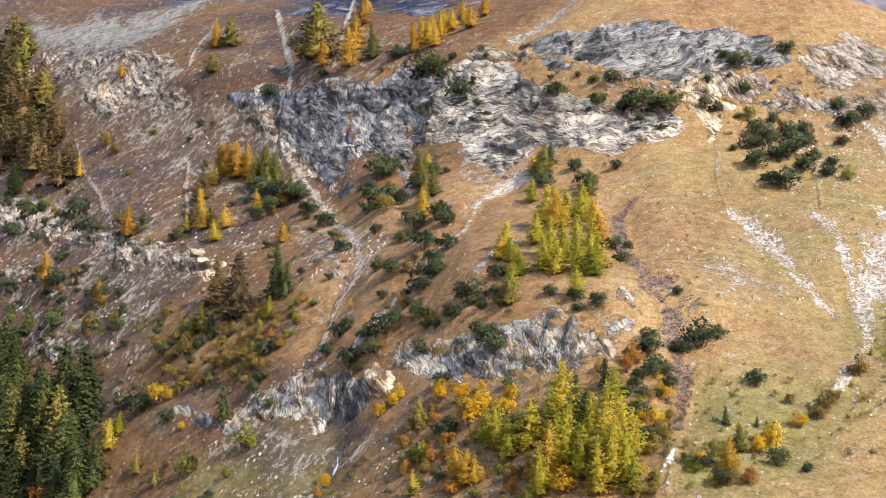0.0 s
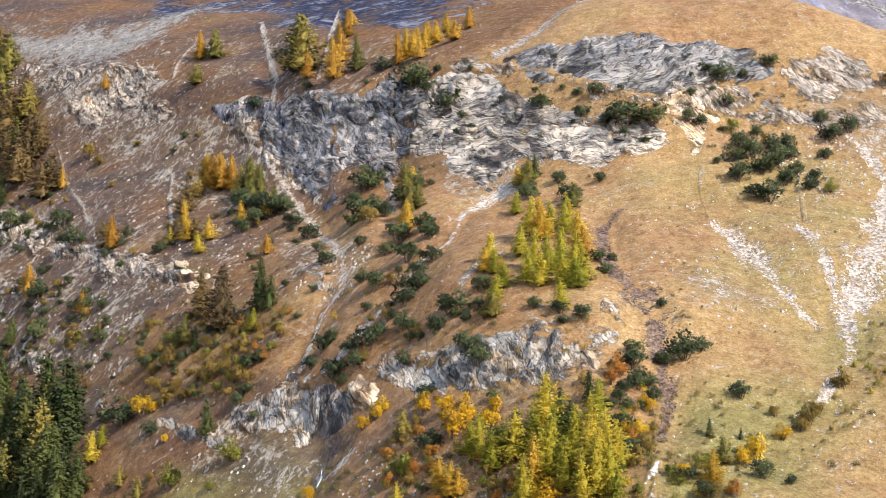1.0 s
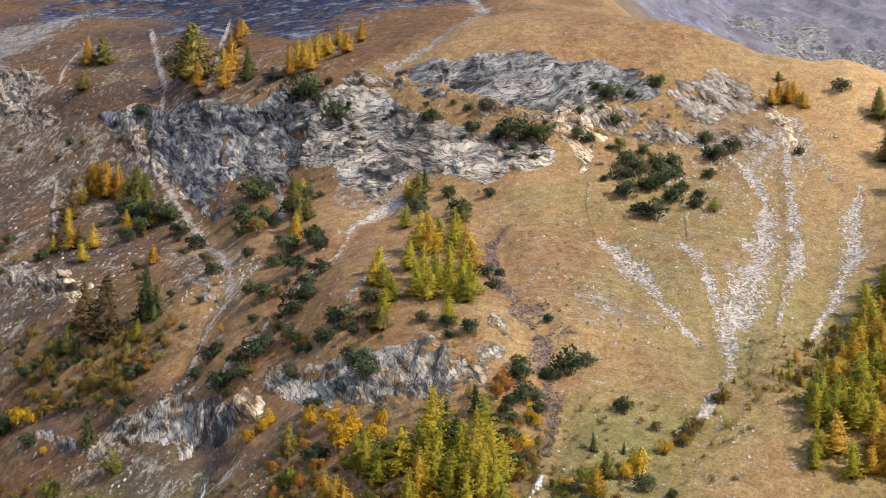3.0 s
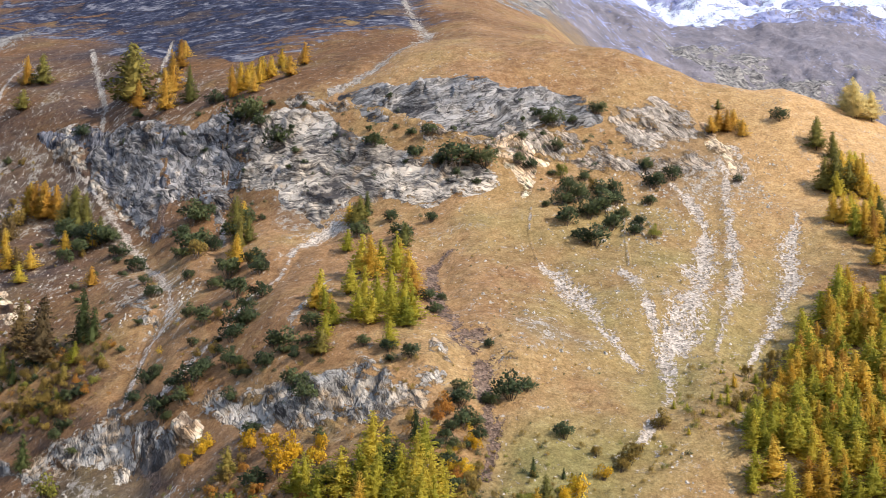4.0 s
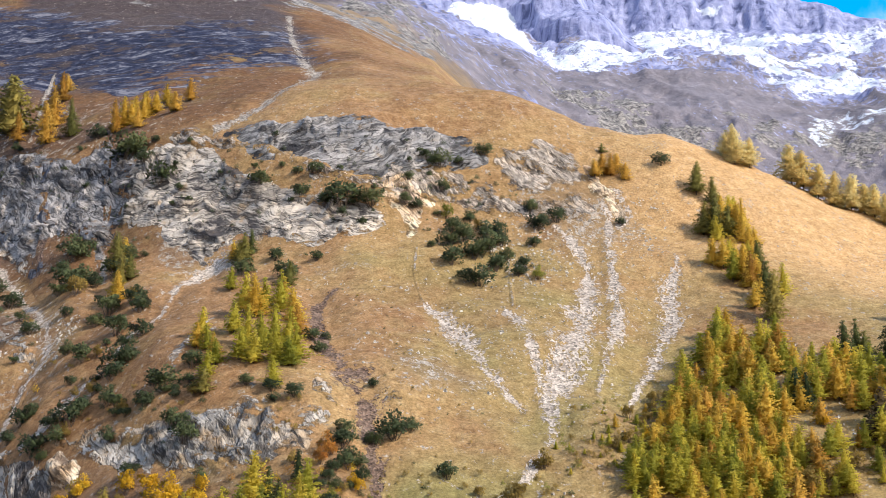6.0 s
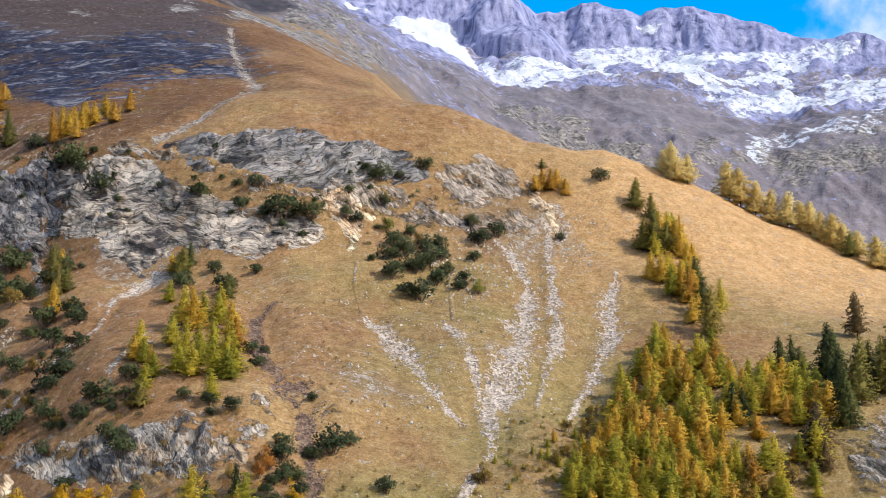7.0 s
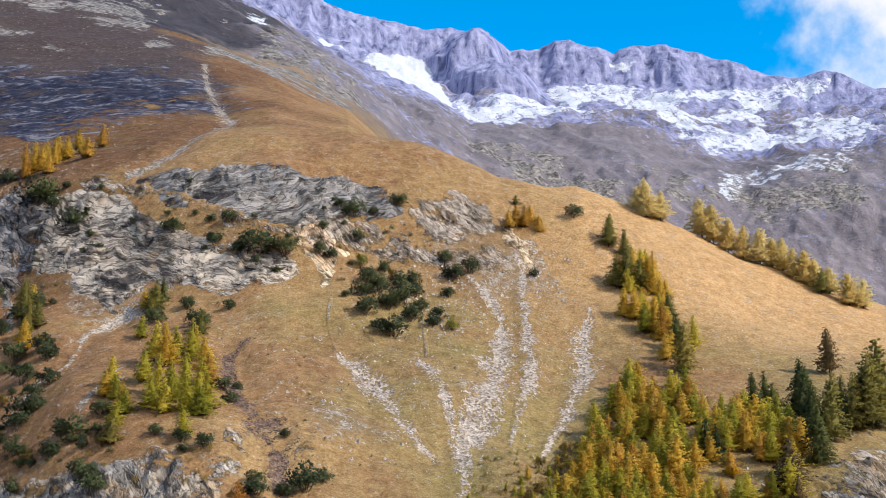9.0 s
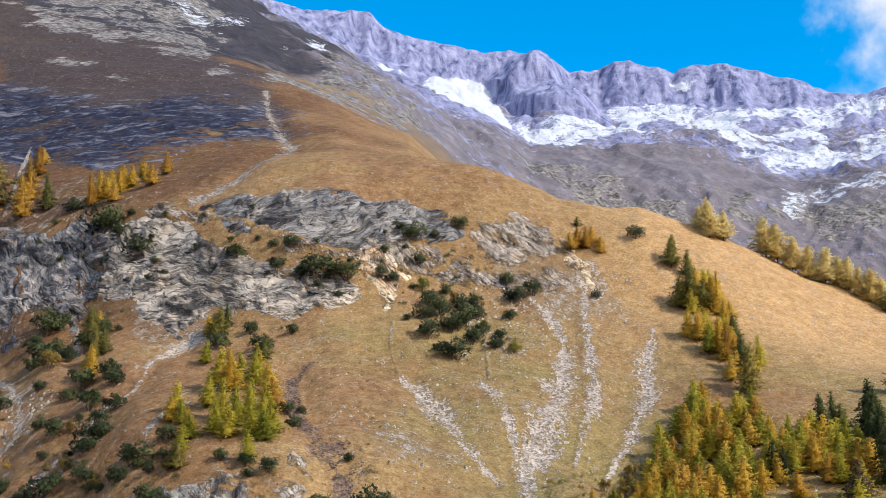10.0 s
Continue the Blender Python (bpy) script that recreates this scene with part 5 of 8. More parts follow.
    return max(g, min(g + 3.5, cell.get((int(x // 1.5), int(y // 1.5)), g)))


LABELS = {
    "larch green": ("yellow-green larch with a feathery crown on the slope", "larch", "larches"),
    "larch olive": ("dull olive larch turning towards autumn", "larch", "larches"),
    "larch gold": ("golden-yellow autumn larch on the grassy slope", "larch", "larches"),
    "larch blond": ("pale golden larch lit on the grassy crest", "larch", "larches"),
    "larch orange": ("rust-orange autumn larch on the slope", "larch", "larches"),
    "larch brown": ("brownish-gold old larch on stony ground", "larch", "larches"),
    "spruce": ("dark green spruce among larches", "spruce", "spruces"),
    "pine": ("dark green dwarf mountain pine bush", "shrub", "dwarf pines"),
    "yellow bush": ("bright yellow deciduous bush in autumn leaf", "shrub", "autumn bushes"),
    "orange bush": ("orange-red deciduous bush in autumn leaf", "shrub", "autumn bushes"),
    "green bush": ("leafy yellow-green bush on the slope", "shrub", "autumn bushes"),
    "ochre bush": ("low ochre shrub in dry grass", "shrub", "autumn bushes"),
}
MODELS, SMALL, JOINED = {}, {}, {}
rng_plant = random.Random(11)


def model_of(kind, fine, number):
    if (kind, fine, number) not in MODELS:
        tall = kind == "spruce" or kind.startswith("larch")
        MODELS[kind, fine, number] = tagged(conifer(kind, 31 * number + 7, fine) if tall else shrub(kind, 31 * number + 7), *LABELS[kind])
        return MODELS[kind, fine, number], True
    return MODELS[kind, fine, number], False


def plant(kind, rows, thin=0):
    """Plants of one kind at (x, y, size): the height of a tree, the width of a bush. thin: every so many trees stand hidden in the wood."""
    tall = kind == "spruce" or kind.startswith("larch")
    for k, (x, y, size) in enumerate(rows):
        if not tall and size < (3.6 if kind != "pine" else 3.0):
            SMALL.setdefault(kind, []).append((x, y, size))
            continue
        far = math.hypot(x, y) > 690 and kind in ("larch brown", "larch olive")
        if kind.startswith("larch") and (size < 4.5 or far or thin and k % thin == 0):
            JOINED.setdefault(kind, []).append((x, y, size))
            continue
        fine = 2.2 if tall and (size > 14 or kind == "larch blond") else 1.0
        wide, up = size * rng_plant.uniform(0.85, 1.15), size * rng_plant.uniform(0.95, 1.08)
        wide *= 1.2 if kind in ("pine", "spruce") else (1.4 if size < 12 else 1.1) if tall else 1.0
        m = pose(x, y, surface(x, y) - 0.01 * size, rng_plant.uniform(-2, 2), rng_plant.uniform(-2, 2), rng_plant.uniform(0, 360)) @ Matrix.Diagonal((wide, wide, up, 1))
        model, fresh = model_of(kind, fine, rng_plant.randrange(6 if fine == 1 else 4))
        if fresh:
            model.matrix_basis = m
        else:
            copy_thing(model, m @ Matrix.Diagonal([1 / v for v in model.scale] + [1]))


plant("larch brown", [(-439.7, 878.1, 31), (-422.4, 834.2, 35.2), (-398.1, 806, 37.5), (-367.9, 775.1, 30.3), (-438.3, 860.3, 36.5), (-360.2, 773.8, 21.3), (-332.8, 730.8, 21.6), (-399, 786.6, 29.3), (-364.3, 753.6, 29.5), (-391.5, 818.7, 26.6), (-180.3, 541.8, 19.9), (-165.9, 521.8, 26.5), (194.9, 464.8, 16.2), (147.8, 385.1, 11.8), (146.1, 375, 9.9), (143.4, 380.4, 9.2), (-399.1, 793.2, 20.1), (-381.8, 776.2, 26.7), (-410.8, 815.4, 17.9), (-399.3, 776.9, 16.6), (-430.6, 819.2, 26.4), (-370.8, 774.9, 26.1), (-404.8, 817.8, 25.8), (-362.6, 761, 23.3), (-399.6, 800.8, 18.1), (-401.4, 792.1, 16.9), (-361, 769.5, 16.7), (-415.7, 802.2, 24.6), (-336.6, 726.9, 24.8), (-420.5, 791.2, 23.8)])
plant("larch brown", [(-385, 790.7, 18.5), (-393.3, 805.1, 17.2), (-421.9, 828.8, 27.4), (-470.9, 882.2, 30.6)])
plant("larch orange", [(-324.5, 727.4, 13.2), (-256.6, 761.9, 17.7), (-323.1, 781.9, 10), (-171.2, 676.7, 14.7), (-159.1, 718.6, 16.3), (-154.3, 680.7, 23.6), (-152.9, 659.5, 20.6), (-161.5, 741.1, 9.7), (-116.8, 640.9, 15.2), (-104.9, 632.4, 10.3), (-212.3, 657, 14.9), (-200.3, 646.7, 13.5), (-172.5, 618.9, 5.9), (-159.9, 565.8, 8.5), (-256.9, 633.9, 16.3), (-300.3, 637.3, 16.8), (-255, 596.8, 10.6), (-20.6, 450.5, 10.8), (145.2, 500.4, 12.9), (138.9, 379.9, 7), (125.6, 379.8, 6.4)])
plant("larch orange", [(99.5, 571.5, 7.5), (103.2, 575.2, 9.5), (106.9, 573.7, 10.5), (109.8, 577.1, 8.5), (112.4, 571.2, 7.2)])
plant("larch olive", [(-246.5, 757.4, 18.5), (-249.2, 732.8, 13), (-176.8, 689.2, 31.6), (-188.2, 727, 18.5), (-140.8, 659.6, 18.8), (-189.4, 639, 16.6), (-184.2, 637.4, 12.4), (-98.5, 559.9, 18.4), (-47.4, 536.9, 10.7), (-47.2, 421.4, 8.7), (-26.7, 507.3, 9.5), (-238.8, 526.4, 30.7), (-250.1, 532.7, 26.5), (-271.6, 549, 27.6), (-236, 515.6, 32.5), (-285.2, 567.9, 23.4), (-190, 481.3, 7.6), (-176.8, 465, 8.2), (-71.4, 398.7, 8.6), (17.7, 351.1, 7.2), (-187.1, 531, 8.8), (-182.4, 528.9, 11.5), (-150.9, 503.9, 6.9), (239.4, 574.6, 11.6), (162.1, 433.7, 11.4), (169.2, 405.6, 19.8), (179.8, 421.8, 15.1), (179.7, 412.6, 17), (185.7, 412.1, 22.3), (190.8, 418, 26.4)])
plant("larch olive", [(141.9, 566, 14.2), (147.5, 560.9, 12.1), (143.3, 542.4, 18.2), (148.7, 541.5, 14), (153.1, 516.3, 11.2), (144.2, 472, 18.7), (105.8, 588.6, 5), (139.1, 544, 15), (-430.2, 808.1, 26.6), (-423.1, 845.6, 29.6), (-386.5, 810, 26.7), (-446.4, 887.6, 27.4), (-465.2, 873.3, 20.8), (-409.4, 802.6, 26.4), (-428.5, 868, 26.9), (-434, 832.7, 19.9), (-379.8, 783.8, 25.9), (-269.7, 561, 18.6), (-271.4, 545.7, 21.8), (-266.3, 542.1, 28.3), (-255.9, 530.5, 15.7), (-307.6, 597.5, 22.8), (-233.7, 512.8, 24.7), (-324.7, 613.4, 17.8), (-253, 519.1, 27.7)])
plant("larch gold", [(-113.7, 644, 13.8), (-109.1, 649.4, 12.6), (-104.6, 656.7, 11.9), (-100.4, 656.9, 10.2), (-95.4, 661.7, 5.1), (-217.4, 659.1, 17.3), (-209, 653.9, 17.1), (-98, 571.2, 9.6), (-93.4, 529.3, 10), (-50.1, 542.7, 7.9), (-36, 471.6, 14.6), (-26.8, 485.3, 11), (-22.3, 469, 12.6), (-52.9, 449.9, 8.6), (-46.7, 442.5, 8.2), (-209.6, 607.9, 11.7), (-216.3, 623, 13.6), (-197.7, 604.5, 10.5), (-55.8, 366.3, 9.1), (-52.5, 361.7, 10.5), (-49.8, 361.1, 7.5), (-29.6, 349.2, 14.4), (14.6, 341.2, 8.1), (-18.6, 357, 8.8), (152, 541.1, 14.5), (134.6, 515.7, 11), (138.4, 513.2, 13.2), (143.8, 505.4, 14.1), (76.8, 399.2, 3.2), (75.4, 406.6, 4.3)])
plant("larch gold", [(87.4, 420.5, 4.2), (151.7, 548.9, 9.5), (143.2, 512.9, 7.4), (148.2, 504.7, 10.6), (156.6, 550.1, 12), (151.1, 493.9, 7.5), (148.3, 501, 8.8), (149.5, 543.8, 8.7), (143.3, 500.4, 7.8), (148.2, 550.9, 11.7), (157.2, 534.4, 7.8), (152.3, 525.4, 12.2), (144.2, 486.1, 9.5), (146.5, 515.6, 8.7), (138.6, 433.9, 7.1), (140.6, 481.4, 9.6), (142.5, 544.7, 11.5), (143.9, 522, 8.8), (153.2, 537.6, 11.8)])
plant("larch green", [(-40.6, 479.8, 13.9), (-33.4, 476.3, 11.8), (-27.6, 476.7, 13.8), (-41.7, 458.1, 11.4), (-36, 445.5, 12.9), (-31, 438.9, 13.6), (-27.7, 444.6, 12.8), (-22.8, 438.4, 12.6), (-19.5, 430.6, 10.6), (-37.8, 434.4, 10.7), (-33.1, 430.2, 10.6), (-25.9, 429.2, 11.5), (-21.4, 425.5, 10.1), (-26, 415.2, 9.9), (-48.3, 510.2, 8.5), (-52.2, 458.5, 9.5), (-49.1, 447.8, 7.8), (-45.2, 436.2, 8.1), (-47.1, 428.9, 8.9), (-199.6, 594.4, 10.3), (-219.4, 612.4, 8), (-149.3, 509.6, 8.7), (-210, 502.9, 13.4), (-207.6, 507.7, 9), (-27.3, 367.5, 16.9), (-25.6, 353.1, 15.9), (-19.3, 355.5, 14.9), (-14.3, 355.2, 16), (-11.3, 346.8, 16.8), (-15.4, 346.2, 17)])
plant("larch green", [(-20.9, 344.4, 14.1), (-13.1, 339.2, 15.6), (-9.5, 340.4, 12.8), (-16.4, 337.1, 13.8), (-31.3, 344.6, 12.8), (-35.2, 364.3, 13.5), (-44.7, 368.3, 13.7), (-48.3, 372.9, 9.2), (-41.1, 363.7, 10.5), (-30.7, 363.7, 11.9), (-7.8, 347.9, 12.5), (-13.5, 364.3, 11.9), (-8.3, 334.9, 8.5), (-67.5, 367.9, 6.9), (-24.5, 358.7, 13.2), (-27.7, 352.4, 13.8), (-12.6, 343.8, 14.1), (139.6, 505.6, 13), (97, 427.1, 5.3), (74.2, 392, 3.4), (76.8, 389.5, 2.8), (71.4, 395.6, 3.5), (86.8, 405.8, 2.9), (83.3, 401.5, 4.7), (69.9, 397.9, 2.3), (72.7, 402.5, 2.9), (89.8, 409.8, 4.2), (126.1, 364.3, 6.2), (140.5, 378.8, 8.8), (139.6, 365.2, 5)])
plant("larch green", [(130.3, 368.7, 9.5), (130.2, 362.9, 7.5), (140.3, 369.2, 8.2), (129.8, 366.2, 7.5), (82.9, 412.2, 3.3), (81.1, 404.4, 1.9), (78.4, 384.1, 2.1), (67.6, 388.2, 1.7), (67.8, 399.8, 2.3), (83.6, 409.6, 2.3), (63.5, 390.4, 1.8), (58.2, 382.1, 2.1), (78.3, 394.8, 1.8), (71.5, 384.4, 1.7), (56.5, 398, 2.6), (73.1, 415.1, 1.4), (71.3, 386.5, 1.4), (60.1, 396.5, 2.1), (80.9, 424.9, 1.3), (154.7, 556.4, 8.2), (149.7, 518.8, 8.8), (155.4, 494.7, 10.9), (152.4, 553.9, 9.8), (142.8, 538.4, 10.5), (149.6, 488.1, 10), (140.7, 459.4, 9), (141.7, 516.4, 9.9)])
plant("larch orange", [(-219.8, 661.9, 14.3), (-213.7, 655.5, 17.5), (-207.3, 651.3, 18.5), (-202.7, 650.1, 15.3), (-88.6, 639.4, 10.6), (-85.5, 668.6, 12.4)])
plant("larch olive", [(-192.8, 633.8, 17.9), (-187.3, 631.8, 19.4), (-178.6, 622.4, 15.9), (-169.2, 611.0, 13.0), (-93.3, 539.5, 13.4), (-90.1, 540.5, 10.1), (-45.7, 538.1, 11.0)])
plant("larch brown", [(-223.7, 641.6, 11.7), (-221.1, 643.6, 10.6), (-217.1, 614.3, 10.7), (-205.8, 608.1, 10.5)])
plant("larch gold", [(-171.2, 608.9, 11.6), (-184.5, 610.2, 9.9), (-91.8, 525.0, 12.0), (-97.8, 674.4, 9.8), (-105.4, 651.0, 12.9), (-109.6, 643.2, 12.0)])
plant("spruce", [(-372.3, 745.7, 17.2), (-373, 750.4, 16.6), (-43.3, 542.3, 10.4), (-149.3, 521, 21.1), (-144.7, 516.6, 13.2), (-276.5, 620.2, 5.6), (-230.9, 524.4, 35.2), (-228.4, 525, 28.1), (-256.5, 531.3, 25.4), (-269.4, 537.8, 32), (-217.4, 494.9, 24.4), (-210.6, 491.8, 18.6), (-252.8, 517, 22.4), (-226.1, 494.8, 20.1), (-215.8, 486.8, 21.8), (-23.6, 369.2, 10), (-21, 363.9, 10.4), (-15.9, 373.2, 8.6), (-155.1, 474.3, 12.2), (22.7, 362.3, 3), (14.9, 361.7, 5), (-175.4, 520.8, 10.1), (-297.8, 615.2, 13.4), (-244.8, 514.8, 18.7), (155.7, 434.5, 14.4), (161, 437.8, 13.4), (170.3, 432.7, 18.5), (174.2, 436.5, 15.5), (164.2, 406.6, 18), (159.8, 392.2, 19.4)])
plant("spruce", [(184.4, 414.8, 18.6), (129.6, 404.2, 11.8), (132.7, 403.2, 10.4), (147.3, 489.8, 14.8), (-294.6, 558.6, 24.8), (-225.4, 503.9, 19.8), (-256.8, 540, 29.2), (-228.8, 512.2, 20.7), (-229.2, 503.3, 13.9), (-286.9, 566.5, 18.4), (-248.9, 548.2, 28.3), (-270.9, 559.9, 16.9), (-297.5, 567.2, 16.2), (-234.5, 520.1, 25.8), (-303.6, 603.4, 29.8), (-281.4, 563.1, 26.5), (-291, 585.7, 30.3), (-311.1, 590, 27.8), (-270, 538.6, 23.9), (-238.3, 508.4, 23.9), (-255.4, 541.8, 28.7), (-322.7, 613.9, 31.4), (-230.7, 508.6, 26.4), (-261.6, 552.2, 27.9), (-237.8, 521.9, 26.5), (-320.4, 613.9, 24.5), (-252.2, 536.7, 28.4), (-252.5, 553.1, 16.6), (-252.6, 529.3, 28.4), (-300.7, 584.7, 20.5)])
plant("spruce", [(-291.5, 592.7, 17.8), (-252.1, 530.6, 23.4), (-283.2, 558.8, 15.9), (-287.1, 584.8, 20.8), (-263.7, 542.3, 25.9), (-271.3, 532.4, 17.8), (-221, 503.6, 14.8), (-297.8, 574.4, 24.6), (-253.1, 548.9, 17.1), (-287.9, 574.4, 19.6), (-325.7, 621.9, 27.6), (-248.4, 550.6, 16.8)])
plant("larch blond", [(165.0, 602.8, 11.8), (167.2, 594.4, 18.4), (174.5, 597.5, 13.6), (195.8, 604, 19.2), (200.3, 602.1, 18.2), (206.5, 600, 16.5), (213.2, 598.6, 15.2), (220.4, 596.8, 16.2), (226, 595.2, 14.6), (229.5, 593.7, 15.1), (231.4, 585.9, 13.8), (235.4, 583.3, 14.4), (239.2, 581.7, 13), (245.2, 579.2, 13.1), (250.1, 570.1, 15.5), (258.1, 573.6, 12.5)])
plant("pine", [(-124.2, 640.6, 8.8), (-107.3, 615.2, 18.4), (-87.2, 594.6, 13.1), (-96.4, 604.4, 7.7), (-37.4, 581.8, 3.5), (-245.6, 704.9, 5.6), (-168.8, 667.5, 5.8), (-101.8, 613.6, 5.8), (-93.7, 612.4, 4.2), (-78.6, 586.8, 4), (-42.5, 565.9, 8.6), (-43.2, 576.9, 2.9), (-172.9, 660.8, 5.2), (-200.1, 683.8, 9), (-27.1, 565.8, 5.2), (-18.8, 561.7, 6.1), (-24.6, 557, 8.4), (-15.3, 552.8, 6.5), (-7.4, 549, 13.8), (3.8, 549, 9.2), (0.3, 541, 4.1), (5.1, 555.5, 3), (-7.4, 543.4, 5), (-3.9, 554.5, 3), (17.8, 550.7, 6), (22.7, 551.5, 5.5), (27.3, 568.8, 5.3), (32.9, 567.5, 9.6), (19.6, 566.2, 3.1), (20, 562.1, 5.2)])
plant("pine", [(33.3, 559.5, 5.6), (41.1, 570.5, 3.9), (51.6, 573.7, 7.8), (36, 540.8, 9), (40.6, 533, 8.9), (34, 529.4, 8.8), (49.6, 538.2, 8.1), (54.3, 541.8, 6.4), (55.2, 532.1, 8.9), (42.8, 523.3, 10.9), (50.4, 526.6, 11), (34.1, 517.4, 9.9), (44, 504.6, 9.6), (51.3, 516.5, 8.6), (56, 522, 6.5), (37.4, 509.1, 4.2), (44.4, 549.7, 6), (27.7, 528.8, 3.5), (68.8, 553.7, 7), (70.6, 544.4, 9.6), (79.6, 547.8, 8.3), (67.6, 531.7, 5.8), (62.8, 519.7, 5.6), (59.7, 511.5, 6.4), (-17.2, 527.2, 5.3), (-21.6, 531.1, 2.4), (-187.3, 623, 13.5), (-177.2, 616.5, 10.6), (-170.4, 607, 15.1), (-181.9, 601.1, 8.3)])
plant("pine", [(-177.2, 605.6, 10.4), (-163.3, 605.4, 10.4), (-154.3, 591.2, 8.1), (-143.2, 572.9, 8.8), (-125.8, 531.3, 6.3), (-132.1, 544.7, 5.1), (-122.6, 586.8, 12.4), (-118, 588.8, 9), (-125, 580.2, 7.4), (-117.8, 558.2, 13.7), (-112.3, 560.9, 9.5), (-106, 552.9, 7.5), (-120.9, 556, 7.1), (-111.9, 530.3, 5.4), (-98.8, 558.8, 9.4), (-96.4, 565.8, 10), (-88.9, 564, 3.8), (-94, 519.1, 10.9), (-83.4, 514.8, 7.8), (-79.8, 505.7, 8.5), (-97.3, 513.4, 6.5), (-85.7, 490.6, 10.3), (-76.3, 483.5, 7.3), (-79.4, 477.4, 6.4), (-103.3, 494.8, 6.2), (-95.8, 483.6, 8.5), (-80.2, 464.6, 11.2), (-77, 465.2, 7), (-81.2, 458.9, 8), (-79.8, 445.9, 7.8)])
plant("pine", [(-88.5, 451.4, 6), (-91.5, 447.7, 10.9), (-98.6, 453.9, 6.9), (-44.1, 523.6, 8.7), (-33.7, 531.9, 7.1), (-28.4, 513.2, 7.7), (-52.9, 440.3, 7.3), (-25.9, 412.7, 5.1), (-24.8, 407.2, 3.7), (-18.9, 406.1, 5.7), (-34, 419.1, 4.5), (-60.3, 433.3, 8.3), (-64.7, 438.8, 5.8), (-66.3, 431.4, 5.7), (-76.2, 441.5, 5.9), (-112.3, 470.3, 8.3), (-115.6, 467.4, 6.3), (-109.5, 471.4, 5.2), (-251, 640, 6.2), (-250.5, 631.6, 5), (-289.3, 626.4, 11.9), (-253.9, 597.3, 8.5), (-286.5, 654.5, 12.4), (-304.2, 683.3, 13), (-345.6, 709.8, 13.7), (-352.2, 703.8, 9.7), (-223.5, 608.8, 6.9), (-233.7, 568.9, 6.6), (-280, 601.5, 11.4), (-199.1, 531.9, 6)])
plant("pine", [(-144.1, 488.7, 6.3), (-140.4, 487.7, 6.2), (-201, 510.9, 11.2), (-212.4, 521.9, 7.8), (-182.8, 492.7, 6.9), (-143.2, 479, 6.1), (-144.5, 476.6, 5.7), (-136, 465.5, 4.4), (-103.4, 449.8, 9.8), (-94.4, 443.6, 7.8), (-100.6, 445.8, 6), (-66.3, 408.6, 5.4), (-50.8, 406.8, 10.1), (-55.4, 416.8, 7.2), (-77.1, 430.7, 5.7), (-60.8, 384.2, 8), (-44.1, 391.5, 3.9), (-5, 388, 7.3), (-4.2, 393.5, 5.8), (-2.7, 380, 7.2), (1, 376.5, 5.2), (-6.5, 377.4, 4.3), (0.3, 382, 5), (-2, 371.5, 3.3), (-8, 372.4, 4.9), (-5.7, 370, 3.9), (-7.2, 361.4, 5.6), (-6.4, 352.9, 4.9), (4.2, 417.5, 3.8), (9.9, 394.4, 9.7)])
plant("pine", [(4.4, 393.5, 5.5), (14.7, 398.7, 4.9), (12.2, 363.3, 2.1), (24, 378.2, 5.6), (26.8, 347, 5.7), (33.2, 345.4, 3.4), (43.6, 353.3, 2.6), (49.8, 354.5, 2.3), (7.8, 342.4, 5), (12.8, 336.8, 4.7), (-16, 449.2, 6.3), (-13.4, 439.8, 5.1), (-11.5, 453.9, 3.7), (129.8, 579.6, 7), (82.1, 379.7, 3.2), (77.2, 378.2, 2.2), (105.7, 547.9, 4.7), (-60.6, 369.6, 3.9), (-67.4, 367.9, 3.5), (-55, 376.5, 2.8), (-43.3, 355.9, 2.7), (-157.8, 506.5, 2.6), (-169, 500.7, 4.4), (-195.1, 532.4, 3.8), (-169.4, 523.8, 5.5), (-165.2, 514.1, 3.6), (-166.8, 496.7, 3.7), (-208.3, 548.8, 3.7), (-183.2, 520.2, 3.4), (-208.2, 552, 3.9)])
plant("pine", [(-167.6, 508.6, 2.6), (-156.8, 496.3, 4.1), (-180.4, 520.6, 5.4), (-199.6, 532.9, 6), (-192.7, 525.8, 3.3), (-183.2, 517, 3.8), (-151.6, 495.3, 2.1), (-180.6, 535.4, 2.1), (-2, 350.5, 3), (-10, 369.4, 3.5), (-4.5, 354.5, 3.9), (-0.9, 345, 2.5), (56.8, 373.7, 2.4), (20.8, 344.4, 1.5), (9.8, 367.4, 1.7), (13.8, 347.7, 1.9), (7.8, 368.4, 1.3), (40.9, 360.7, 1), (6.5, 350.9, 1.2), (54.3, 372.6, 1.6), (22.7, 350.3, 1.1), (11.2, 335.8, 1), (20.9, 347.4, 1.8), (18.1, 353.5, 1.6), (17.5, 372.6, 2.2), (37.7, 359.5, 1), (27.2, 364, 1.2), (-255.6, 585.1, 4.3), (-275.1, 627.3, 5.4), (-295.3, 621.4, 2.7)])
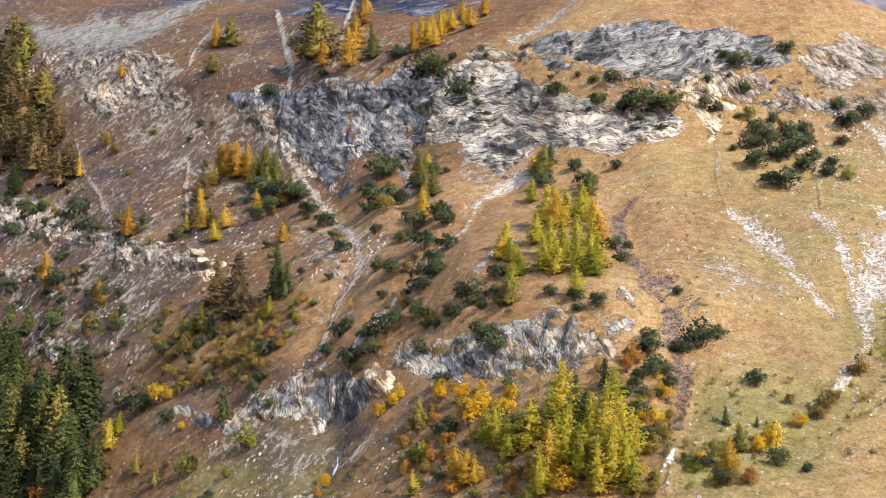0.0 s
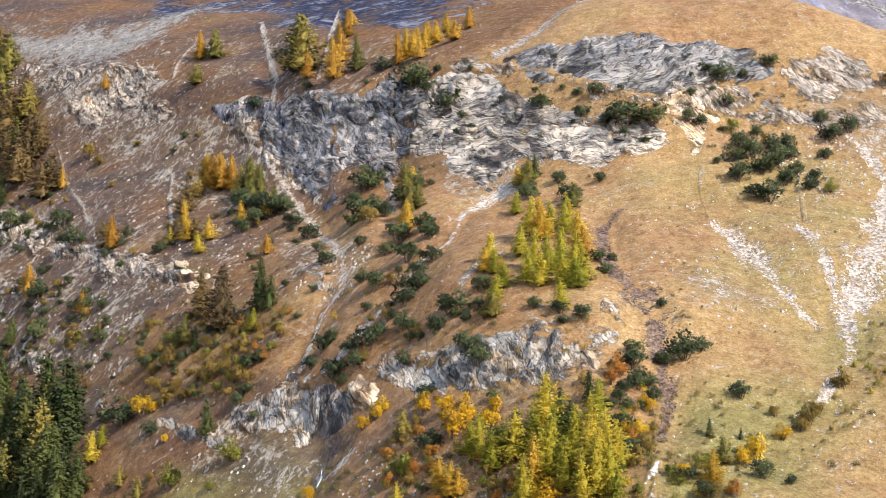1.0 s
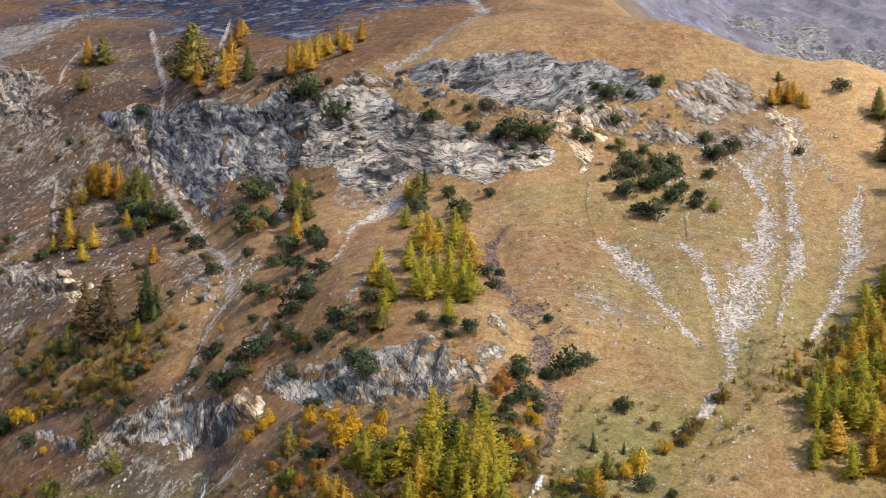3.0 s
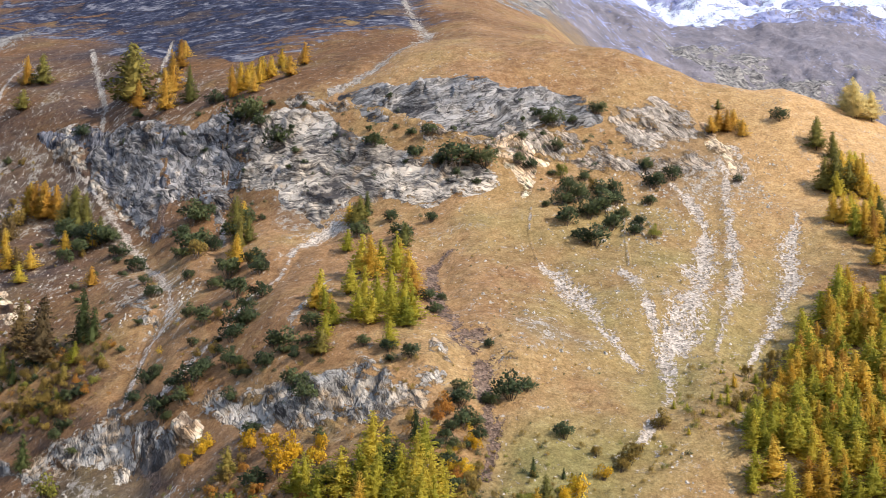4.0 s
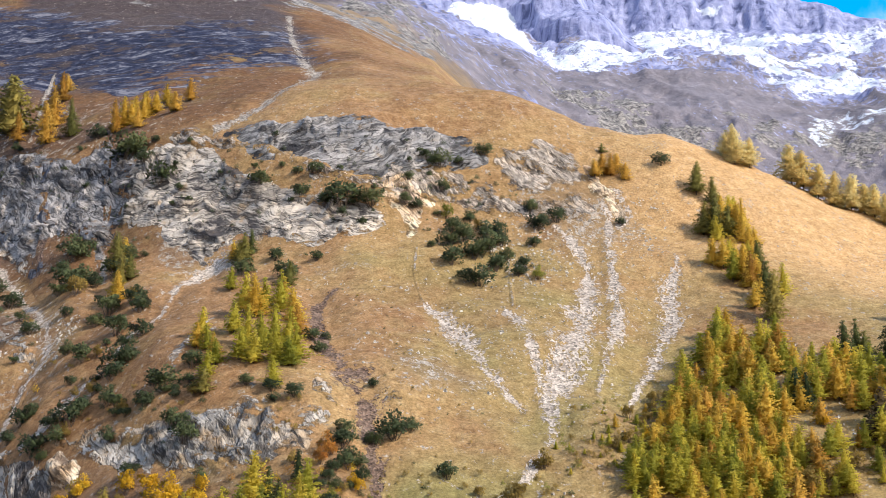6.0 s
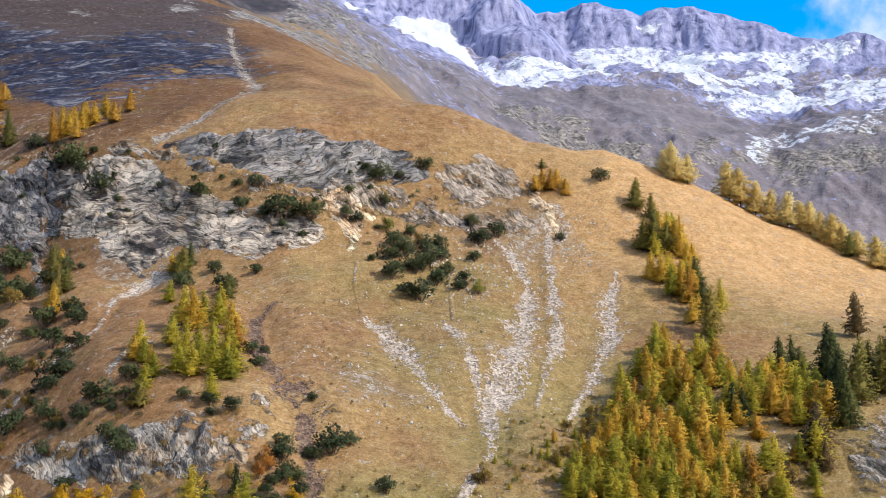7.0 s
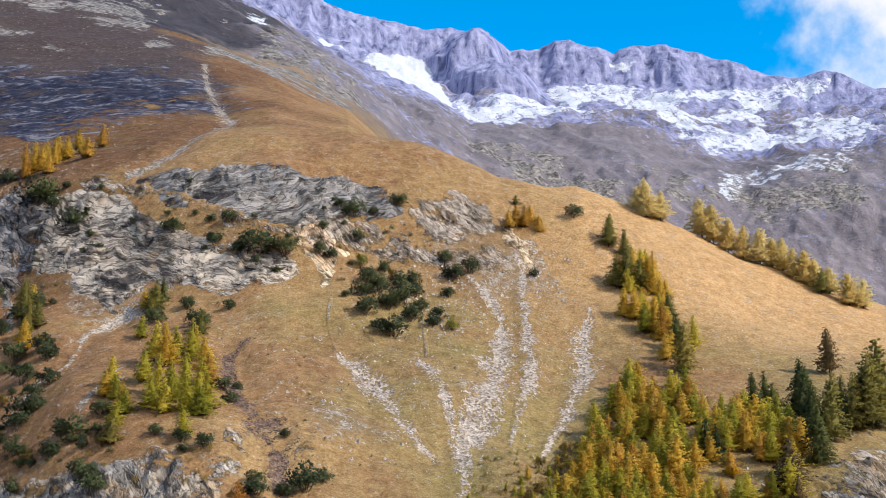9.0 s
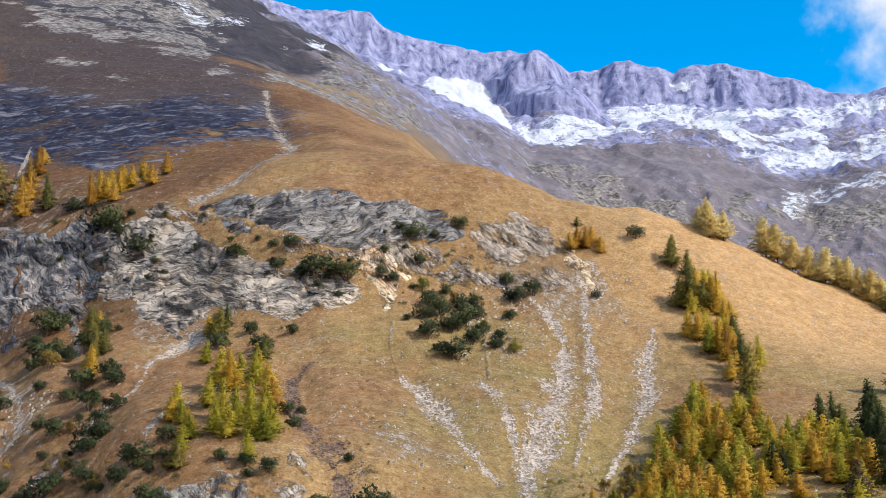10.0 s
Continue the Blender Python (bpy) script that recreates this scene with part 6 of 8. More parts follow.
plant("pine", [(-308.4, 683.6, 5.1), (-262.5, 603.9, 5.8), (-288.5, 610.2, 2.4), (-351.2, 683, 4.6), (-330.9, 659.1, 5.2), (-278.7, 606.5, 6.4), (-333.2, 690.8, 4.1), (-379.1, 740.6, 3.4), (-273.2, 613.4, 4), (-366.3, 710.1, 5.6), (-309.2, 619.1, 5.8), (-281.7, 613.4, 6.4), (-292.1, 620.7, 3.5), (-242, 564.3, 3.7), (-286.4, 611.2, 3.7), (-256.8, 626.9, 6.2), (-294.9, 648.6, 3.3), (-326.9, 690.5, 5.9), (-243.2, 611.4, 5.5), (-336.5, 710.3, 7.2), (-371.8, 738.7, 6.8), (-276.9, 600.8, 2.3), (-344.4, 676.4, 5.4), (-253.9, 574.9, 4.3), (-319.2, 639.3, 5.4), (-303.4, 613.6, 6.2), (-312.6, 636.4, 4.6), (-277.1, 642.8, 3.1), (-321.4, 628.6, 4.8), (-322.2, 651.1, 4.3)])
plant("pine", [(-382.2, 741.8, 5), (-309.7, 650.6, 6.9), (-258, 608, 5.7), (-310.9, 646.1, 5.5), (-301.6, 616.7, 3.2), (-243.5, 590.8, 5.8), (-329.1, 686.7, 4.6), (-342.5, 701.3, 3.2), (-326.2, 655.9, 6.2), (-281.5, 598.6, 3.6), (-316.2, 634.6, 5), (-275.8, 594.6, 3.4), (-298.1, 648.2, 6.2), (-349.7, 711.7, 7.2), (-337.1, 654.3, 2.9), (-361.8, 702.3, 5.5), (-279.1, 649.6, 5.7), (-285.1, 600.8, 3.6), (-334.2, 674.2, 2.9), (-314.1, 687.1, 7.2), (-259.9, 596.9, 4.2), (-287.9, 607.2, 3.2), (-63.8, 587, 2.2), (7.3, 556.5, 2.9), (26.6, 548.4, 1.6), (-9.2, 559.9, 3), (-77.1, 583.9, 1.7), (-61.7, 578.2, 1.4), (-20.5, 550.1, 2.3), (0.5, 556, 2.3)])
plant("pine", [(-58.4, 573.5, 2.6), (48.9, 555.4, 2.4), (-28.5, 559.8, 2.5), (1.6, 570.5, 1.7), (56.2, 563.7, 2.8), (-33.8, 556, 1.7), (16.4, 554.8, 1.9), (-4.2, 549, 3.1), (-79.5, 590.7, 1.6), (-37.5, 568.8, 1.4), (8.7, 554.9, 3), (14, 553.8, 1.6), (-52.2, 569.1, 1.7), (-46.5, 583.1, 1.6), (-53.8, 579, 2.4), (-33.9, 571, 3.3), (30.1, 561.7, 1.7), (-75.8, 597.7, 3.3), (16.7, 559.8, 2.7), (-81.1, 594, 3.3), (42, 573, 1.8), (2.1, 555.5, 1.3), (64.4, 560.8, 1.7), (35.3, 574.4, 1.3), (-1.4, 561, 1.3), (4.7, 546.5, 2.2), (-11.5, 554.4, 2.7), (-3.1, 561.5, 2.5), (24.7, 570.5, 3.2), (-16.8, 570.8, 2.6)])
plant("pine", [(35.3, 561.4, 1.5), (-56, 577.3, 2.5), (-67.3, 585.1, 1.9), (-28.9, 557.7, 3), (-56.5, 571.2, 1.9), (20.1, 543.6, 2), (-21.8, 561.6, 2.1), (28.4, 565.3, 3.1), (26.7, 563.4, 1.4), (17.3, 554.7, 1.4), (-5.4, 545.5, 2), (-78.8, 587.7, 2.8), (30.9, 551.6, 3), (28.8, 560.8, 1.5), (45.4, 563.2, 2.7), (47.5, 554, 2.6), (-60.2, 580.4, 3.2), (3.7, 562, 1.7), (35, 578.4, 2.8), (35.1, 558.9, 2.7), (-57.9, 588.7, 2.1), (-43.2, 566.9, 1.6), (6.2, 558.5, 2.9), (18.7, 573.7, 2.7), (-64.4, 584, 2.7), (-45.5, 576.2, 3.4), (23.9, 549.5, 2.6), (-11.8, 544.9, 2.8), (-41.4, 556.5, 1.8), (21.3, 556.6, 1.2)])
plant("pine", [(-33.4, 576.5, 2.8), (40.7, 579.6, 1.5), (43.2, 554.8, 1.7), (5.3, 542.5, 2), (46.4, 565.1, 1.5), (46.6, 555, 1.3), (-43.7, 574.8, 1.5), (36.7, 413.4, 1.3), (67, 449, 0.8), (55.4, 440.5, 1.2), (78.6, 480.1, 1), (-1, 428, 0.7), (63.5, 478.8, 1.5), (64.7, 510.9, 0.9), (5.8, 435.5, 0.9), (15.9, 416.7, 1), (14.9, 383.2, 0.9), (62.5, 464.8, 1), (33.8, 475.8, 0.8), (17.4, 397.6, 0.6), (87.1, 508.1, 1.2), (47.7, 509.8, 1), (50.7, 484.9, 1), (89.8, 471.5, 1.3), (8, 457.9, 1.2), (26.1, 410.2, 0.9), (-1.7, 480.5, 0.8), (7.7, 421.4, 1.3), (31.5, 451.4, 1.3), (-184.1, 472.9, 2.4)])
plant("pine", [(-161.7, 462.6, 2.9), (-161.6, 445.1, 3.1), (-116, 407.8, 1.8), (-147.6, 437.8, 3.6), (-175.1, 468.9, 2.7), (-148.7, 435.8, 3.6), (-195.8, 485.5, 2.9), (-234.4, 576.2, 3.2), (-217.6, 543, 2.7), (-253.9, 595.1, 2.3), (-240.5, 568.2, 1.8), (-239, 562.3, 2.5), (-219.2, 557.4, 2), (-236.1, 560.3, 3.3), (-244.9, 576.7, 3.1), (-217.5, 558.1, 2), (-244.5, 581.2, 2.7), (-235.8, 579.4, 3.2), (-225.1, 545.4, 1.7), (-229.3, 557.7, 1.8), (-235.9, 566.9, 2.9), (-240.6, 574.1, 3.8), (-238.9, 559.1, 3), (-211.4, 531.5, 3.6), (-204.4, 523.5, 3.1), (-235.2, 560.7, 3.3), (-73.9, 440.9, 2.5), (-104.1, 494.7, 2.4), (-75.9, 438, 3.3), (-79.7, 453, 2.5)])
plant("pine", [(-90.6, 457.6, 3.4), (-80.7, 464.5, 2.9), (-88.5, 468.2, 3.1), (-85.5, 457.6, 3.9), (-85.8, 450.9, 1.9), (-83.6, 466.1, 3.2), (-97.7, 474.6, 3.9), (-81.6, 445.6, 2.2), (-89.9, 452.1, 3.6), (-88.5, 486.5, 3.4), (-68.9, 435.1, 3.1), (-64.7, 390.7, 2.1), (-80, 401.1, 2.2), (-50.5, 353.9, 1.7), (-74.3, 400.2, 1.7), (-103.2, 396.8, 1.2), (-66.9, 371, 0.9), (-70.9, 398.7, 2.1), (-74.2, 387, 1.9), (-64.9, 381, 1.4), (-41.4, 356.1, 0.8), (-74.8, 375.1, 2.2), (-98, 418.7, 2.8), (-75.7, 390.2, 1), (-91.4, 405.3, 2.4), (-76, 376.9, 2.5), (-69.7, 386.3, 2.1), (-41.5, 351.1, 2.1), (-84.4, 395.6, 2.3), (-92.7, 401.9, 2.4)])
plant("pine", [(-37.1, 345.5, 1), (-88.4, 403.4, 2.6), (-58.6, 366.8, 1.4), (-59.1, 359.2, 1.1), (-32.3, 348.5, 1.4), (-99.9, 413.1, 2.4), (-60.6, 376.7, 1.3), (-44.7, 370.8, 1.6), (-3.8, 366, 1.4), (-8.2, 348.4, 1.5), (0.9, 360, 1.7), (-3.8, 348.5, 1.2), (0.2, 346, 1), (-11.3, 351.8, 2.2), (-9.7, 351.4, 1.6), (1.9, 353.5, 1.6), (2.4, 363.5, 1.7), (-3.8, 365, 2), (0.4, 370, 2.4), (0.8, 365, 0.9), (-0, 335.5, 1.3), (0.7, 349.5, 2.2), (-5.7, 334, 1.6), (-9, 338.4, 2.1), (-9, 334.9, 2.1), (-10.2, 371.4, 1.5), (-7.8, 355.4, 1.9), (-163.9, 518.2, 2.2), (-160.8, 512.3, 1.6), (-196, 523, 1.9)])
plant("pine", [(-150.9, 491.3, 1.7), (-145.1, 509.2, 1.7), (-190.4, 520.8, 1.9), (-194.9, 526.1, 1.6), (-191.7, 542.1, 2.1), (-165.5, 518.2, 1.4), (-173, 527.9, 1.7), (-181.5, 517.6, 1.7), (-161.1, 515.9, 2.6), (-147.2, 486.7, 1.5), (-207.7, 551.2, 2.5), (-163.4, 498.9, 1.4), (-159.3, 513.9, 1.2), (-184.8, 534.5, 1.9), (-163.7, 503, 2.4), (-167, 521.9, 2.2), (-186.4, 522.8, 2.1), (-163.3, 494.2, 2.3), (-178.9, 525.4, 2.6), (-174.4, 498.9, 1.9), (-162.2, 501.4, 1.2), (-165.1, 522, 1.2), (-136.3, 476.4, 1.9), (-187.3, 517.1, 2.2), (-306.5, 619.9, 4.4), (-280.8, 594.5, 4.8), (-218.1, 560, 1.7), (-292, 622.4, 4.3), (-294.8, 626.6, 4.8), (-309.3, 614.6, 4.5)])
plant("pine", [(-296.3, 603.7, 2.2), (-233.9, 552.5, 2.8), (-270.3, 585.1, 4.7), (-326.9, 653.8, 5.3), (-292.7, 601, 4), (-294.3, 604.7, 2.6), (-225.5, 556.5, 3.9), (-215.3, 541.8, 1.9), (-253.3, 592.1, 3.3), (-233.1, 548.5, 4.4), (-224.3, 554.4, 2.5), (-250.2, 583.6, 4.3), (-297.9, 620.2, 2.4), (-275.4, 586.6, 1.6), (-337.6, 664.1, 5.3), (-220.5, 553.2, 1.7), (-1, 416.5, 0.6), (1, 425, 0.5), (11.8, 447.3, 1.1), (1.8, 503, 0.7), (-6.7, 498.5, 1.3), (9.2, 472.9, 0.9), (12.1, 437.8, 1), (-24.2, 499.4, 1.2), (3, 371.5, 0.8), (-0.5, 409.5, 0.9), (-11.2, 424.9, 1), (10.2, 409.9, 0.7), (11, 480.9, 1.4), (-13.1, 441.3, 1.1)])
plant("pine", [(1.7, 377.5, 0.6), (-17, 469.2, 1), (-18.7, 503.7, 0.9), (-8.2, 458.9, 0.8), (12.1, 407.8, 1), (-14.4, 466.8, 1.1), (-57.1, 410.5, 1.9), (-47.1, 418.4, 2.9), (-51.4, 404.3, 1.9), (-204.6, 582.6, 1.5), (-152.7, 491.8, 1.2), (-143.8, 481, 1.1), (-163.7, 509.3, 1.8), (-191.4, 555.5, 1.2), (-200, 538, 1.2), (-163.7, 532.4, 2.3), (-135.1, 484, 1.2), (-177, 530.8, 2.6), (-166.7, 514.1, 2.8), (-202.1, 577.7, 3), (-211.4, 560.4, 2.1), (-174.6, 550.5, 2.9), (-149, 486.7, 1.3), (-191.6, 567.5, 1.5), (-147.8, 485.5, 1.4), (-165.2, 526.2, 1.4), (-185.2, 514.7, 3), (-158.1, 531.5, 2.3), (-154.7, 511.6, 2.9), (-201.4, 565.2, 2.9)])
plant("pine", [(-176.5, 619.9, 2.8), (-125.2, 513.5, 1.6), (-194, 630.3, 2.4), (-162.6, 556.2, 3.4), (-162.7, 574.9, 3), (-148.9, 544.5, 2.4), (-139.5, 551.6, 1.9), (-154.4, 585.5, 4.1), (-160.2, 593.8, 1.8), (-129.5, 501.5, 3.2), (-187.7, 624.4, 3.6), (-190.4, 639.3, 2.9), (-126.5, 513.1, 3.7), (-166.7, 566.5, 4.3), (-174.5, 591.8, 2.5), (-163.9, 580.3, 1.7), (-139, 520.3, 2.2), (-128.4, 531.2, 2.9), (-194, 624.6, 2.2), (-161.2, 576.9, 3), (-194.7, 633.8, 3.5), (-141.3, 527.9, 3.7), (-146.8, 567.3, 3.4), (-153.2, 594.6, 2), (-157, 546.9, 1.6), (-144.8, 544.1, 2.1), (-166.4, 613.3, 3.3), (-193.5, 621.6, 3.7), (-122.5, 521.8, 2.9), (-204.3, 651.7, 2.9)])
plant("pine", [(-56.2, 568.7, 1.7), (-137.9, 625.5, 1.9), (-109.2, 603.7, 1.4), (-54.8, 571.4, 1.6), (-104.1, 587.9, 2.7), (-104.1, 589.9, 1.5), (-128.5, 608.1, 1.5), (-105.2, 596.3, 2.4), (-116.9, 614, 1.9), (-72, 588.1, 1.3), (-52.1, 574.6, 2.7), (-51.7, 566.6, 1.3), (-124.4, 620.7, 2.8), (-72, 575, 1.3), (-132, 638, 3.4), (-83.9, 588.6, 2), (-99.8, 580, 3), (-137.5, 631.7, 3.1), (-160.1, 646, 2.5), (-70.1, 565.7, 1.4), (-85.5, 592.9, 2.1), (-77, 593.5, 1.4), (-42.3, 558.9, 2.9), (-168, 670.3, 2.9), (-102, 595.8, 3.2), (-132.9, 618.9, 1.4), (-152.8, 643.1, 2.8), (-80.5, 581, 3.1), (-85.4, 579.2, 1.9), (-133.1, 608.1, 2)])
plant("pine", [(-129.3, 621.2, 1.8), (-95.9, 580.1, 2.7), (-66, 569.7, 1.5), (-142.4, 628.6, 1.9), (-129.5, 618.1, 1.9), (-59.6, 584.5, 2.3), (-52.5, 559.5, 2.4), (-71.9, 572.5, 1.5), (-62.5, 571.1, 2.4), (-116.8, 622.6, 1.4), (-125.5, 620.4, 3.3), (-105.7, 605.9, 1.3), (-144.9, 616.7, 2.2), (-113, 612.7, 2.5), (-96.4, 578.5, 1.9), (-129.5, 637.5, 2.3), (-119.8, 606.8, 1.8), (-106.8, 612.8, 1.8), (-104.3, 593.9, 1.7), (-108.6, 606.4, 1.4), (-69.4, 574.8, 2.1), (-108.1, 601.4, 2.4), (-144.4, 632.7, 1.4), (-154.1, 655.1, 1.8), (-102.7, 602.3, 2.7), (-91.3, 596.6, 2.5), (-89.6, 576.6, 2.3), (-123, 610.7, 1.7), (-73.2, 578.4, 3.2), (-112.7, 606.1, 2)])
plant("pine", [(46.8, 523.9, 1.5), (65.5, 518.4, 2.7), (74.4, 548.5, 1.2), (61, 558.2, 1.2), (15.8, 557.3, 2), (24.4, 560.5, 2.5), (72.1, 541.7, 1.9), (10.5, 564.9, 2.3), (13.6, 556.8, 1.5), (58.3, 557.5, 2.1), (26.2, 556.4, 2.4), (36.3, 559.8, 1.8), (48.1, 544.4, 1.3), (55.4, 515.5, 1.9), (61.7, 560.1, 1.4), (28.2, 560.3, 2.6), (49.2, 521.7, 2), (48.1, 564, 2.9), (9.5, 556.4, 2), (9.3, 550.4, 1.2), (18.5, 555.7, 2.6), (14.7, 560.3, 1.3), (63.2, 515.6, 2.1), (35.5, 560.9, 2.9), (43.8, 557.8, 2.9), (54, 567.4, 1.6), (26.5, 539.8, 2.7), (60.8, 518.4, 1.6), (44, 528.2, 2.2), (16.8, 556.7, 2.3)])
plant("pine", [(70.8, 547.4, 1.9), (20.4, 545.6, 1.7), (44, 561.8, 2.1), (16.4, 553.8, 2.6), (24.7, 540.4, 1.5), (56.8, 534, 1.5), (48.2, 555.9, 2.4), (27.5, 540.8, 1.4), (32.1, 557.1, 1.2), (-5.5, 562.5, 2.9), (-330.7, 725.7, 4.2), (-337.6, 749.5, 2.4), (-240.9, 698.6, 2.6), (-262.2, 665.2, 1.9), (-197.1, 647.7, 3.2), (-221.2, 671, 1.8), (-250.5, 701.1, 3.8), (-217.7, 610.9, 3.6), (-255.9, 661.2, 2.5), (-319.8, 721.3, 2.3), (-235.1, 657.2, 1.9), (-237.4, 658, 2.8), (-260.1, 690.6, 2.7), (-192.2, 588.9, 2), (-394.2, 776.7, 4.6), (-249.4, 698.3, 2), (-367, 760, 4), (-354.9, 739.8, 3.9), (-200.3, 622.6, 3.3), (-218.3, 603.2, 2.5)])
plant("pine", [(-360.6, 738.7, 3.8), (-391.8, 778.5, 3.6), (-223.5, 624.7, 2), (-202.6, 621.8, 1.7)])
plant("yellow bush", [(-81.2, 418.7, 5.2), (-83.6, 417.7, 6.3), (-87.1, 417.5, 4.9), (-65.4, 402.7, 6.7), (-54.4, 383.7, 9.2), (-51.8, 388.6, 8), (-58.5, 395.7, 7.2), (-42.4, 383.2, 6), (-43.5, 379, 6.2), (-24.9, 341.6, 7), (32.8, 363, 4.5), (26.1, 354, 8.1), (22.1, 351.8, 5.5), (-174, 483.6, 3.8), (-192.2, 508.4, 8.9), (-112.1, 486.8, 3.3), (-2, 379, 3.1), (-2.9, 360, 5), (-102.6, 412.4, 5.2), (-186.5, 505.2, 5.3), (-6.1, 359.9, 4.3), (-1.5, 372.5, 4), (-5.3, 369, 2), (-8.3, 366.4, 2.3), (-10.1, 374.4, 3), (-5.6, 340.5, 3.4), (-0, 371.5, 4.4), (3.4, 344.5, 2.9), (5.9, 343.9, 3.5), (10.3, 336.8, 3.4)])
plant("yellow bush", [(8, 343.9, 4.1), (14, 342.7, 3.1), (13.1, 346.8, 2.5)])
plant("orange bush", [(-65.7, 394.1, 4.2), (-72.3, 381.2, 4.8), (-38.9, 349.8, 5.2), (-34.8, 351.8, 5.2), (-8.8, 383.4, 6.6), (-10.3, 379.4, 5.3), (-5, 357.5, 3.8), (19.3, 336.9, 5), (-238.1, 505.8, 9.2), (-104.2, 408.4, 4.1), (-58.9, 374.4, 4.8), (-60.1, 381.3, 4.9), (-74.9, 393.4, 4.5), (-44.1, 366.9, 5), (-68, 372.3, 3), (-67.7, 386.6, 3.7), (-65.2, 378.9, 5.3), (-56.2, 360.1, 4.9)])
plant("green bush", [(-139.6, 451.4, 10.1), (-69.2, 381.8, 8.3), (-38.6, 368.5, 8.5), (-162.4, 457.6, 9.9), (66.3, 509.2, 5.5), (34.7, 550.9, 6.9), (-72.9, 381.1, 3.6), (-66.8, 381.7, 2.7), (-69.1, 382.3, 4.9), (-73.7, 387, 3.5), (-41, 359.7, 2.9), (-36, 360.7, 2.7), (-42.6, 367, 3.1), (-34.7, 342.2, 4.2), (-65.1, 363.2, 2.5), (-48.4, 353.2, 4.3), (-67, 388.8, 3.2), (-43.2, 359.9, 3.6), (-54.9, 367.9, 2.5), (-66.6, 373.1, 3.4), (-190.4, 526.6, 5.4), (-197.5, 532.6, 4.8), (-166, 502.3, 3.1), (-151.9, 490, 3.7), (-192.6, 537, 5.6), (-163.7, 498.8, 3.1), (-147.8, 490.2, 5.3), (-156.8, 491.1, 4.1), (-2.8, 337, 3.8), (-8.4, 345.9, 3.6)])
plant("green bush", [(-6.7, 345.4, 2.7), (-3.7, 342.5, 1.8), (-1.7, 362.5, 3.1), (20.9, 357.9, 1.1), (7.9, 370.9, 1.6), (18.9, 365.5, 1.5), (39.1, 378.5, 1.5), (4.1, 349.5, 1.2), (23.5, 356.7, 2.4), (11.8, 343.8, 1.2), (49.6, 367.7, 2.6), (7.4, 354.4, 2), (20.9, 356.4, 2.3), (15.9, 351.1, 2.3), (50.7, 377.6, 2.5), (11.5, 346.3, 4.1), (4.6, 343, 3.7), (14.2, 346.2, 3.1), (7.7, 340.9, 2.5), (5.5, 335.5, 2.5), (4.6, 340, 2.9), (13.4, 349.2, 3.6), (6.2, 340.4, 3.9), (-120.1, 413.9, 2.5), (-143.9, 444.3, 3.8), (-113.3, 411.7, 2.1), (-189.9, 474.9, 3.5), (-161.6, 450.4, 3.1), (69.7, 418.2, 2.1), (60.3, 384.3, 3.1)])
plant("green bush", [(58.4, 399.8, 2.8), (59.5, 394, 3), (90.6, 422.4, 2.3), (65.1, 399.2, 1.2), (80.6, 388.2, 1.2), (73.7, 409.9, 2), (80.3, 413.3, 2.3), (60.2, 391.9, 2.3), (59.2, 405.7, 1.9), (89.9, 418.5, 2.4), (69.2, 394, 3), (76.3, 408.4, 1.2), (57.7, 384.7, 1.2), (63.2, 409.6, 1.5), (68.2, 417.5, 3.1), (-89.3, 395, 1.6), (-77.3, 398.6, 1), (-46.5, 362.5, 1.6), (-32.5, 347, 1.4), (-69.4, 379.7, 0.9), (-65.5, 388, 1), (-50.1, 370.1, 2.3), (-91.3, 408.4, 1.1), (-90.5, 397.8, 2), (-76.2, 401.3, 2), (-97.3, 411.1, 2.6), (-80, 388.9, 1.5), (-49.3, 352.6, 1.4), (-33, 352, 1.4), (-93.8, 393.5, 1.5)])
plant("green bush", [(-105.5, 414.3, 1.4), (-77.5, 383.2, 2), (-49.2, 368.2, 0.9), (-99.1, 391.1, 2.6), (-103.9, 416.2, 1.4), (-101.2, 397.8, 1.4), (-90.2, 390.7, 1.7), (-99.8, 405.4, 2.4), (-57.1, 368.1, 1.1), (-60.3, 374.7, 2), (-77.8, 379.6, 1.2), (-32.2, 356.5, 1.4), (-94.4, 402.6, 1.8), (-94.2, 416.5, 1.2), (-41.4, 359.1, 2), (-51, 355.9, 2.1), (-60.2, 369.6, 1.2), (-102.7, 400.5, 0.9), (-95.8, 396.1, 2.5), (-76.2, 381, 2.1), (-81.5, 400.8, 1.5), (-37.6, 343.9, 2), (-44.8, 372.8, 1.2), (-67.8, 382.5, 1.7), (-55, 369.9, 2), (-91.1, 415.1, 2.1), (-92.9, 415.2, 2.1), (-56.3, 377.8, 0.9), (-64.2, 393.3, 1.3), (-57.9, 364.9, 1)])
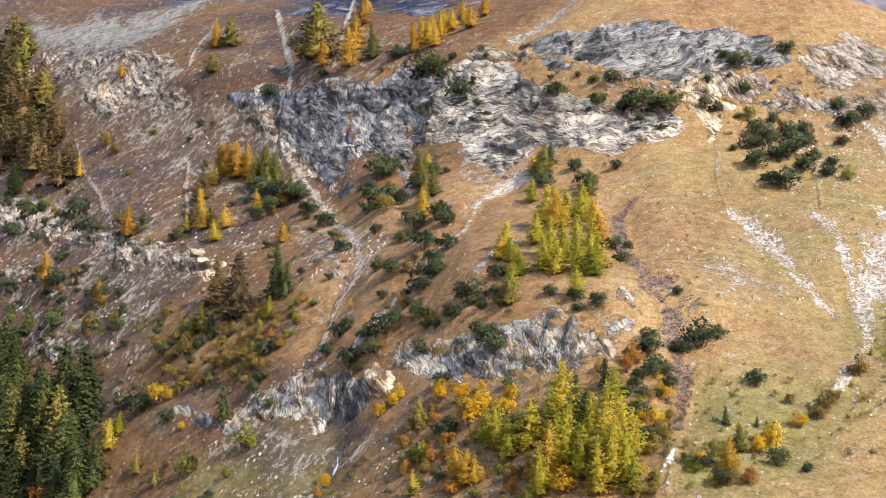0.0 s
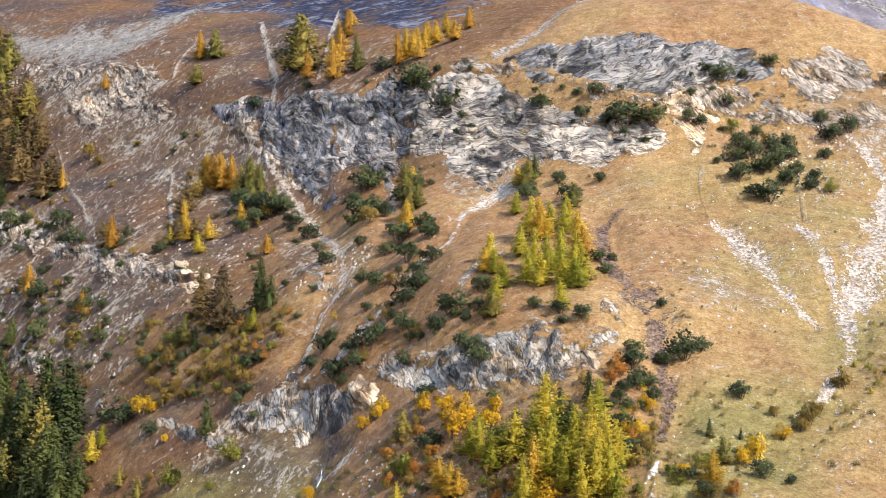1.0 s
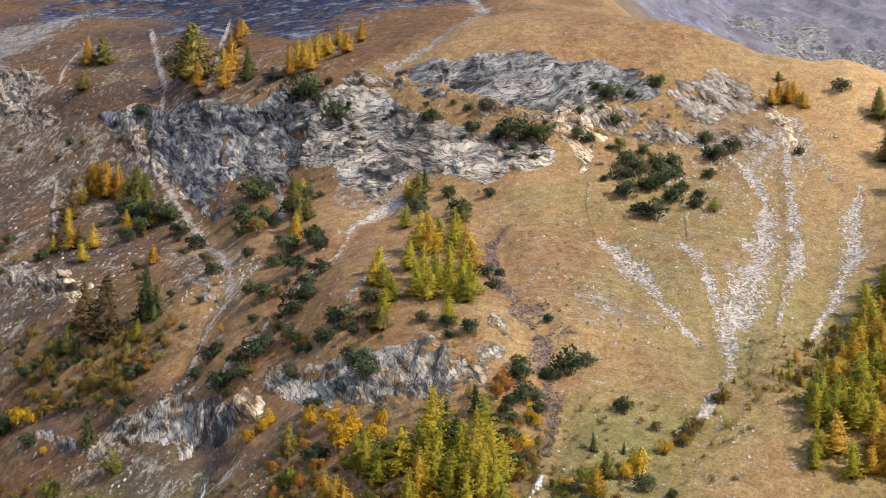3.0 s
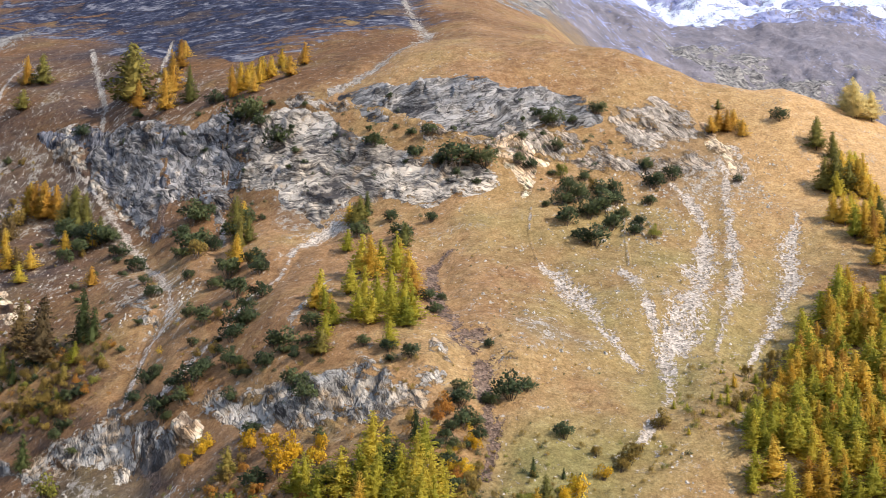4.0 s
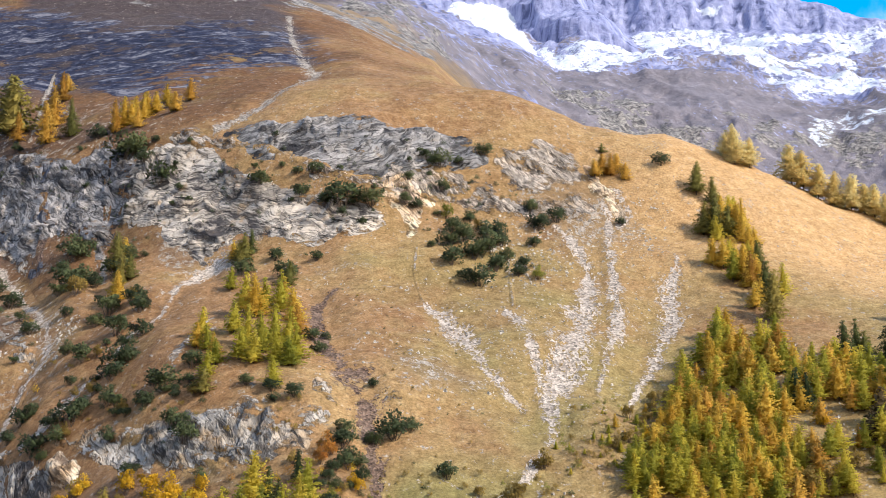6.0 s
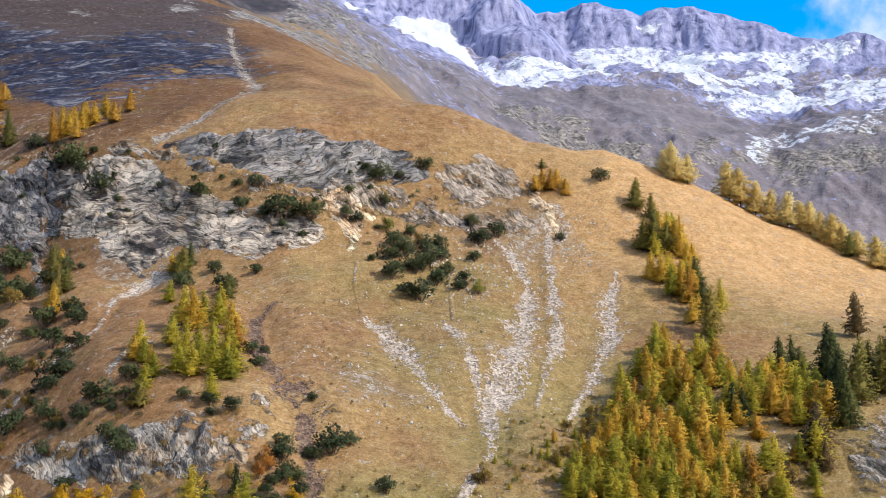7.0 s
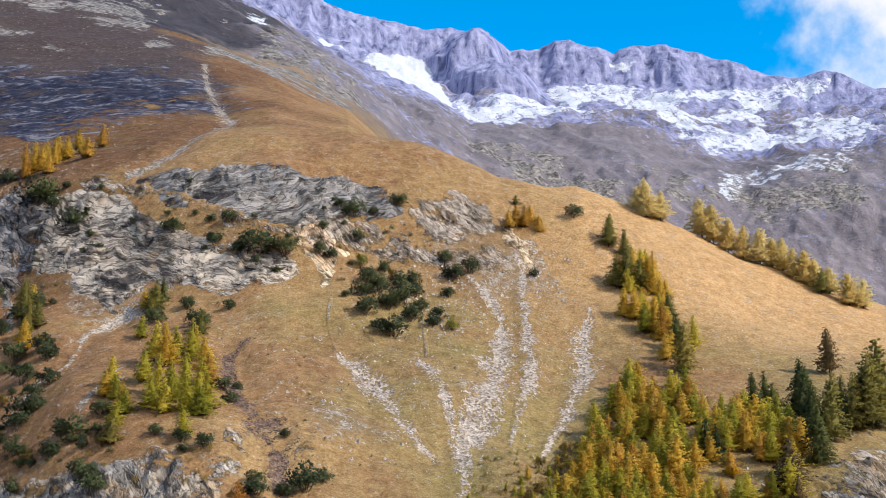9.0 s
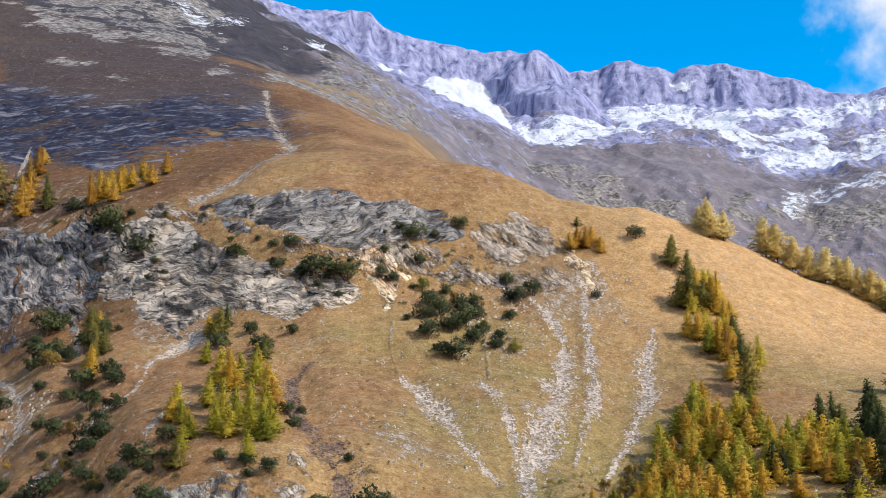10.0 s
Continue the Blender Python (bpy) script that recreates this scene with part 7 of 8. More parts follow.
plant("green bush", [(-40.9, 372.3, 2), (-45.1, 369.8, 1.5), (-48.9, 374.8, 1.6), (-62.2, 374.4, 1.8), (-47.4, 369.5, 0.8), (-64.7, 376.5, 2.4), (-75, 404.6, 2), (-67.2, 380.1, 1.4), (-45.6, 375.7, 1.1), (-69.1, 396.5, 2.3), (-68.4, 371.3, 2.4), (-105.9, 416.8, 2.8), (-69.7, 383.7, 0.8), (-73.4, 384.6, 1.9), (-102.4, 409.4, 2), (-6.7, 366.9, 2.1), (-1.6, 358, 2.1), (-0.4, 350, 2.1), (-1.1, 352.5, 1.8), (2.4, 359.5, 1.6), (0.4, 347.5, 2.2), (-6, 358.5, 1.9), (-0.6, 366, 2.2), (-8, 370.9, 1.6), (0.2, 338.5, 1.2), (1.1, 366.5, 2.2), (-11.1, 346.8, 1.6), (-0, 341, 1.1), (-2, 361, 1.8), (2.9, 370.5, 2.2)])
plant("green bush", [(-221.2, 558.8, 3.6), (-282.9, 591.3, 3.3), (-244.1, 574.3, 3.5), (-220, 538.3, 2.3), (-239.9, 576.6, 4.2), (-248.7, 590.3, 2.4), (-314.3, 631.6, 4.4), (-287.3, 592.5, 3.6), (-250.2, 582, 4.2), (-267.1, 592.6, 3.7), (-273.7, 609.9, 3.2), (-292.1, 605.7, 2.3), (-206.7, 528, 2.1), (-222, 563.3, 3.5), (-239.7, 581.5, 2.9), (79.4, 411.9, 1.7), (74.2, 415.4, 1.3), (90.1, 421, 1.3), (69.4, 384.3, 1.5), (98.1, 446.3, 1.3), (73.2, 394.3, 1.3), (87.8, 425, 1), (84.7, 419, 1.8), (70.9, 394.7, 1.5), (79.7, 397.6, 0.9), (82.3, 415.4, 1.3), (64.1, 383.2, 0.9), (74.2, 397.1, 0.9), (74.8, 390.4, 1.3), (79.7, 433.2, 1.6)])
plant("green bush", [(70.9, 385, 1.8), (87, 411.9, 1.6), (81.2, 398.8, 0.9), (76.4, 396.7, 1.1), (76.1, 426.3, 1.8), (69.7, 407.6, 1.7), (91.3, 431.9, 1), (82.8, 405.1, 1.6), (91.6, 434.4, 1.5), (74.3, 419, 1.3), (92.1, 441, 1.5), (82.3, 408.8, 1.5), (74.9, 386.3, 1.7), (80.3, 427, 1.5), (71.2, 388.5, 1.4), (73.4, 424.7, 1.8), (77.1, 388.4, 1), (92.3, 423.6, 0.9), (68.8, 395, 1.4), (-200.6, 550.6, 2), (-216.4, 567.6, 3.1), (-183.5, 507.9, 2), (-154.6, 498.6, 2.7), (-180.8, 516.3, 1.7), (-165.2, 515.2, 2.6), (-187.2, 569, 3.1), (-178.4, 510.7, 1.1), (-142.9, 506.2, 2), (-141.6, 511.8, 1.9), (-180.4, 510.6, 1.4)])
plant("green bush", [(-175.9, 518.5, 1.3), (-216.1, 577.9, 1.6), (-168.8, 549.7, 1.4), (-163.6, 495.7, 2.9), (-150.6, 507.6, 2.7), (-196.9, 529.6, 1.4), (-183, 540.9, 2), (-202.8, 554, 3), (-179.1, 542.7, 3.2), (-157.5, 505, 2.4), (-208.6, 571.6, 1.6), (-167.2, 496.6, 2.7), (-220.2, 573.7, 1.4), (-159.7, 506.4, 2.7), (-218.9, 591.8, 1.9), (-169.3, 531.7, 1.7), (-196.6, 539.3, 2.3), (-159.5, 525.8, 2.7), (-163.5, 533.5, 2.6), (-160.1, 521.5, 2.7), (-189.3, 536.6, 1.6)])
plant("ochre bush", [(-314.4, 740.5, 10.7), (-304, 729.7, 7.2), (-223.8, 652.2, 13.7), (-266, 648, 9.8), (-111.5, 545.2, 8.7), (-84.6, 515.6, 6.5), (-90.4, 482.1, 4.8), (-86.9, 458.3, 5.4), (-73.8, 437.8, 4.4), (-254, 585.8, 7.8), (-157.5, 504, 6.5), (-186.4, 522.8, 9.1), (-163.4, 502.1, 7.3), (-157.1, 496.2, 7.2), (-164.9, 500, 6.5), (-147.4, 485.6, 7.1), (-194.4, 525.7, 6), (-135.5, 495.8, 5.9), (-173.8, 500.7, 6.5), (-182.1, 505.2, 6.6), (-151, 484, 5), (-93, 445.4, 5.2), (47, 544, 5.5), (-1.5, 356, 4.4), (0.8, 363.5, 3.6), (43, 373.5, 5.5), (40.5, 370.3, 6.1), (37.9, 367, 4.5), (-0.1, 352.5, 4.3), (51.5, 386.6, 6.4)])
plant("ochre bush", [(32.2, 372.6, 3.7), (112.7, 574.5, 4.4), (68.3, 391.1, 2.5), (95, 435.3, 3.1), (68.4, 382.9, 2.5), (84.3, 414, 3.3), (84.1, 409, 2.8), (86.3, 412.6, 4.5), (89.8, 422.6, 4.5), (96.6, 429.8, 4.4), (73.7, 393.7, 3.8), (85.7, 400.9, 4.6), (92.5, 432.7, 5.2), (77.5, 398, 4.3), (90.5, 419.4, 3.2), (81.4, 417.6, 5.2), (133.6, 371.7, 6.3), (124.7, 376.4, 5.3), (125.2, 368.8, 6.3), (123.9, 372.9, 6.8), (120.5, 367.2, 7.6), (-49.2, 360.7, 2.3), (-40.2, 347.2, 3.1), (-37.2, 343.5, 2.4), (-39.9, 355.8, 4.1), (-37.6, 354, 4.7), (-59, 363.2, 2.2), (-42.6, 363, 4.6)])
plant("ochre bush", [(-53.8, 364.5, 3.5), (-74.4, 397.6, 3.4), (-65.3, 375.4, 4.8), (-61.8, 382, 4.9), (-51.3, 375, 3.9), (-45, 371.3, 2.5), (-70.4, 393.7, 5.3), (-174.4, 510.5, 3.9), (-148.9, 486.7, 3.9), (-143.8, 483.6, 4.5), (-189.8, 517.3, 5.6), (-171.2, 509, 3.2), (-155.3, 496.8, 5), (-206.1, 553.9, 5.6), (-205.9, 541.2, 5.9), (-150.7, 500.8, 3.9), (-152.8, 491.8, 4.5), (-145.7, 487.2, 3.6), (-213.2, 556, 3.3), (-179.7, 509.2, 3.7), (-204.3, 537.5, 3.1), (-179.9, 528.7, 2.1), (-207.1, 553, 3.4), (-183.3, 509, 5.7), (-199.9, 532.2, 2.6), (-169.8, 518.4, 4.5), (-146.5, 507.3, 4.8), (-159.5, 491.3, 3.1), (-145.7, 481.4, 3), (-166.7, 514.7, 3.6)])
plant("ochre bush", [(-140.5, 506.4, 3.1), (-179.4, 509.9, 5.7), (-156.4, 498.5, 3.8), (-189, 519.2, 2.5), (-193.4, 535.7, 3.1), (-154.9, 499, 4.3), (-140.8, 482.9, 3.1), (-149.9, 485.9, 2.5), (-152, 510.3, 5.2), (-164, 494.5, 2.2), (-168.3, 503.6, 5), (-186.6, 535.9, 3.6), (-169.4, 500.1, 4.1), (-161.1, 518.5, 3.4), (-181, 525.7, 3.4), (-178.8, 525.4, 4), (-142.5, 506.3, 3.1), (-138.9, 501.1, 4.1), (-194.8, 533.6, 5.8), (-157.3, 511.4, 4.6), (-153.8, 504, 5.5), (-160.6, 497.7, 4.8), (-151.9, 512.5, 4.2), (-169.3, 512.3, 4.2), (-179.9, 513.4, 2.5), (-164.9, 516.3, 3.5), (-194.3, 522, 5.6), (-3.9, 369.5, 3.3), (-8.5, 373.4, 3), (-3.6, 336, 2.5)])
plant("ochre bush", [(0.8, 357, 2.6), (-1.9, 353, 2.2), (-0.9, 359.5, 3.3), (-7.5, 333.4, 3.9), (0.6, 360.5, 3.3), (-0, 346.5, 3), (-8.9, 339.9, 3.1), (-9.8, 361.9, 4), (-4.3, 337.5, 3), (-7.1, 355.9, 3.6), (-3.2, 350, 4.3), (1, 367.5, 2.3), (-3.6, 346.5, 4.2), (-7.8, 357.4, 3), (-3.5, 333, 4), (10.4, 375.4, 1.4), (16.9, 373.6, 1.4), (45.9, 366.1, 2.2), (29.1, 383.4, 1.6), (16.7, 377.1, 2.2), (48.8, 380.9, 2.5), (14.9, 361.2, 2.6), (5.9, 378, 1.7), (47.7, 371.4, 1.3), (11.8, 351.8, 2.5), (17.1, 354.1, 2), (18.8, 374.5, 1.7), (39.6, 367.4, 2.6), (12.6, 377.3, 2.6), (16.8, 351.6, 2.5)])
plant("ochre bush", [(10.5, 348.8, 1.6), (39.8, 371.4, 2.6), (43.1, 361.9, 2.1), (6, 347.4, 2.2), (33.1, 381.1, 2.3), (19.8, 380.5, 1.1), (51.6, 369.4, 1.8), (36.6, 372.7, 1.8), (11.2, 368.3, 1.4), (3.7, 365.5, 2.5), (15, 339.2, 1.2), (19.9, 358.4, 1.8), (31.5, 362.6, 2.1), (17.3, 345.6, 1.1), (49.2, 374.3, 2.2), (45.8, 367.2, 1.8), (4, 353, 0.9), (4.4, 335, 1.1), (24.3, 383.7, 1.2), (50.9, 374.6, 2.4), (52.8, 375.8, 2.7), (30.3, 359.2, 1.3), (28.1, 374.4, 2.8), (18.6, 369, 2.5), (13.8, 357.7, 2.4), (11, 345.3, 2.2), (4.6, 372, 2.2), (22.3, 353.8, 1.6), (16.1, 347.6, 1.1), (13.6, 338.2, 1.9)])
plant("ochre bush", [(21.2, 348.9, 2.1), (20.2, 361.4, 1), (46.6, 369.6, 1.1), (12.6, 340.3, 2.8), (14, 336.2, 4), (9.4, 348.9, 3.3), (15, 337.2, 3.8), (5, 349.5, 3.2), (18.6, 349.5, 3), (-282.2, 629.1, 6.2), (-281.8, 622.7, 4.5), (-296.4, 630.9, 6.7), (-252.9, 580.8, 4.9), (-336.7, 713.6, 6.4), (-251.7, 592.8, 5.4), (-304.8, 629.1, 2.8), (-281.3, 603.7, 2.5), (-324, 696.3, 5.2), (-237.7, 576.4, 4.3), (-246.5, 598.2, 3.5), (-319.9, 653.9, 3.9), (-264.9, 640.4, 5.3), (-386.3, 744.2, 4.8), (-286.3, 612.9, 3.9), (4.4, 397.5, 1.1), (33.3, 506.4, 1.6), (25.6, 462.8, 1.4), (30, 415.9, 1.3), (9, 409.9, 1.2), (6.6, 392.4, 0.9)])
plant("ochre bush", [(45.2, 495.4, 1.1), (59.4, 444.1, 0.7), (71.2, 477.2, 1.3), (34, 463.3, 1.5), (42.4, 509.7, 0.8), (-1.2, 489.5, 1.6), (9.8, 451.9, 1.3), (10.1, 424.4, 1.4), (25.8, 423.2, 1), (19.5, 403, 1.1), (31.3, 487, 1.4), (75.9, 485.6, 0.8), (21.4, 387.4, 1.2), (14.1, 439.8, 1.1), (98.3, 486.7, 1), (41.7, 503.8, 1.6), (31.9, 396.7, 1.2), (-156, 446, 2.9), (-204.9, 491.5, 3.7), (-182.9, 466.4, 2.8), (-188.5, 482, 3.6), (-174.9, 471.1, 3.6), (-202.1, 484.6, 2.6), (-186.6, 481.6, 2), (-125.1, 426, 2.5), (-181.6, 475.5, 3.1), (78.1, 407.6, 1.2), (81, 422.8, 1.6), (74.7, 393, 1.6), (70.9, 390.6, 2)])
plant("ochre bush", [(73.9, 395.7, 3), (61, 388.7, 2.8), (75.9, 411.6, 1.3), (64.3, 388.7, 3.1), (65.4, 394.6, 2.8), (69, 387.9, 3.2), (60.9, 385.7, 2.8), (61.8, 401.8, 3.2), (77.5, 389.9, 1.3), (91.2, 426.9, 1.6), (75.4, 405, 1.6), (88.7, 428.9, 2), (64.3, 400.4, 1.4), (79.4, 405.8, 1.9), (83.9, 423.8, 1.5), (89.5, 412.4, 3.1), (77.2, 387.4, 3.2), (75, 400.5, 2.5), (92.8, 416.8, 3.1), (72.5, 404.5, 1.7), (87.8, 400, 2.1), (64.6, 416, 3.3), (80.8, 392.8, 2.3), (77.6, 386.3, 1.9), (-232.5, 551.5, 3.7), (-231, 547.8, 1.8), (-252.9, 591.2, 3.4), (-218.5, 535.1, 2.9), (-241.8, 567.1, 1.9), (-254.8, 590.9, 3)])
plant("ochre bush", [(-250, 584.2, 2.8), (-208.7, 537.9, 2.4), (-269.6, 617.2, 2.7), (-227.9, 558.3, 3.1), (-260.7, 599.2, 2.3), (-72.6, 436, 3), (-85.4, 443.9, 2.1), (-93, 471.9, 2.9), (-93.9, 481.9, 2.2), (-94.7, 467, 3.8), (-71.6, 444.3, 2.5), (-108, 494.3, 3.2), (-78.8, 441, 2.4), (-99.4, 452.2, 1.9), (-100.7, 471.9, 1.9), (-99.8, 484.3, 3), (-103.5, 406, 2.1), (-77.5, 387.8, 1.5), (-87.9, 382.5, 2.5), (-65.6, 378.4, 2.5), (-58.5, 381, 2.2), (-76.5, 399.2, 2.4), (-30.7, 343.6, 1), (-46, 365.6, 1), (-61.4, 365.4, 1.4), (-33.3, 357.5, 2.1), (-74.5, 391, 0.9), (-40.7, 367.8, 1.2), (-77.7, 386.3, 0.8), (-53.4, 365.6, 1.9)])
plant("ochre bush", [(-35.8, 358.2, 2.2), (-35.8, 352.2, 1.1), (-64.5, 385.1, 1), (-106.4, 418.2, 1.7), (-106, 422.9, 2.5), (-61, 362.9, 1.3), (-75, 400, 1.5), (-35.9, 347.2, 2), (-96.3, 407.3, 1.4), (-56.8, 359, 2.1), (-32.7, 359.5, 2.2), (-44.8, 361.7, 1.2), (-38.6, 349.4, 1.8), (-88, 384.6, 1), (-61.5, 360.8, 1.8), (-69.3, 387.9, 1.5), (-95.5, 412.6, 1.3), (-83.4, 391.7, 1.1), (-90.3, 402.5, 1.5), (-53.9, 378.7, 1.9), (-62.8, 374.3, 1.8), (-37.2, 364.6, 2.2), (-60.4, 364.5, 2.3), (-54.2, 371.6, 1.2), (-38.2, 366.5, 1.3), (-41, 357.2, 1.6), (-68.3, 380.4, 2.1), (-76, 393.2, 2.6), (-99.6, 407, 2.3), (-57.4, 362.5, 1.7)])
plant("ochre bush", [(-98, 394.5, 2.4), (-51.1, 358.9, 1.9), (-73.9, 398.2, 2.3), (-40.4, 361.3, 1.7), (-93.4, 406.4, 2.1), (-35.8, 363.2, 1.8), (-45.8, 360.1, 1.2), (-97.3, 416.3, 2.6), (-47.3, 359.9, 2), (-72.9, 372.4, 1), (-82.8, 387.2, 1.9), (-91.4, 392.5, 2.3), (-66.9, 385.2, 1.5), (-43.3, 362.9, 0.9), (-54.1, 376.6, 2.1), (-101.8, 396.7, 2), (-87.1, 402.2, 1.5), (-64, 391.3, 2.1), (-47.5, 357.9, 1.1), (-10.2, 361.9, 1.6), (-3.1, 359.5, 1.8), (-4, 357.5, 2.3), (-6.1, 350.4, 1.4), (-7.8, 365.4, 1.8), (-3, 336.5, 2), (0.5, 341.5, 1.2), (-9.4, 353.4, 2), (-5.9, 362, 1.1), (-4.2, 368.5, 1.9), (-5.5, 353, 1.8)])
plant("ochre bush", [(-8.8, 358.9, 1.1), (-1.9, 335.5, 1.8), (-0.6, 356.5, 1.8), (-7.7, 356.9, 1.2), (-6.4, 365.4, 1.3), (-170.7, 496.5, 1.4), (-188.5, 512.4, 2.2), (-177.5, 505.7, 1.2), (-165.2, 524.1, 2), (-138.5, 476.3, 1.2), (-201.5, 538, 2.1), (-139.5, 491.6, 1.4), (-169.2, 511.2, 1.8), (-140.3, 490.8, 2.4), (-142.4, 487.6, 1.2), (-143.6, 490.4, 1.6), (-169.1, 504.4, 1.9), (-159.6, 496, 1.1), (-195.8, 521.4, 1.2), (-160.5, 505.1, 1.3), (-164.7, 499, 2.5), (-163.2, 523.1, 1.3), (-142.1, 482, 1.2), (-168.4, 498.8, 2), (-158.7, 503.1, 1.3), (-197.1, 525.8, 2), (-164.8, 496.9, 2.5), (-167.4, 506, 2.2), (-182.3, 513.6, 2.2), (-150.8, 489.3, 2.2)])
plant("ochre bush", [(-186.2, 510.1, 1.3), (-201.1, 533.9, 1.9), (-168.4, 514.7, 1.8), (-143.3, 485.8, 2.1), (-184.4, 524.5, 2.5), (-145, 502, 1.3), (-175.6, 504.8, 1.6), (-191.3, 514.6, 2), (-149, 490.9, 1.5), (-152.4, 499.2, 2.5), (-148.4, 498.9, 1.9), (-161.8, 497.9, 1.6), (-152.2, 496.7, 2.5), (-152.5, 500.3, 1.6), (-183, 532.4, 1.5), (-183.2, 505.3, 1.5), (-188.6, 539, 1.4), (-195.1, 528.1, 1.7), (-161.1, 495.5, 2.4), (-195, 540.9, 2.2), (-155.6, 496.2, 2.4), (-141, 493.8, 2), (-148.3, 497.4, 2.3), (-138.9, 495.9, 1.1), (-214.2, 559.4, 2.2), (-139.3, 479.2, 1.7), (-183.5, 534.9, 2.5), (-157, 509.3, 1.8), (-134.3, 477.5, 1), (-142.5, 499, 2.4)])
plant("ochre bush", [(-188.7, 518.2, 2.6), (-164.1, 499.8, 1.5), (-195, 545.7, 2.3), (-182.4, 514.6, 1.4), (-186.9, 508.8, 1.3), (-180.3, 507.4, 2), (-156, 492.9, 1.8), (-146.8, 503, 1.9), (-256, 570.2, 2.7), (-299.5, 628.8, 2.7), (-329.1, 651.6, 3.2), (-211.4, 536.9, 3.4), (-299.2, 611.2, 4.2), (-285.7, 596.6, 2.4), (-256.8, 585.1, 3.9), (-271.1, 591.8, 2.9), (-235.3, 556.3, 2.6), (-278.3, 585.2, 2), (-237.8, 572.6, 3.1), (-281.6, 600.8, 3.9), (-263, 595.5, 4.5), (-270.7, 578.8, 3.5), (-239.2, 558.4, 4), (-309.2, 619.6, 4.2), (-213.7, 536.5, 2.4), (-279.5, 595.2, 2.9), (-228.8, 562.8, 1.5), (-303, 617.1, 2), (-247.9, 566.6, 2.3), (-306.4, 626.6, 3.3)])
plant("ochre bush", [(-284.2, 620, 4.9), (80.3, 431.1, 1.4), (68.8, 403.7, 1.1), (67.3, 396.8, 1.5), (90.5, 414.7, 1.6), (66.1, 383.3, 1.4), (74.2, 386.4, 1.3), (62.1, 384, 1.3), (70.5, 385.6, 1.4), (81.2, 407.5, 1.5), (93.2, 436.2, 2.1), (86, 405.5, 1.5), (66.2, 389.9, 1), (71.2, 414.9, 1.3), (77.3, 392.5, 1.8), (71.4, 408.3, 1.7), (93.9, 443.7, 1.7), (65.9, 387.9, 1.9), (83.4, 412.7, 1.9), (73.4, 393.2, 1.5), (93.8, 417.6, 1.2), (95.8, 442.7, 2.2), (100.2, 440.2, 1.7), (69.1, 385.9, 1.3), (71.8, 392.5, 0.8), (92.3, 411.8, 1.7), (89.5, 412.4, 1.5), (10.6, 428.4, 0.7), (8.4, 430.4, 0.7), (15.8, 415.7, 0.8)])
plant("ochre bush", [(9, 486.9, 0.9), (8.7, 496.9, 1.4), (1.2, 453, 1), (-6.5, 404.9, 1.1), (-8, 483.4, 1.1), (-9.4, 475.9, 0.6), (0.8, 388, 0.5), (-53.6, 421.1, 3.1), (-37.9, 401.7, 2.6), (-23, 400.3, 2.4), (-10.8, 388.4, 1.7), (-21, 405.5, 2.1), (-23.4, 392.8, 2.4), (-57.9, 422.6, 2), (-47.9, 411.7, 2.8), (-18.5, 394.1, 2.9), (-49.2, 408.5, 1.4), (-20.4, 397.5, 2.3), (-17.7, 403.6, 2.8), (-12.6, 397.8, 1.9), (-139.6, 481.7, 1.4), (-188.1, 530.1, 2.1), (-178.7, 545.5, 1.7), (-172, 522.9, 2.7), (-140.7, 481.9, 1.8), (-143.8, 499.7, 2.7), (-172.2, 550.2, 1.5), (-143.7, 483.1, 2), (-174.6, 538.4, 3.1), (-169.8, 499.4, 2.7)])
plant("ochre bush", [(-154.3, 515.9, 2.7), (-198.7, 540.1, 1.6), (-138.9, 490.7, 1.5), (-144.2, 489.7, 1.6), (-171.8, 510.3, 1.9), (-178.4, 556.1, 1.5), (-179.3, 554.2, 2), (-180.1, 507.5, 2.3), (-187.4, 543.1, 1.5), (-147.2, 483.1, 2.4), (-159.1, 531.2, 3.1), (-191.9, 529.8, 2.7), (-207.1, 575.9, 1.5), (-171.8, 500.3, 1.1), (-173.9, 520.7, 1.5), (-155.1, 488.5, 2.7), (-141.1, 489.6, 2.7), (-166.9, 520.9, 2.7), (-145.2, 497.7, 2.7), (-191.9, 530.9, 1.7), (-148.8, 499.8, 1.6), (-137.6, 482.2, 1.7), (-133.8, 484.4, 1.7), (-161.1, 515.9, 2), (-216.7, 582, 2.7), (-207, 565.3, 2.4), (-199.6, 569.5, 3.4), (-163.6, 529.3, 2.9), (-206.7, 559, 3.3), (-176.1, 513.1, 2.5)])
plant("ochre bush", [(-159.5, 500.7, 2.1), (-142.3, 480.4, 2.2), (-211.5, 585.5, 2.9), (-212.7, 574.9, 2.5), (-185.3, 532.2, 1.8), (-202.3, 543, 1.4), (-164.3, 499.7, 2.7), (-175.3, 547.1, 2.9), (-181.7, 510.1, 2.8), (-190.2, 554.8, 1.6), (-181.6, 516, 2.6), (-155.1, 526.1, 1.3), (-182.7, 565.7, 1.3), (-176.2, 534.7, 2.6), (-193.1, 557, 3), (-178.9, 538, 1.9), (-181.5, 534, 2.4), (-121.7, 523, 1.7), (-136.4, 554.5, 1.8), (-129.4, 539.7, 2.5), (-181, 612.8, 2.5), (-190.3, 613.1, 3), (-174.2, 601.8, 4.3), (-132, 503.5, 1.3), (-126.7, 538.8, 3.5), (-187.8, 627.5, 2), (-159.8, 595.9, 2), (-285, 705.6, 1.6), (-224, 628.8, 2.6), (-259.8, 643.5, 2.9)])
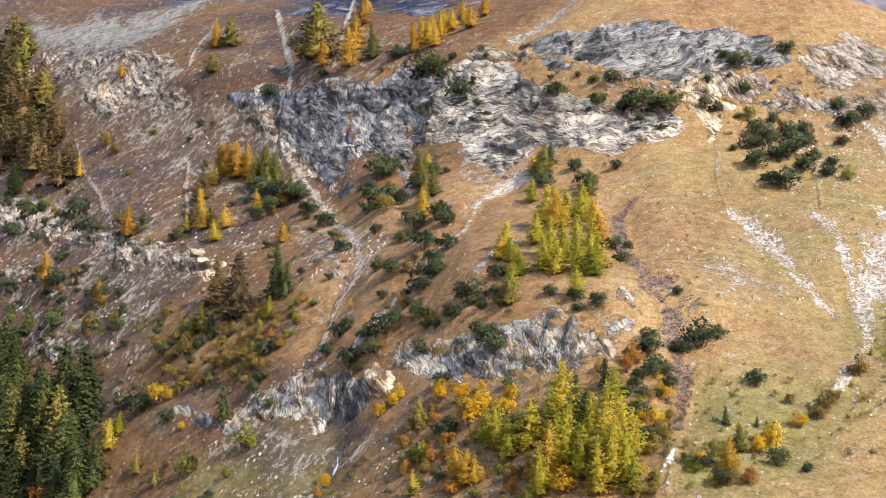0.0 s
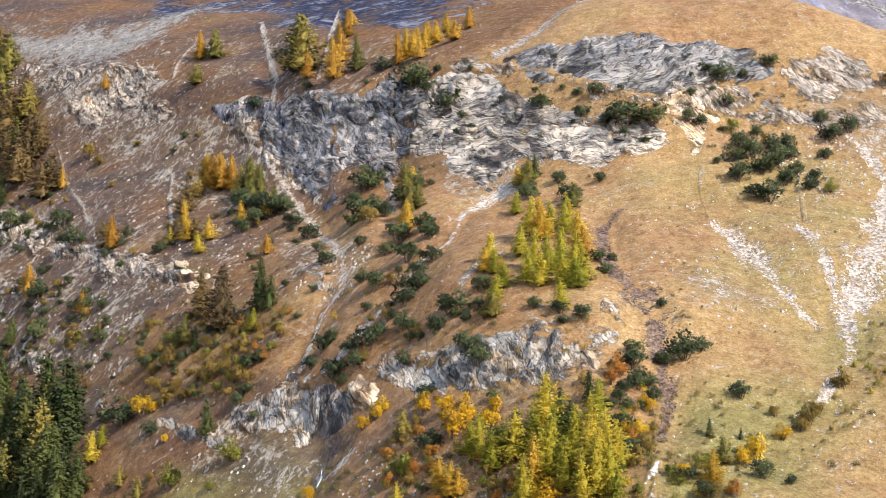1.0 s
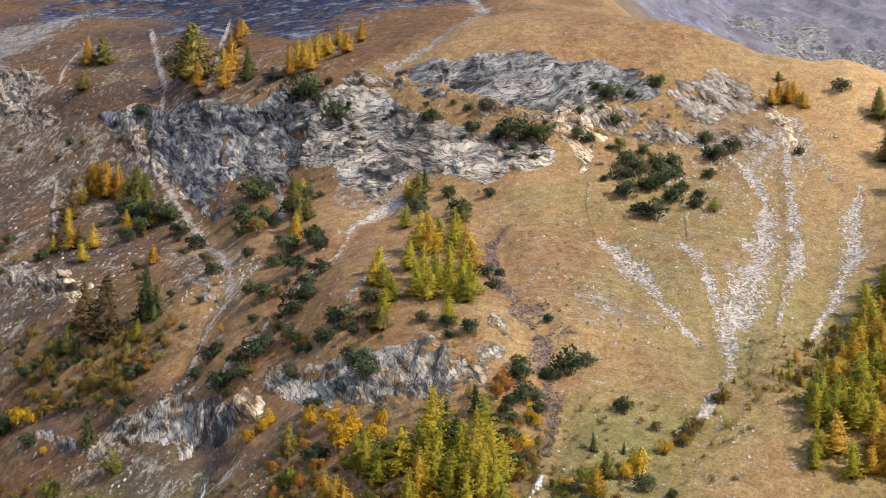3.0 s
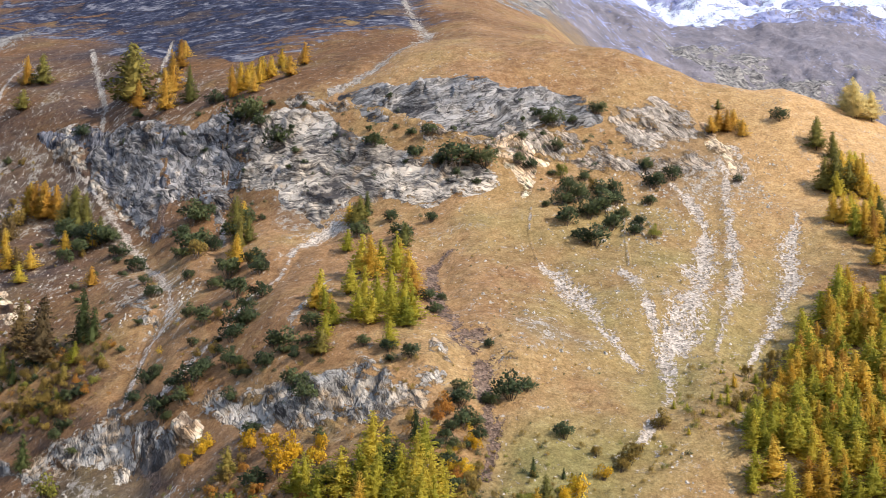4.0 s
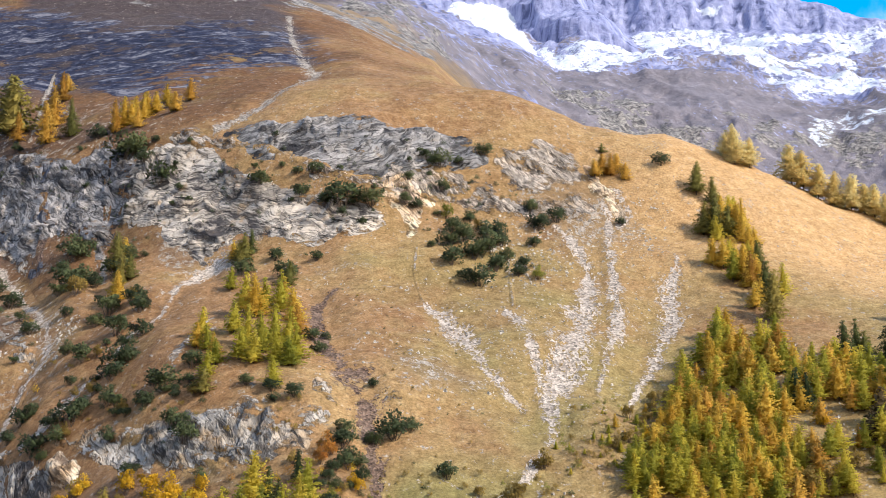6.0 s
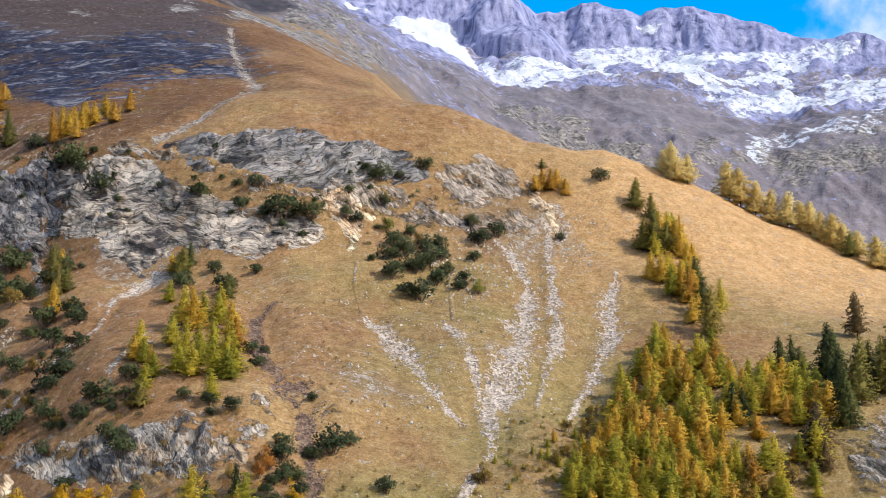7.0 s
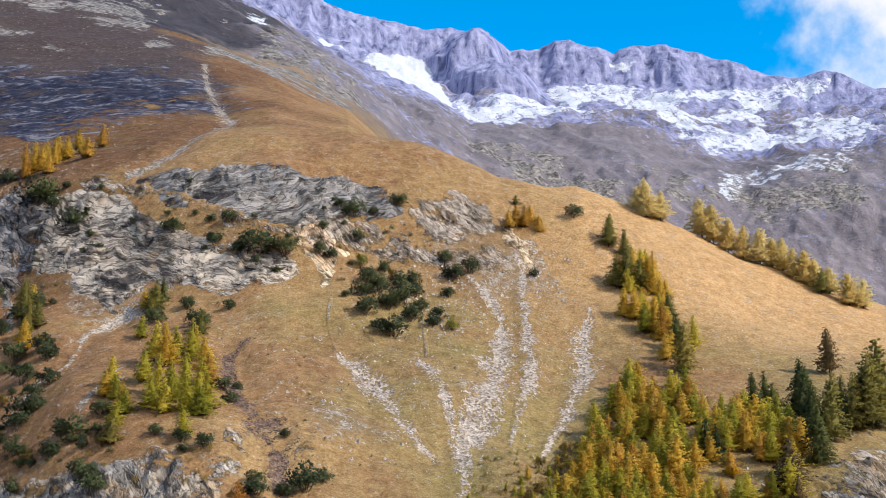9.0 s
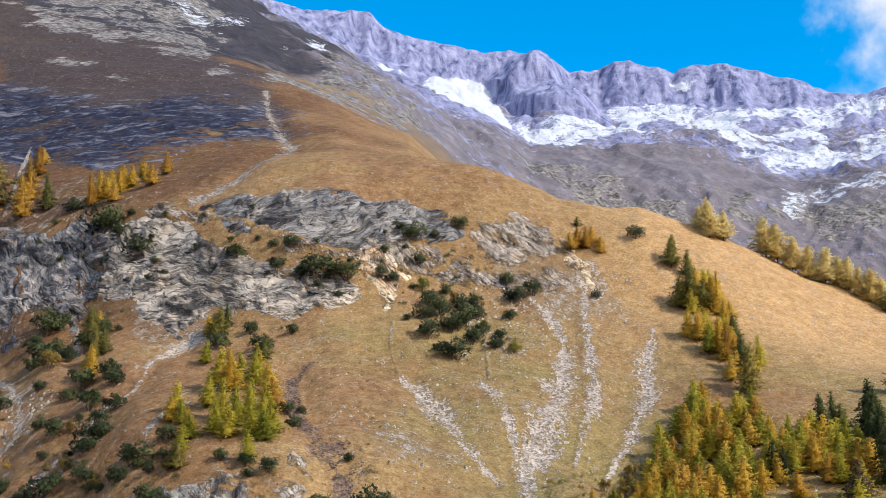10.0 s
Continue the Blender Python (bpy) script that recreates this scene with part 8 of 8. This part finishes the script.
plant("ochre bush", [(-380.8, 757.1, 2.9), (-317.6, 704.7, 2.6), (-236.1, 698.2, 4.1), (-227, 690.1, 2.4), (-185.5, 600.5, 1.7), (-289.1, 669.2, 2.3), (-247.6, 688.9, 2.5), (-226.8, 628.9, 3.8), (-203.2, 607.4, 1.6), (-265.6, 651.4, 2), (-228.9, 694.2, 2.7), (-343.4, 755.7, 4.6), (-238.4, 615.5, 3.8), (-246.6, 699.8, 2.6), (-232, 675.8, 4.1), (-285.1, 701.8, 4), (-164.7, 576.4, 2.6), (-182, 616.2, 2.8), (-207.3, 619.7, 2.2), (-303.7, 742.8, 3.4), (-315.3, 689.3, 1.9), (-230.5, 678.9, 2.4), (-340.5, 743.2, 2.7), (-340.5, 732.7, 3.6), (-314, 708, 3.9), (-237.5, 667, 2.2), (-279.3, 724.5, 4.2), (-372.8, 778.9, 2.8), (-230, 662.2, 3.7), (-281.8, 725.7, 4.3)])
plant("ochre bush", [(-278.9, 714, 1.9), (-221.2, 662, 3.5), (-325.6, 715.4, 3.7), (-292.7, 671, 4), (-193.2, 623.8, 3.2), (-356.2, 730.8, 2.4), (-234.7, 699.2, 3.2), (-223.6, 641.1, 3), (-225.7, 605.3, 3.2), (-247.9, 634.3, 2.9), (-270.2, 670.6, 3.2), (-346.8, 726.4, 4.5), (-226.4, 616.8, 2.7)])

# the close-grown larch wood at the foot of the shoulder
plant("larch gold", [(124.8, 432.4, 7.1), (113.6, 442.6, 10.4), (146.5, 401.6, 7.4), (100, 411.5, 10.3), (103.9, 408, 7.6), (119.9, 435.3, 7.4), (82.1, 374.1, 7.4), (156.9, 399.3, 11.2), (111.5, 433.4, 8.2), (90.1, 369.2, 6.5), (131, 430, 10.4), (101.8, 406.4, 9.8), (102.5, 391.3, 11.5), (134, 408.1, 9.1), (105.8, 393.5, 8.0), (110.5, 366.7, 7.3), (104.2, 377.9, 8.9), (132, 416.6, 8.4), (85.7, 395.8, 7.8), (110.5, 406.7, 8.8), (104.8, 370.5, 8.9), (110.4, 396.4, 8.4), (114.6, 447.1, 11.0), (123.4, 444.7, 9.0), (117.8, 387, 6.4), (101, 395.3, 6.5), (118.4, 416, 10.5), (102.9, 428.3, 10.0), (146, 410.3, 11.4), (104.5, 375.2, 7.6)], 2)
plant("larch gold", [(94.7, 408.7, 10.3), (130.1, 408.3, 10.4), (98.2, 370.2, 6.2), (139.2, 422.1, 9.5), (88.5, 404.4, 7.6), (105.9, 377.4, 10.9), (98.9, 375.7, 7.6), (87.8, 388.2, 7.8), (115.1, 435.5, 9.3), (126.1, 466.3, 9.4), (120.2, 385.2, 8.9), (120.8, 443.3, 9.6), (83.5, 390.7, 9.6), (96.1, 376.4, 7.2), (99.2, 423.5, 10.7), (89.3, 371.4, 7.3), (103.7, 387.9, 7.5), (100, 383.7, 9.6), (108.6, 367.3, 9.9), (142.4, 404.7, 12.6), (153, 426.9, 9.8), (98.4, 397.5, 12.2), (137.3, 431.2, 9.2), (109, 392.1, 9.8), (100.3, 407.3, 11.3), (130.5, 408.1, 9.3), (153, 397, 12.7), (108.1, 416.2, 13.3), (124, 398.1, 9.8), (129.8, 401.5, 9.9)], 2)
plant("larch gold", [(92, 405.2, 9.3), (108.7, 379.8, 7.2), (121.4, 424, 14.1), (117.6, 396.4, 11.9)], 2)
plant("larch green", [(93.3, 385.9, 6.9), (85.4, 382.1, 7.1), (84.3, 370.5, 11.0), (157.6, 418.3, 11.0), (162.7, 421.7, 7.3), (138.1, 416.7, 9.9), (98.2, 387.7, 8.1), (74.7, 382.8, 6.7), (159.2, 411.8, 10.0), (73.9, 372.2, 7.9), (124, 417.5, 10.0), (109.6, 428.2, 8.6), (94.9, 391.7, 7.3), (109.2, 375.4, 8.1), (119.7, 456.6, 11.0), (122, 401.9, 9.3), (102.3, 386.2, 11.1), (101.3, 370.9, 11.2), (155.1, 420.8, 10.3), (87.7, 384.6, 10.6), (140, 412.4, 8.2), (103.8, 417.3, 8.1), (103.5, 397.2, 10.2), (128.1, 443.9, 8.1), (117.9, 370.2, 6.9), (110.9, 384.3, 9.7), (120.9, 412.1, 11.3), (94, 371.8, 6.9), (105.8, 436.3, 8.4), (124, 421.6, 10.4)], 2)
plant("larch green", [(145.6, 424.2, 9.9), (76.4, 379.4, 10.1), (136.5, 405.6, 11.0), (118.4, 385.7, 9.5), (118.8, 390.3, 7.0), (90.4, 378.9, 8.3), (102.2, 383.6, 7.5), (97.5, 380.2, 8.7), (101.1, 376.2, 9.1), (108.9, 413.9, 11.1), (90.4, 392.2, 9.5), (111.9, 448.8, 10.6), (74.4, 375.7, 9.2), (106.3, 375.2, 7.6), (144.8, 435, 7.9), (132.2, 407.6, 6.6), (78.2, 383.6, 8.5), (110.7, 379.2, 7.5), (117.7, 427.1, 11.0), (77.3, 370.5, 6.6), (115.1, 396.1, 8.5), (133.6, 429.7, 9.8), (134.4, 446.2, 7.4), (115.5, 411.6, 8.8), (145.7, 405.6, 8.5), (92.7, 387.6, 6.6), (103.1, 436, 9.2), (123.2, 454.6, 8.2), (88.3, 381.4, 8.8), (114.9, 399.8, 9.2)], 2)
plant("larch green", [(118.9, 375.1, 8.3), (100.8, 367.9, 8.0), (95, 405.5, 6.2), (91.2, 390.5, 6.6), (77.1, 372.6, 9.1), (150.4, 428.9, 11.9), (125.1, 411.9, 8.0), (110.3, 370.4, 7.8), (78.4, 376.4, 7.4), (143.3, 420.8, 9.9), (99.4, 428.1, 8.0), (122.7, 436.6, 8.0), (99.6, 378.6, 8.8), (83.8, 381.4, 7.7), (136.8, 457, 8.1), (135.5, 432.8, 10.1), (112.2, 429.1, 10.2), (98.5, 417, 6.2), (116.2, 407.3, 10.9), (95.7, 416.7, 8.4), (136.2, 417.3, 7.3), (84.4, 394.1, 6.9), (122.9, 465.5, 11.2), (83.8, 373.2, 7.6), (111.1, 376.5, 8.2), (96.8, 413.3, 9.6), (80.9, 376.9, 10.5), (113, 370.1, 7.0), (80, 390.9, 6.3), (83.2, 385.6, 7.6)], 2)
plant("larch green", [(94.2, 374.8, 9.3), (86.2, 373.7, 8.5), (104.2, 440.3, 10.6), (134.4, 420.5, 8.9), (111.1, 383.2, 8.2), (151, 409.6, 12.9), (119.7, 403.1, 10.6), (151, 390.3, 9.6), (85.9, 391.7, 7.8), (147.5, 383.6, 8.4), (128.4, 405.7, 11.1), (146.6, 395.7, 8.9), (132.4, 448.9, 12.3), (95, 388.5, 9.3), (132.3, 379.1, 8.8), (116.8, 444.9, 11.3), (152.4, 417, 11.6), (136.3, 409.9, 8.8), (145.3, 378.6, 11.6), (115.9, 427.6, 7.9), (93.9, 415, 10.2), (129.1, 376.5, 9.5), (101.2, 420.5, 12.0), (90, 384.1, 9.0), (90.2, 388.7, 9.8), (124.4, 411.1, 9.2), (124.1, 444.5, 10.7)], 2)
plant("larch orange", [(127.2, 447.8, 7.5), (137.2, 444.3, 11.1), (132.9, 440.9, 7.9), (101.9, 388.4, 7.0), (150.5, 399.6, 8.8), (120.5, 428.9, 10.8), (143.8, 410.6, 11.4), (126.7, 451.6, 9.2), (112.3, 379.7, 8.8), (123, 447.4, 10.3), (137.9, 409.9, 9.1), (109.8, 421.4, 8.5), (112.6, 384.9, 7.9), (124.3, 441.9, 9.9), (102.5, 373.7, 8.0), (107, 434.5, 7.3), (119, 398.6, 6.7), (115.7, 395.4, 7.0), (146.9, 425.9, 10.5), (96.8, 414.3, 12.4), (143.2, 396.4, 9.3), (102.4, 403.7, 11.5), (132.5, 391.7, 7.9), (104.6, 396.4, 11.5)], 2)

plant("larch green", [(106.0, 354.0, 8.6), (100.4, 380.5, 9.1), (70.8, 359.6, 7.5), (117.8, 353.4, 10.8), (98.9, 363.3, 10.7), (120.9, 373.9, 7.2), (87.6, 366.2, 9.6), (72.4, 362.9, 9.1), (79.1, 356.8, 9.9), (100.0, 355.2, 10.7), (103.3, 376.6, 7.3), (102.8, 351.8, 6.7), (122.7, 366.0, 7.6), (97.5, 373.0, 10.6), (79.7, 374.6, 10.3), (98.7, 387.1, 10.9), (110.1, 361.6, 10.8), (105.5, 366.1, 9.0), (99.4, 368.3, 10.3), (94.2, 364.0, 9.6), (93.9, 386.8, 6.7), (88.6, 374.2, 10.2), (93.1, 372.0, 7.8), (109.0, 356.7, 8.9), (115.8, 376.1, 7.2), (110.1, 365.3, 7.6), (122.4, 380.3, 7.9), (104.5, 385.6, 8.2), (111.8, 371.0, 6.6), (89.3, 382.2, 7.8), (85.7, 371.8, 10.7), (93.0, 355.0, 9.5), (96.2, 353.1, 8.1), (95.2, 394.2, 10.9)], 3)
plant("larch gold", [(102.4, 360.8, 10.7), (84.0, 356.7, 7.2), (118.1, 380.6, 7.1), (93.2, 379.7, 8.7), (89.5, 370.3, 6.8), (77.2, 363.9, 10.4), (89.1, 360.6, 9.6), (93.8, 359.0, 10.1), (114.2, 379.7, 9.1), (107.9, 371.1, 10.0), (98.7, 392.8, 6.9), (115.7, 370.4, 9.4), (115.5, 350.5, 8.1), (78.5, 369.3, 7.1), (106.6, 378.8, 8.7), (87.4, 378.5, 8.1), (88.3, 356.2, 9.5), (85.4, 386.2, 10.7)], 3)
plant("larch orange", [(119.3, 362.9, 7.0), (115.3, 362.1, 10.8), (123.9, 370.9, 10.6), (96.9, 378.3, 8.7), (85.5, 361.0, 7.1), (119.0, 368.2, 6.7)], 3)

# undergrowth between the trees of the wood
rng_low = random.Random(23)
for k in range(150):
    x, y = rng_low.uniform(74, 160), rng_low.uniform(362, 455)
    if inside_by(np.array([x]), np.array([y]), [(68, 366), (84, 398), (108, 446), (125, 470), (140, 455), (160, 425), (160, 395), (145, 372), (110, 362)])[0] > -3:
        plant(rng_low.choice(["ochre bush", "ochre bush", "green bush", "yellow bush"]), [(x, y, rng_low.uniform(1.8, 4.4))])

# low shrubs on the stony slope, beside the gully and under the lower cliff
for count, kinds, bounds in [
        (48, ["ochre bush", "ochre bush", "orange bush", "green bush"], [(-192.5, 551.4), (-132.0, 507.6), (-125.0, 476.9), (-174.2, 508.0)]),
        (16, ["pine", "pine", "ochre bush"], [(-76.1, 433.9), (-55.1, 437.0), (-39.3, 422.7), (-60.1, 421.7)]),
        (42, ["green bush", "ochre bush", "yellow bush", "orange bush"], [(-74.8, 408.7), (-7.3, 376.9), (-6.8, 348.9), (-62.6, 377.3)])]:
    for k in range(count):
        u, v = rng_low.random(), rng_low.random()
        a, b, c, d = bounds
        x, y = ((a[i] * (1 - u) + b[i] * u) * (1 - v) + (d[i] * (1 - u) + c[i] * u) * v for i in (0, 1))
        plant(rng_low.choice(kinds), [(x, y, rng_low.uniform(1.8, 4.6))])

# trees that stand too far off or too close together to tell apart, one wood a kind
for kind, rows in JOINED.items():
    allv, allf, slots, own, tone, n = [], [], [], [], [], 0
    for x, y, size in rows:
        tree = rng_plant.choice([m for (k, f, _), m in MODELS.items() if k == kind and f == 1.0] or [m for (k, f, _), m in MODELS.items() if k == kind])
        a, w, hue_of = rng_plant.uniform(0, 6.28), size * rng_plant.uniform(1.2, 1.6), rng_plant.random()
        for c in tree.children:
            co = co_of(c.data)
            q = co[:, :2] @ np.array([[math.cos(a), -math.sin(a)], [math.sin(a), math.cos(a)]])
            ring = np.empty(len(c.data.loops), np.int32)
            c.data.loops.foreach_get("vertex_index", ring)
            allv.append(np.column_stack([q * w, co[:, 2] * size]) + np.array([x, y, surface(x, y) - 0.01 * size]))
            own.append(np.column_stack([q, co[:, 2]]))
            tone.append(np.full(len(co), hue_of))
            allf.append(ring.reshape(-1, 4) + n)
            slots.append(np.full(len(ring) // 4, 1 if c.name.startswith("trunk") else 0))
            n += len(co)
    me = bpy.data.meshes.new("larch_wood")
    me.from_pydata(np.concatenate(allv).tolist(), [], np.concatenate(allf).tolist())
    me.materials.append(LEAVES[kind]), me.materials.append(BARK)
    me.polygons.foreach_set("material_index", np.concatenate(slots).astype(np.int32))
    me.update()
    me.attributes.new("own", "FLOAT", "POINT").data.foreach_set("value", np.concatenate(tone).astype(np.float32))
    set_body(me, np.concatenate(own))
    tagged(new("larch_wood", me), "close-grown wood of " + LABELS[kind][0].split(" larch")[0] + " larches on the slope", "wood", kind="stuff")

# the smallest bushes, too many to tell apart, one sheet of scrub a kind
for kind, rows in SMALL.items():
    bush = next(m for (k, _, _), m in MODELS.items() if k == kind)
    model = next(c for c in bush.children if c.name.startswith("crown")).data
    co = co_of(model)
    ring = np.empty(len(model.loops), np.int32)
    model.loops.foreach_get("vertex_index", ring)
    ring = ring.reshape(-1, 4)[::3]
    allv, allf, own = [], [], []
    for k, (x, y, size) in enumerate(rows):
        a = rng_plant.uniform(0, 6.28)
        q = co[:, :2] @ np.array([[math.cos(a), -math.sin(a)], [math.sin(a), math.cos(a)]])
        allv.append(np.column_stack([q, co[:, 2]]) * size * np.array([1, 1, rng_plant.uniform(0.8, 1.2)]) + np.array([x, y, surface(x, y) - 0.03]))
        own.append(np.column_stack([q, co[:, 2]]) * np.array([0.4, 0.4, 1.2]))
        allf.append(ring + k * len(co))
    me = bpy.data.meshes.new("low_scrub")
    me.from_pydata(np.concatenate(allv).tolist(), [], np.concatenate(allf).tolist())
    me.materials.append(LEAVES[kind])
    set_body(me, np.concatenate(own))
    tagged(new("low_scrub", me), LABELS[kind][0], "scrub", kind="stuff")


# ---- loose stones ----
def stones(label, count, sizes, pts, mat, seed):
    """Angular stones strewn over the piece of slope with the given outline in (x, height)."""
    rng = np.random.default_rng(seed)
    xs, zs = [p[0] for p in pts], [p[1] for p in pts]
    px, py, pz = probe_x, probe_y, probe_z
    m = (np.hypot(px, py) < 1000) & probe_ok & (px > min(xs)) & (px < max(xs)) & (pz > min(zs)) & (pz < max(zs))
    px, py, pz = px[m], py[m], pz[m]
    ok = (inside_by(px, pz, pts) + 6 * fbm(px / 12, pz / 12, 2, seed) > 0) & (fbm(px / 9, pz / 9, 3, seed + 3) > -0.25)
    px, py = px[ok], py[ok]
    pick = rng.integers(0, len(px), count)
    x, y = px[pick] + rng.uniform(-1.5, 1.5, count), py[pick] + rng.uniform(-1.5, 1.5, count)
    z = ground_height(x, y)
    r = sizes[0] * (sizes[1] / sizes[0]) ** (rng.random(count) ** 2.2)
    base = np.array([(1, 0, 0), (0.4, 0.9, 0), (-0.6, 0.8, 0), (-1, -0.1, 0), (-0.3, -0.9, 0), (0.6, -0.8, 0), (0.35, 0.25, 0.8), (-0.4, 0.1, 0.75), (0.1, -0.4, 0.7)])
    faces = [(0, 1, 6), (1, 2, 7, 6), (2, 3, 7), (3, 4, 8, 7), (4, 5, 8), (5, 0, 6, 8), (6, 7, 8)]
    jit = base[None] * rng.uniform(0.55, 1.45, (count, 9, 3)) * r[:, None, None]
    a = rng.uniform(0, 6.28, count)
    c, s = np.cos(a)[:, None], np.sin(a)[:, None]
    vx, vy = jit[:, :, 0] * c - jit[:, :, 1] * s, jit[:, :, 0] * s + jit[:, :, 1] * c
    co = np.stack([vx + x[:, None], vy + y[:, None], jit[:, :, 2] + z[:, None] + 0.5 * vy - 0.1 * r[:, None]], -1).reshape(-1, 3)
    me = bpy.data.meshes.new("stones")
    me.from_pydata(co.tolist(), [], [tuple(i + 9 * k for i in f) for k in range(count) for f in faces])
    me.materials.append(mat)
    return tagged(new("stones", me), label, "stones", kind="stuff")


stones("pale stones strewn over the stony slope", 1300, (0.2, 1), [(-420.5, 176.2), (-372.5, 184.9), (-239.1, 163.9), (-192.3, 130.8), (-204.1, 108.2), (-153.3, 69.8), (-183.3, 58.6), (-222.4, 40.3), (-201.4, 5.7), (-250.9, 6.4), (-311.5, 23.3)], LOOSE, 31)
stones("pale stones on the upper slope", 450, (0.2, 0.9), [(-412.6, 243.5), (-272.3, 207.7), (-236.9, 182.1), (-222.6, 135.7), (-352, 164.4)], LOOSE, 37)
stones("scattered pale stones in the bowl meadow", 420, (0.2, 0.9), [(-12.5, 81.1), (65.7, 93.3), (116.9, 76.6), (82.5, 42), (50.6, 25.2), (6.9, 28.3)], LOOSE, 41)
stones("pale stones near the crags", 1000, (0.2, 0.9), [(47.1, 128.9), (127.6, 124.2), (116.8, 94), (62.3, 76.1), (44.4, 99.3)], LOOSE, 43)
stones("pale stones in the valley meadow", 150, (0.15, 0.7), [(3.4, 12.8), (65.4, 19), (53.2, -22.7), (2.2, -23.1)], LOOSE, 47)
stones("pale stones in the stream basin", 350, (0.2, 0.9), [(-146.8, 68.9), (-105.4, 63.3), (-105.1, 50.4), (-130.8, 48.2)], LOOSE, 53)
stones("grey stones below the waterfall", 220, (0.15, 0.8), [(-162.7, -12.6), (-102.1, -4.2), (-90.1, -12.3), (-108.9, -28.8), (-149.9, -31.5)], LOOSE, 59)
stones("pale stones on the bottom slope", 260, (0.15, 0.6), [(-92.4, -5.9), (-32.2, -10.8), (-30.3, -24.1), (-100.2, -28.2)], LOOSE, 61)
stones("stones on the sunny shoulder", 120, (0.2, 0.6), [(164.9, 126.3), (197.3, 123.5), (264.2, 105), (214.7, 61.3), (149.5, 64.9)], LOOSE, 67)
stones("pale stones strewn round the scree fans", 900, (0.15, 0.6), [(19.4, 73.6), (51.7, 69.5), (78.8, 110.8), (107.4, 124.1), (103.7, 76.1), (126.4, 93.8), (106, 50.3), (78.9, 28.6), (55.6, 20.8), (51, 28.4)], LOOSE, 73)
stones("stones among the larches", 300, (0.2, 1), [(93, 41.3), (169.6, 40.4), (147.6, 10.6), (77.2, 10.7)], LOOSE, 71)

# ---- fallen timber ----
def fallen_trunk(x, y, length, turn):
    """A bleached, barkless trunk with a few broken branch stubs, lying on the slope."""
    rng = random.Random(int(x * 10))
    bm = bmesh.new()
    last = None
    far = Vector((x + length * math.cos(radians(turn)), y + length * 0.45 * math.sin(radians(turn)), 0))
    a, b = Vector((x, y, surface(x, y) + 0.2)), Vector((far.x, far.y, surface(far.x, far.y) + 0.25))
    way = (b - a).normalized()
    side, up = way.cross(Vector((0, 0, 1))).normalized(), Vector((0, 0, 1))
    for k in range(7):
        t = k / 6
        r = 0.32 * (1 - 0.7 * t)
        c = a.lerp(b, t) + up * rng.uniform(-0.05, 0.08)
        ring = [bm.verts.new(c + side * r * math.cos(q) + up * r * math.sin(q)) for q in (0, 1.05, 2.09, 3.14, 4.19, 5.24)]
        if last:
            for i in range(6):
                bm.faces.new((last[i], last[(i + 1) % 6], ring[(i + 1) % 6], ring[i]))
            if k < 6:
                tip = bm.verts.new(c + up * rng.uniform(0.5, 1.1) + side * rng.uniform(-0.6, 0.6))
                bm.faces.new((ring[0], ring[1], tip)), bm.faces.new((ring[1], ring[2], tip)), bm.faces.new((ring[2], ring[0], tip))
        else:
            bm.faces.new(ring)
        last = ring
    me = bpy.data.meshes.new("fallen_trunk")
    bm.to_mesh(me)
    bm.free()
    me.materials.append(BLEACHED)
    return tagged(new("fallen_trunk", me), "bleached fallen trunk lying on the grassy slope", "log", "fallen trunks")


BLEACHED = scree_material("bleached_wood", (0.34, 0.31, 0.27), (0.52, 0.49, 0.44))
for x, y, length, turn in [(-166.9, 515.7, 7, 55), (-176, 477.6, 6, -20), (-176.3, 530, 5, 60), (-164.1, 524.4, 4, 100), (-209.7, 690.3, 4, 160)]:
    fallen_trunk(x, y, length, turn)


# ---- the trickle of water in the chute ----
def waterfall(label, pts):
    m, n, l, b = material("falling_water", 0.25)
    b.inputs["Base Color"].default_value = (0.72, 0.78, 0.82, 1)
    foam = tex_noise(n, l, place(n, l, (2, 2, 0.4)), 1.5, 5, 0.7)
    l.new(ramp(n, l, foam, [(0.35, (0.24, 0.26, 0.28)), (0.6, (0.55, 0.57, 0.59))]), b.inputs["Base Color"])
    bump(n, l, b, foam, 0.3, 0.8)
    bm = bmesh.new()
    last = None
    for k in range(len(pts) * 4 - 3):
        i, u = min(k // 4, len(pts) - 2), k / 4 - min(k // 4, len(pts) - 2)
        x, y, w = [p + (q - p) * u for p, q in zip(pts[i], pts[i + 1])]
        z = surface(x, y) + 0.5
        w *= 0.55 + 0.2 * math.sin(2.3 * k)
        ring = [bm.verts.new((x + w * s, y - 0.35 * (1 - s * s), z + 0.25 * (1 - s * s))) for s in (-1, -0.5, 0, 0.5, 1)]
        if last:
            for j in range(4):
                bm.faces.new((last[j], last[j + 1], ring[j + 1], ring[j]))
        last = ring
    me = bpy.data.meshes.new("waterfall")
    bm.to_mesh(me)
    bm.free()
    me.materials.append(m)
    return tagged(new("waterfall", me), label, "water", kind="stuff")


waterfall("thin white trickle of water in a dark rock chute", [(-101.2, 423.1, 0.2), (-100.1, 418.2, 0.9), (-100.8, 415, 0.6)])
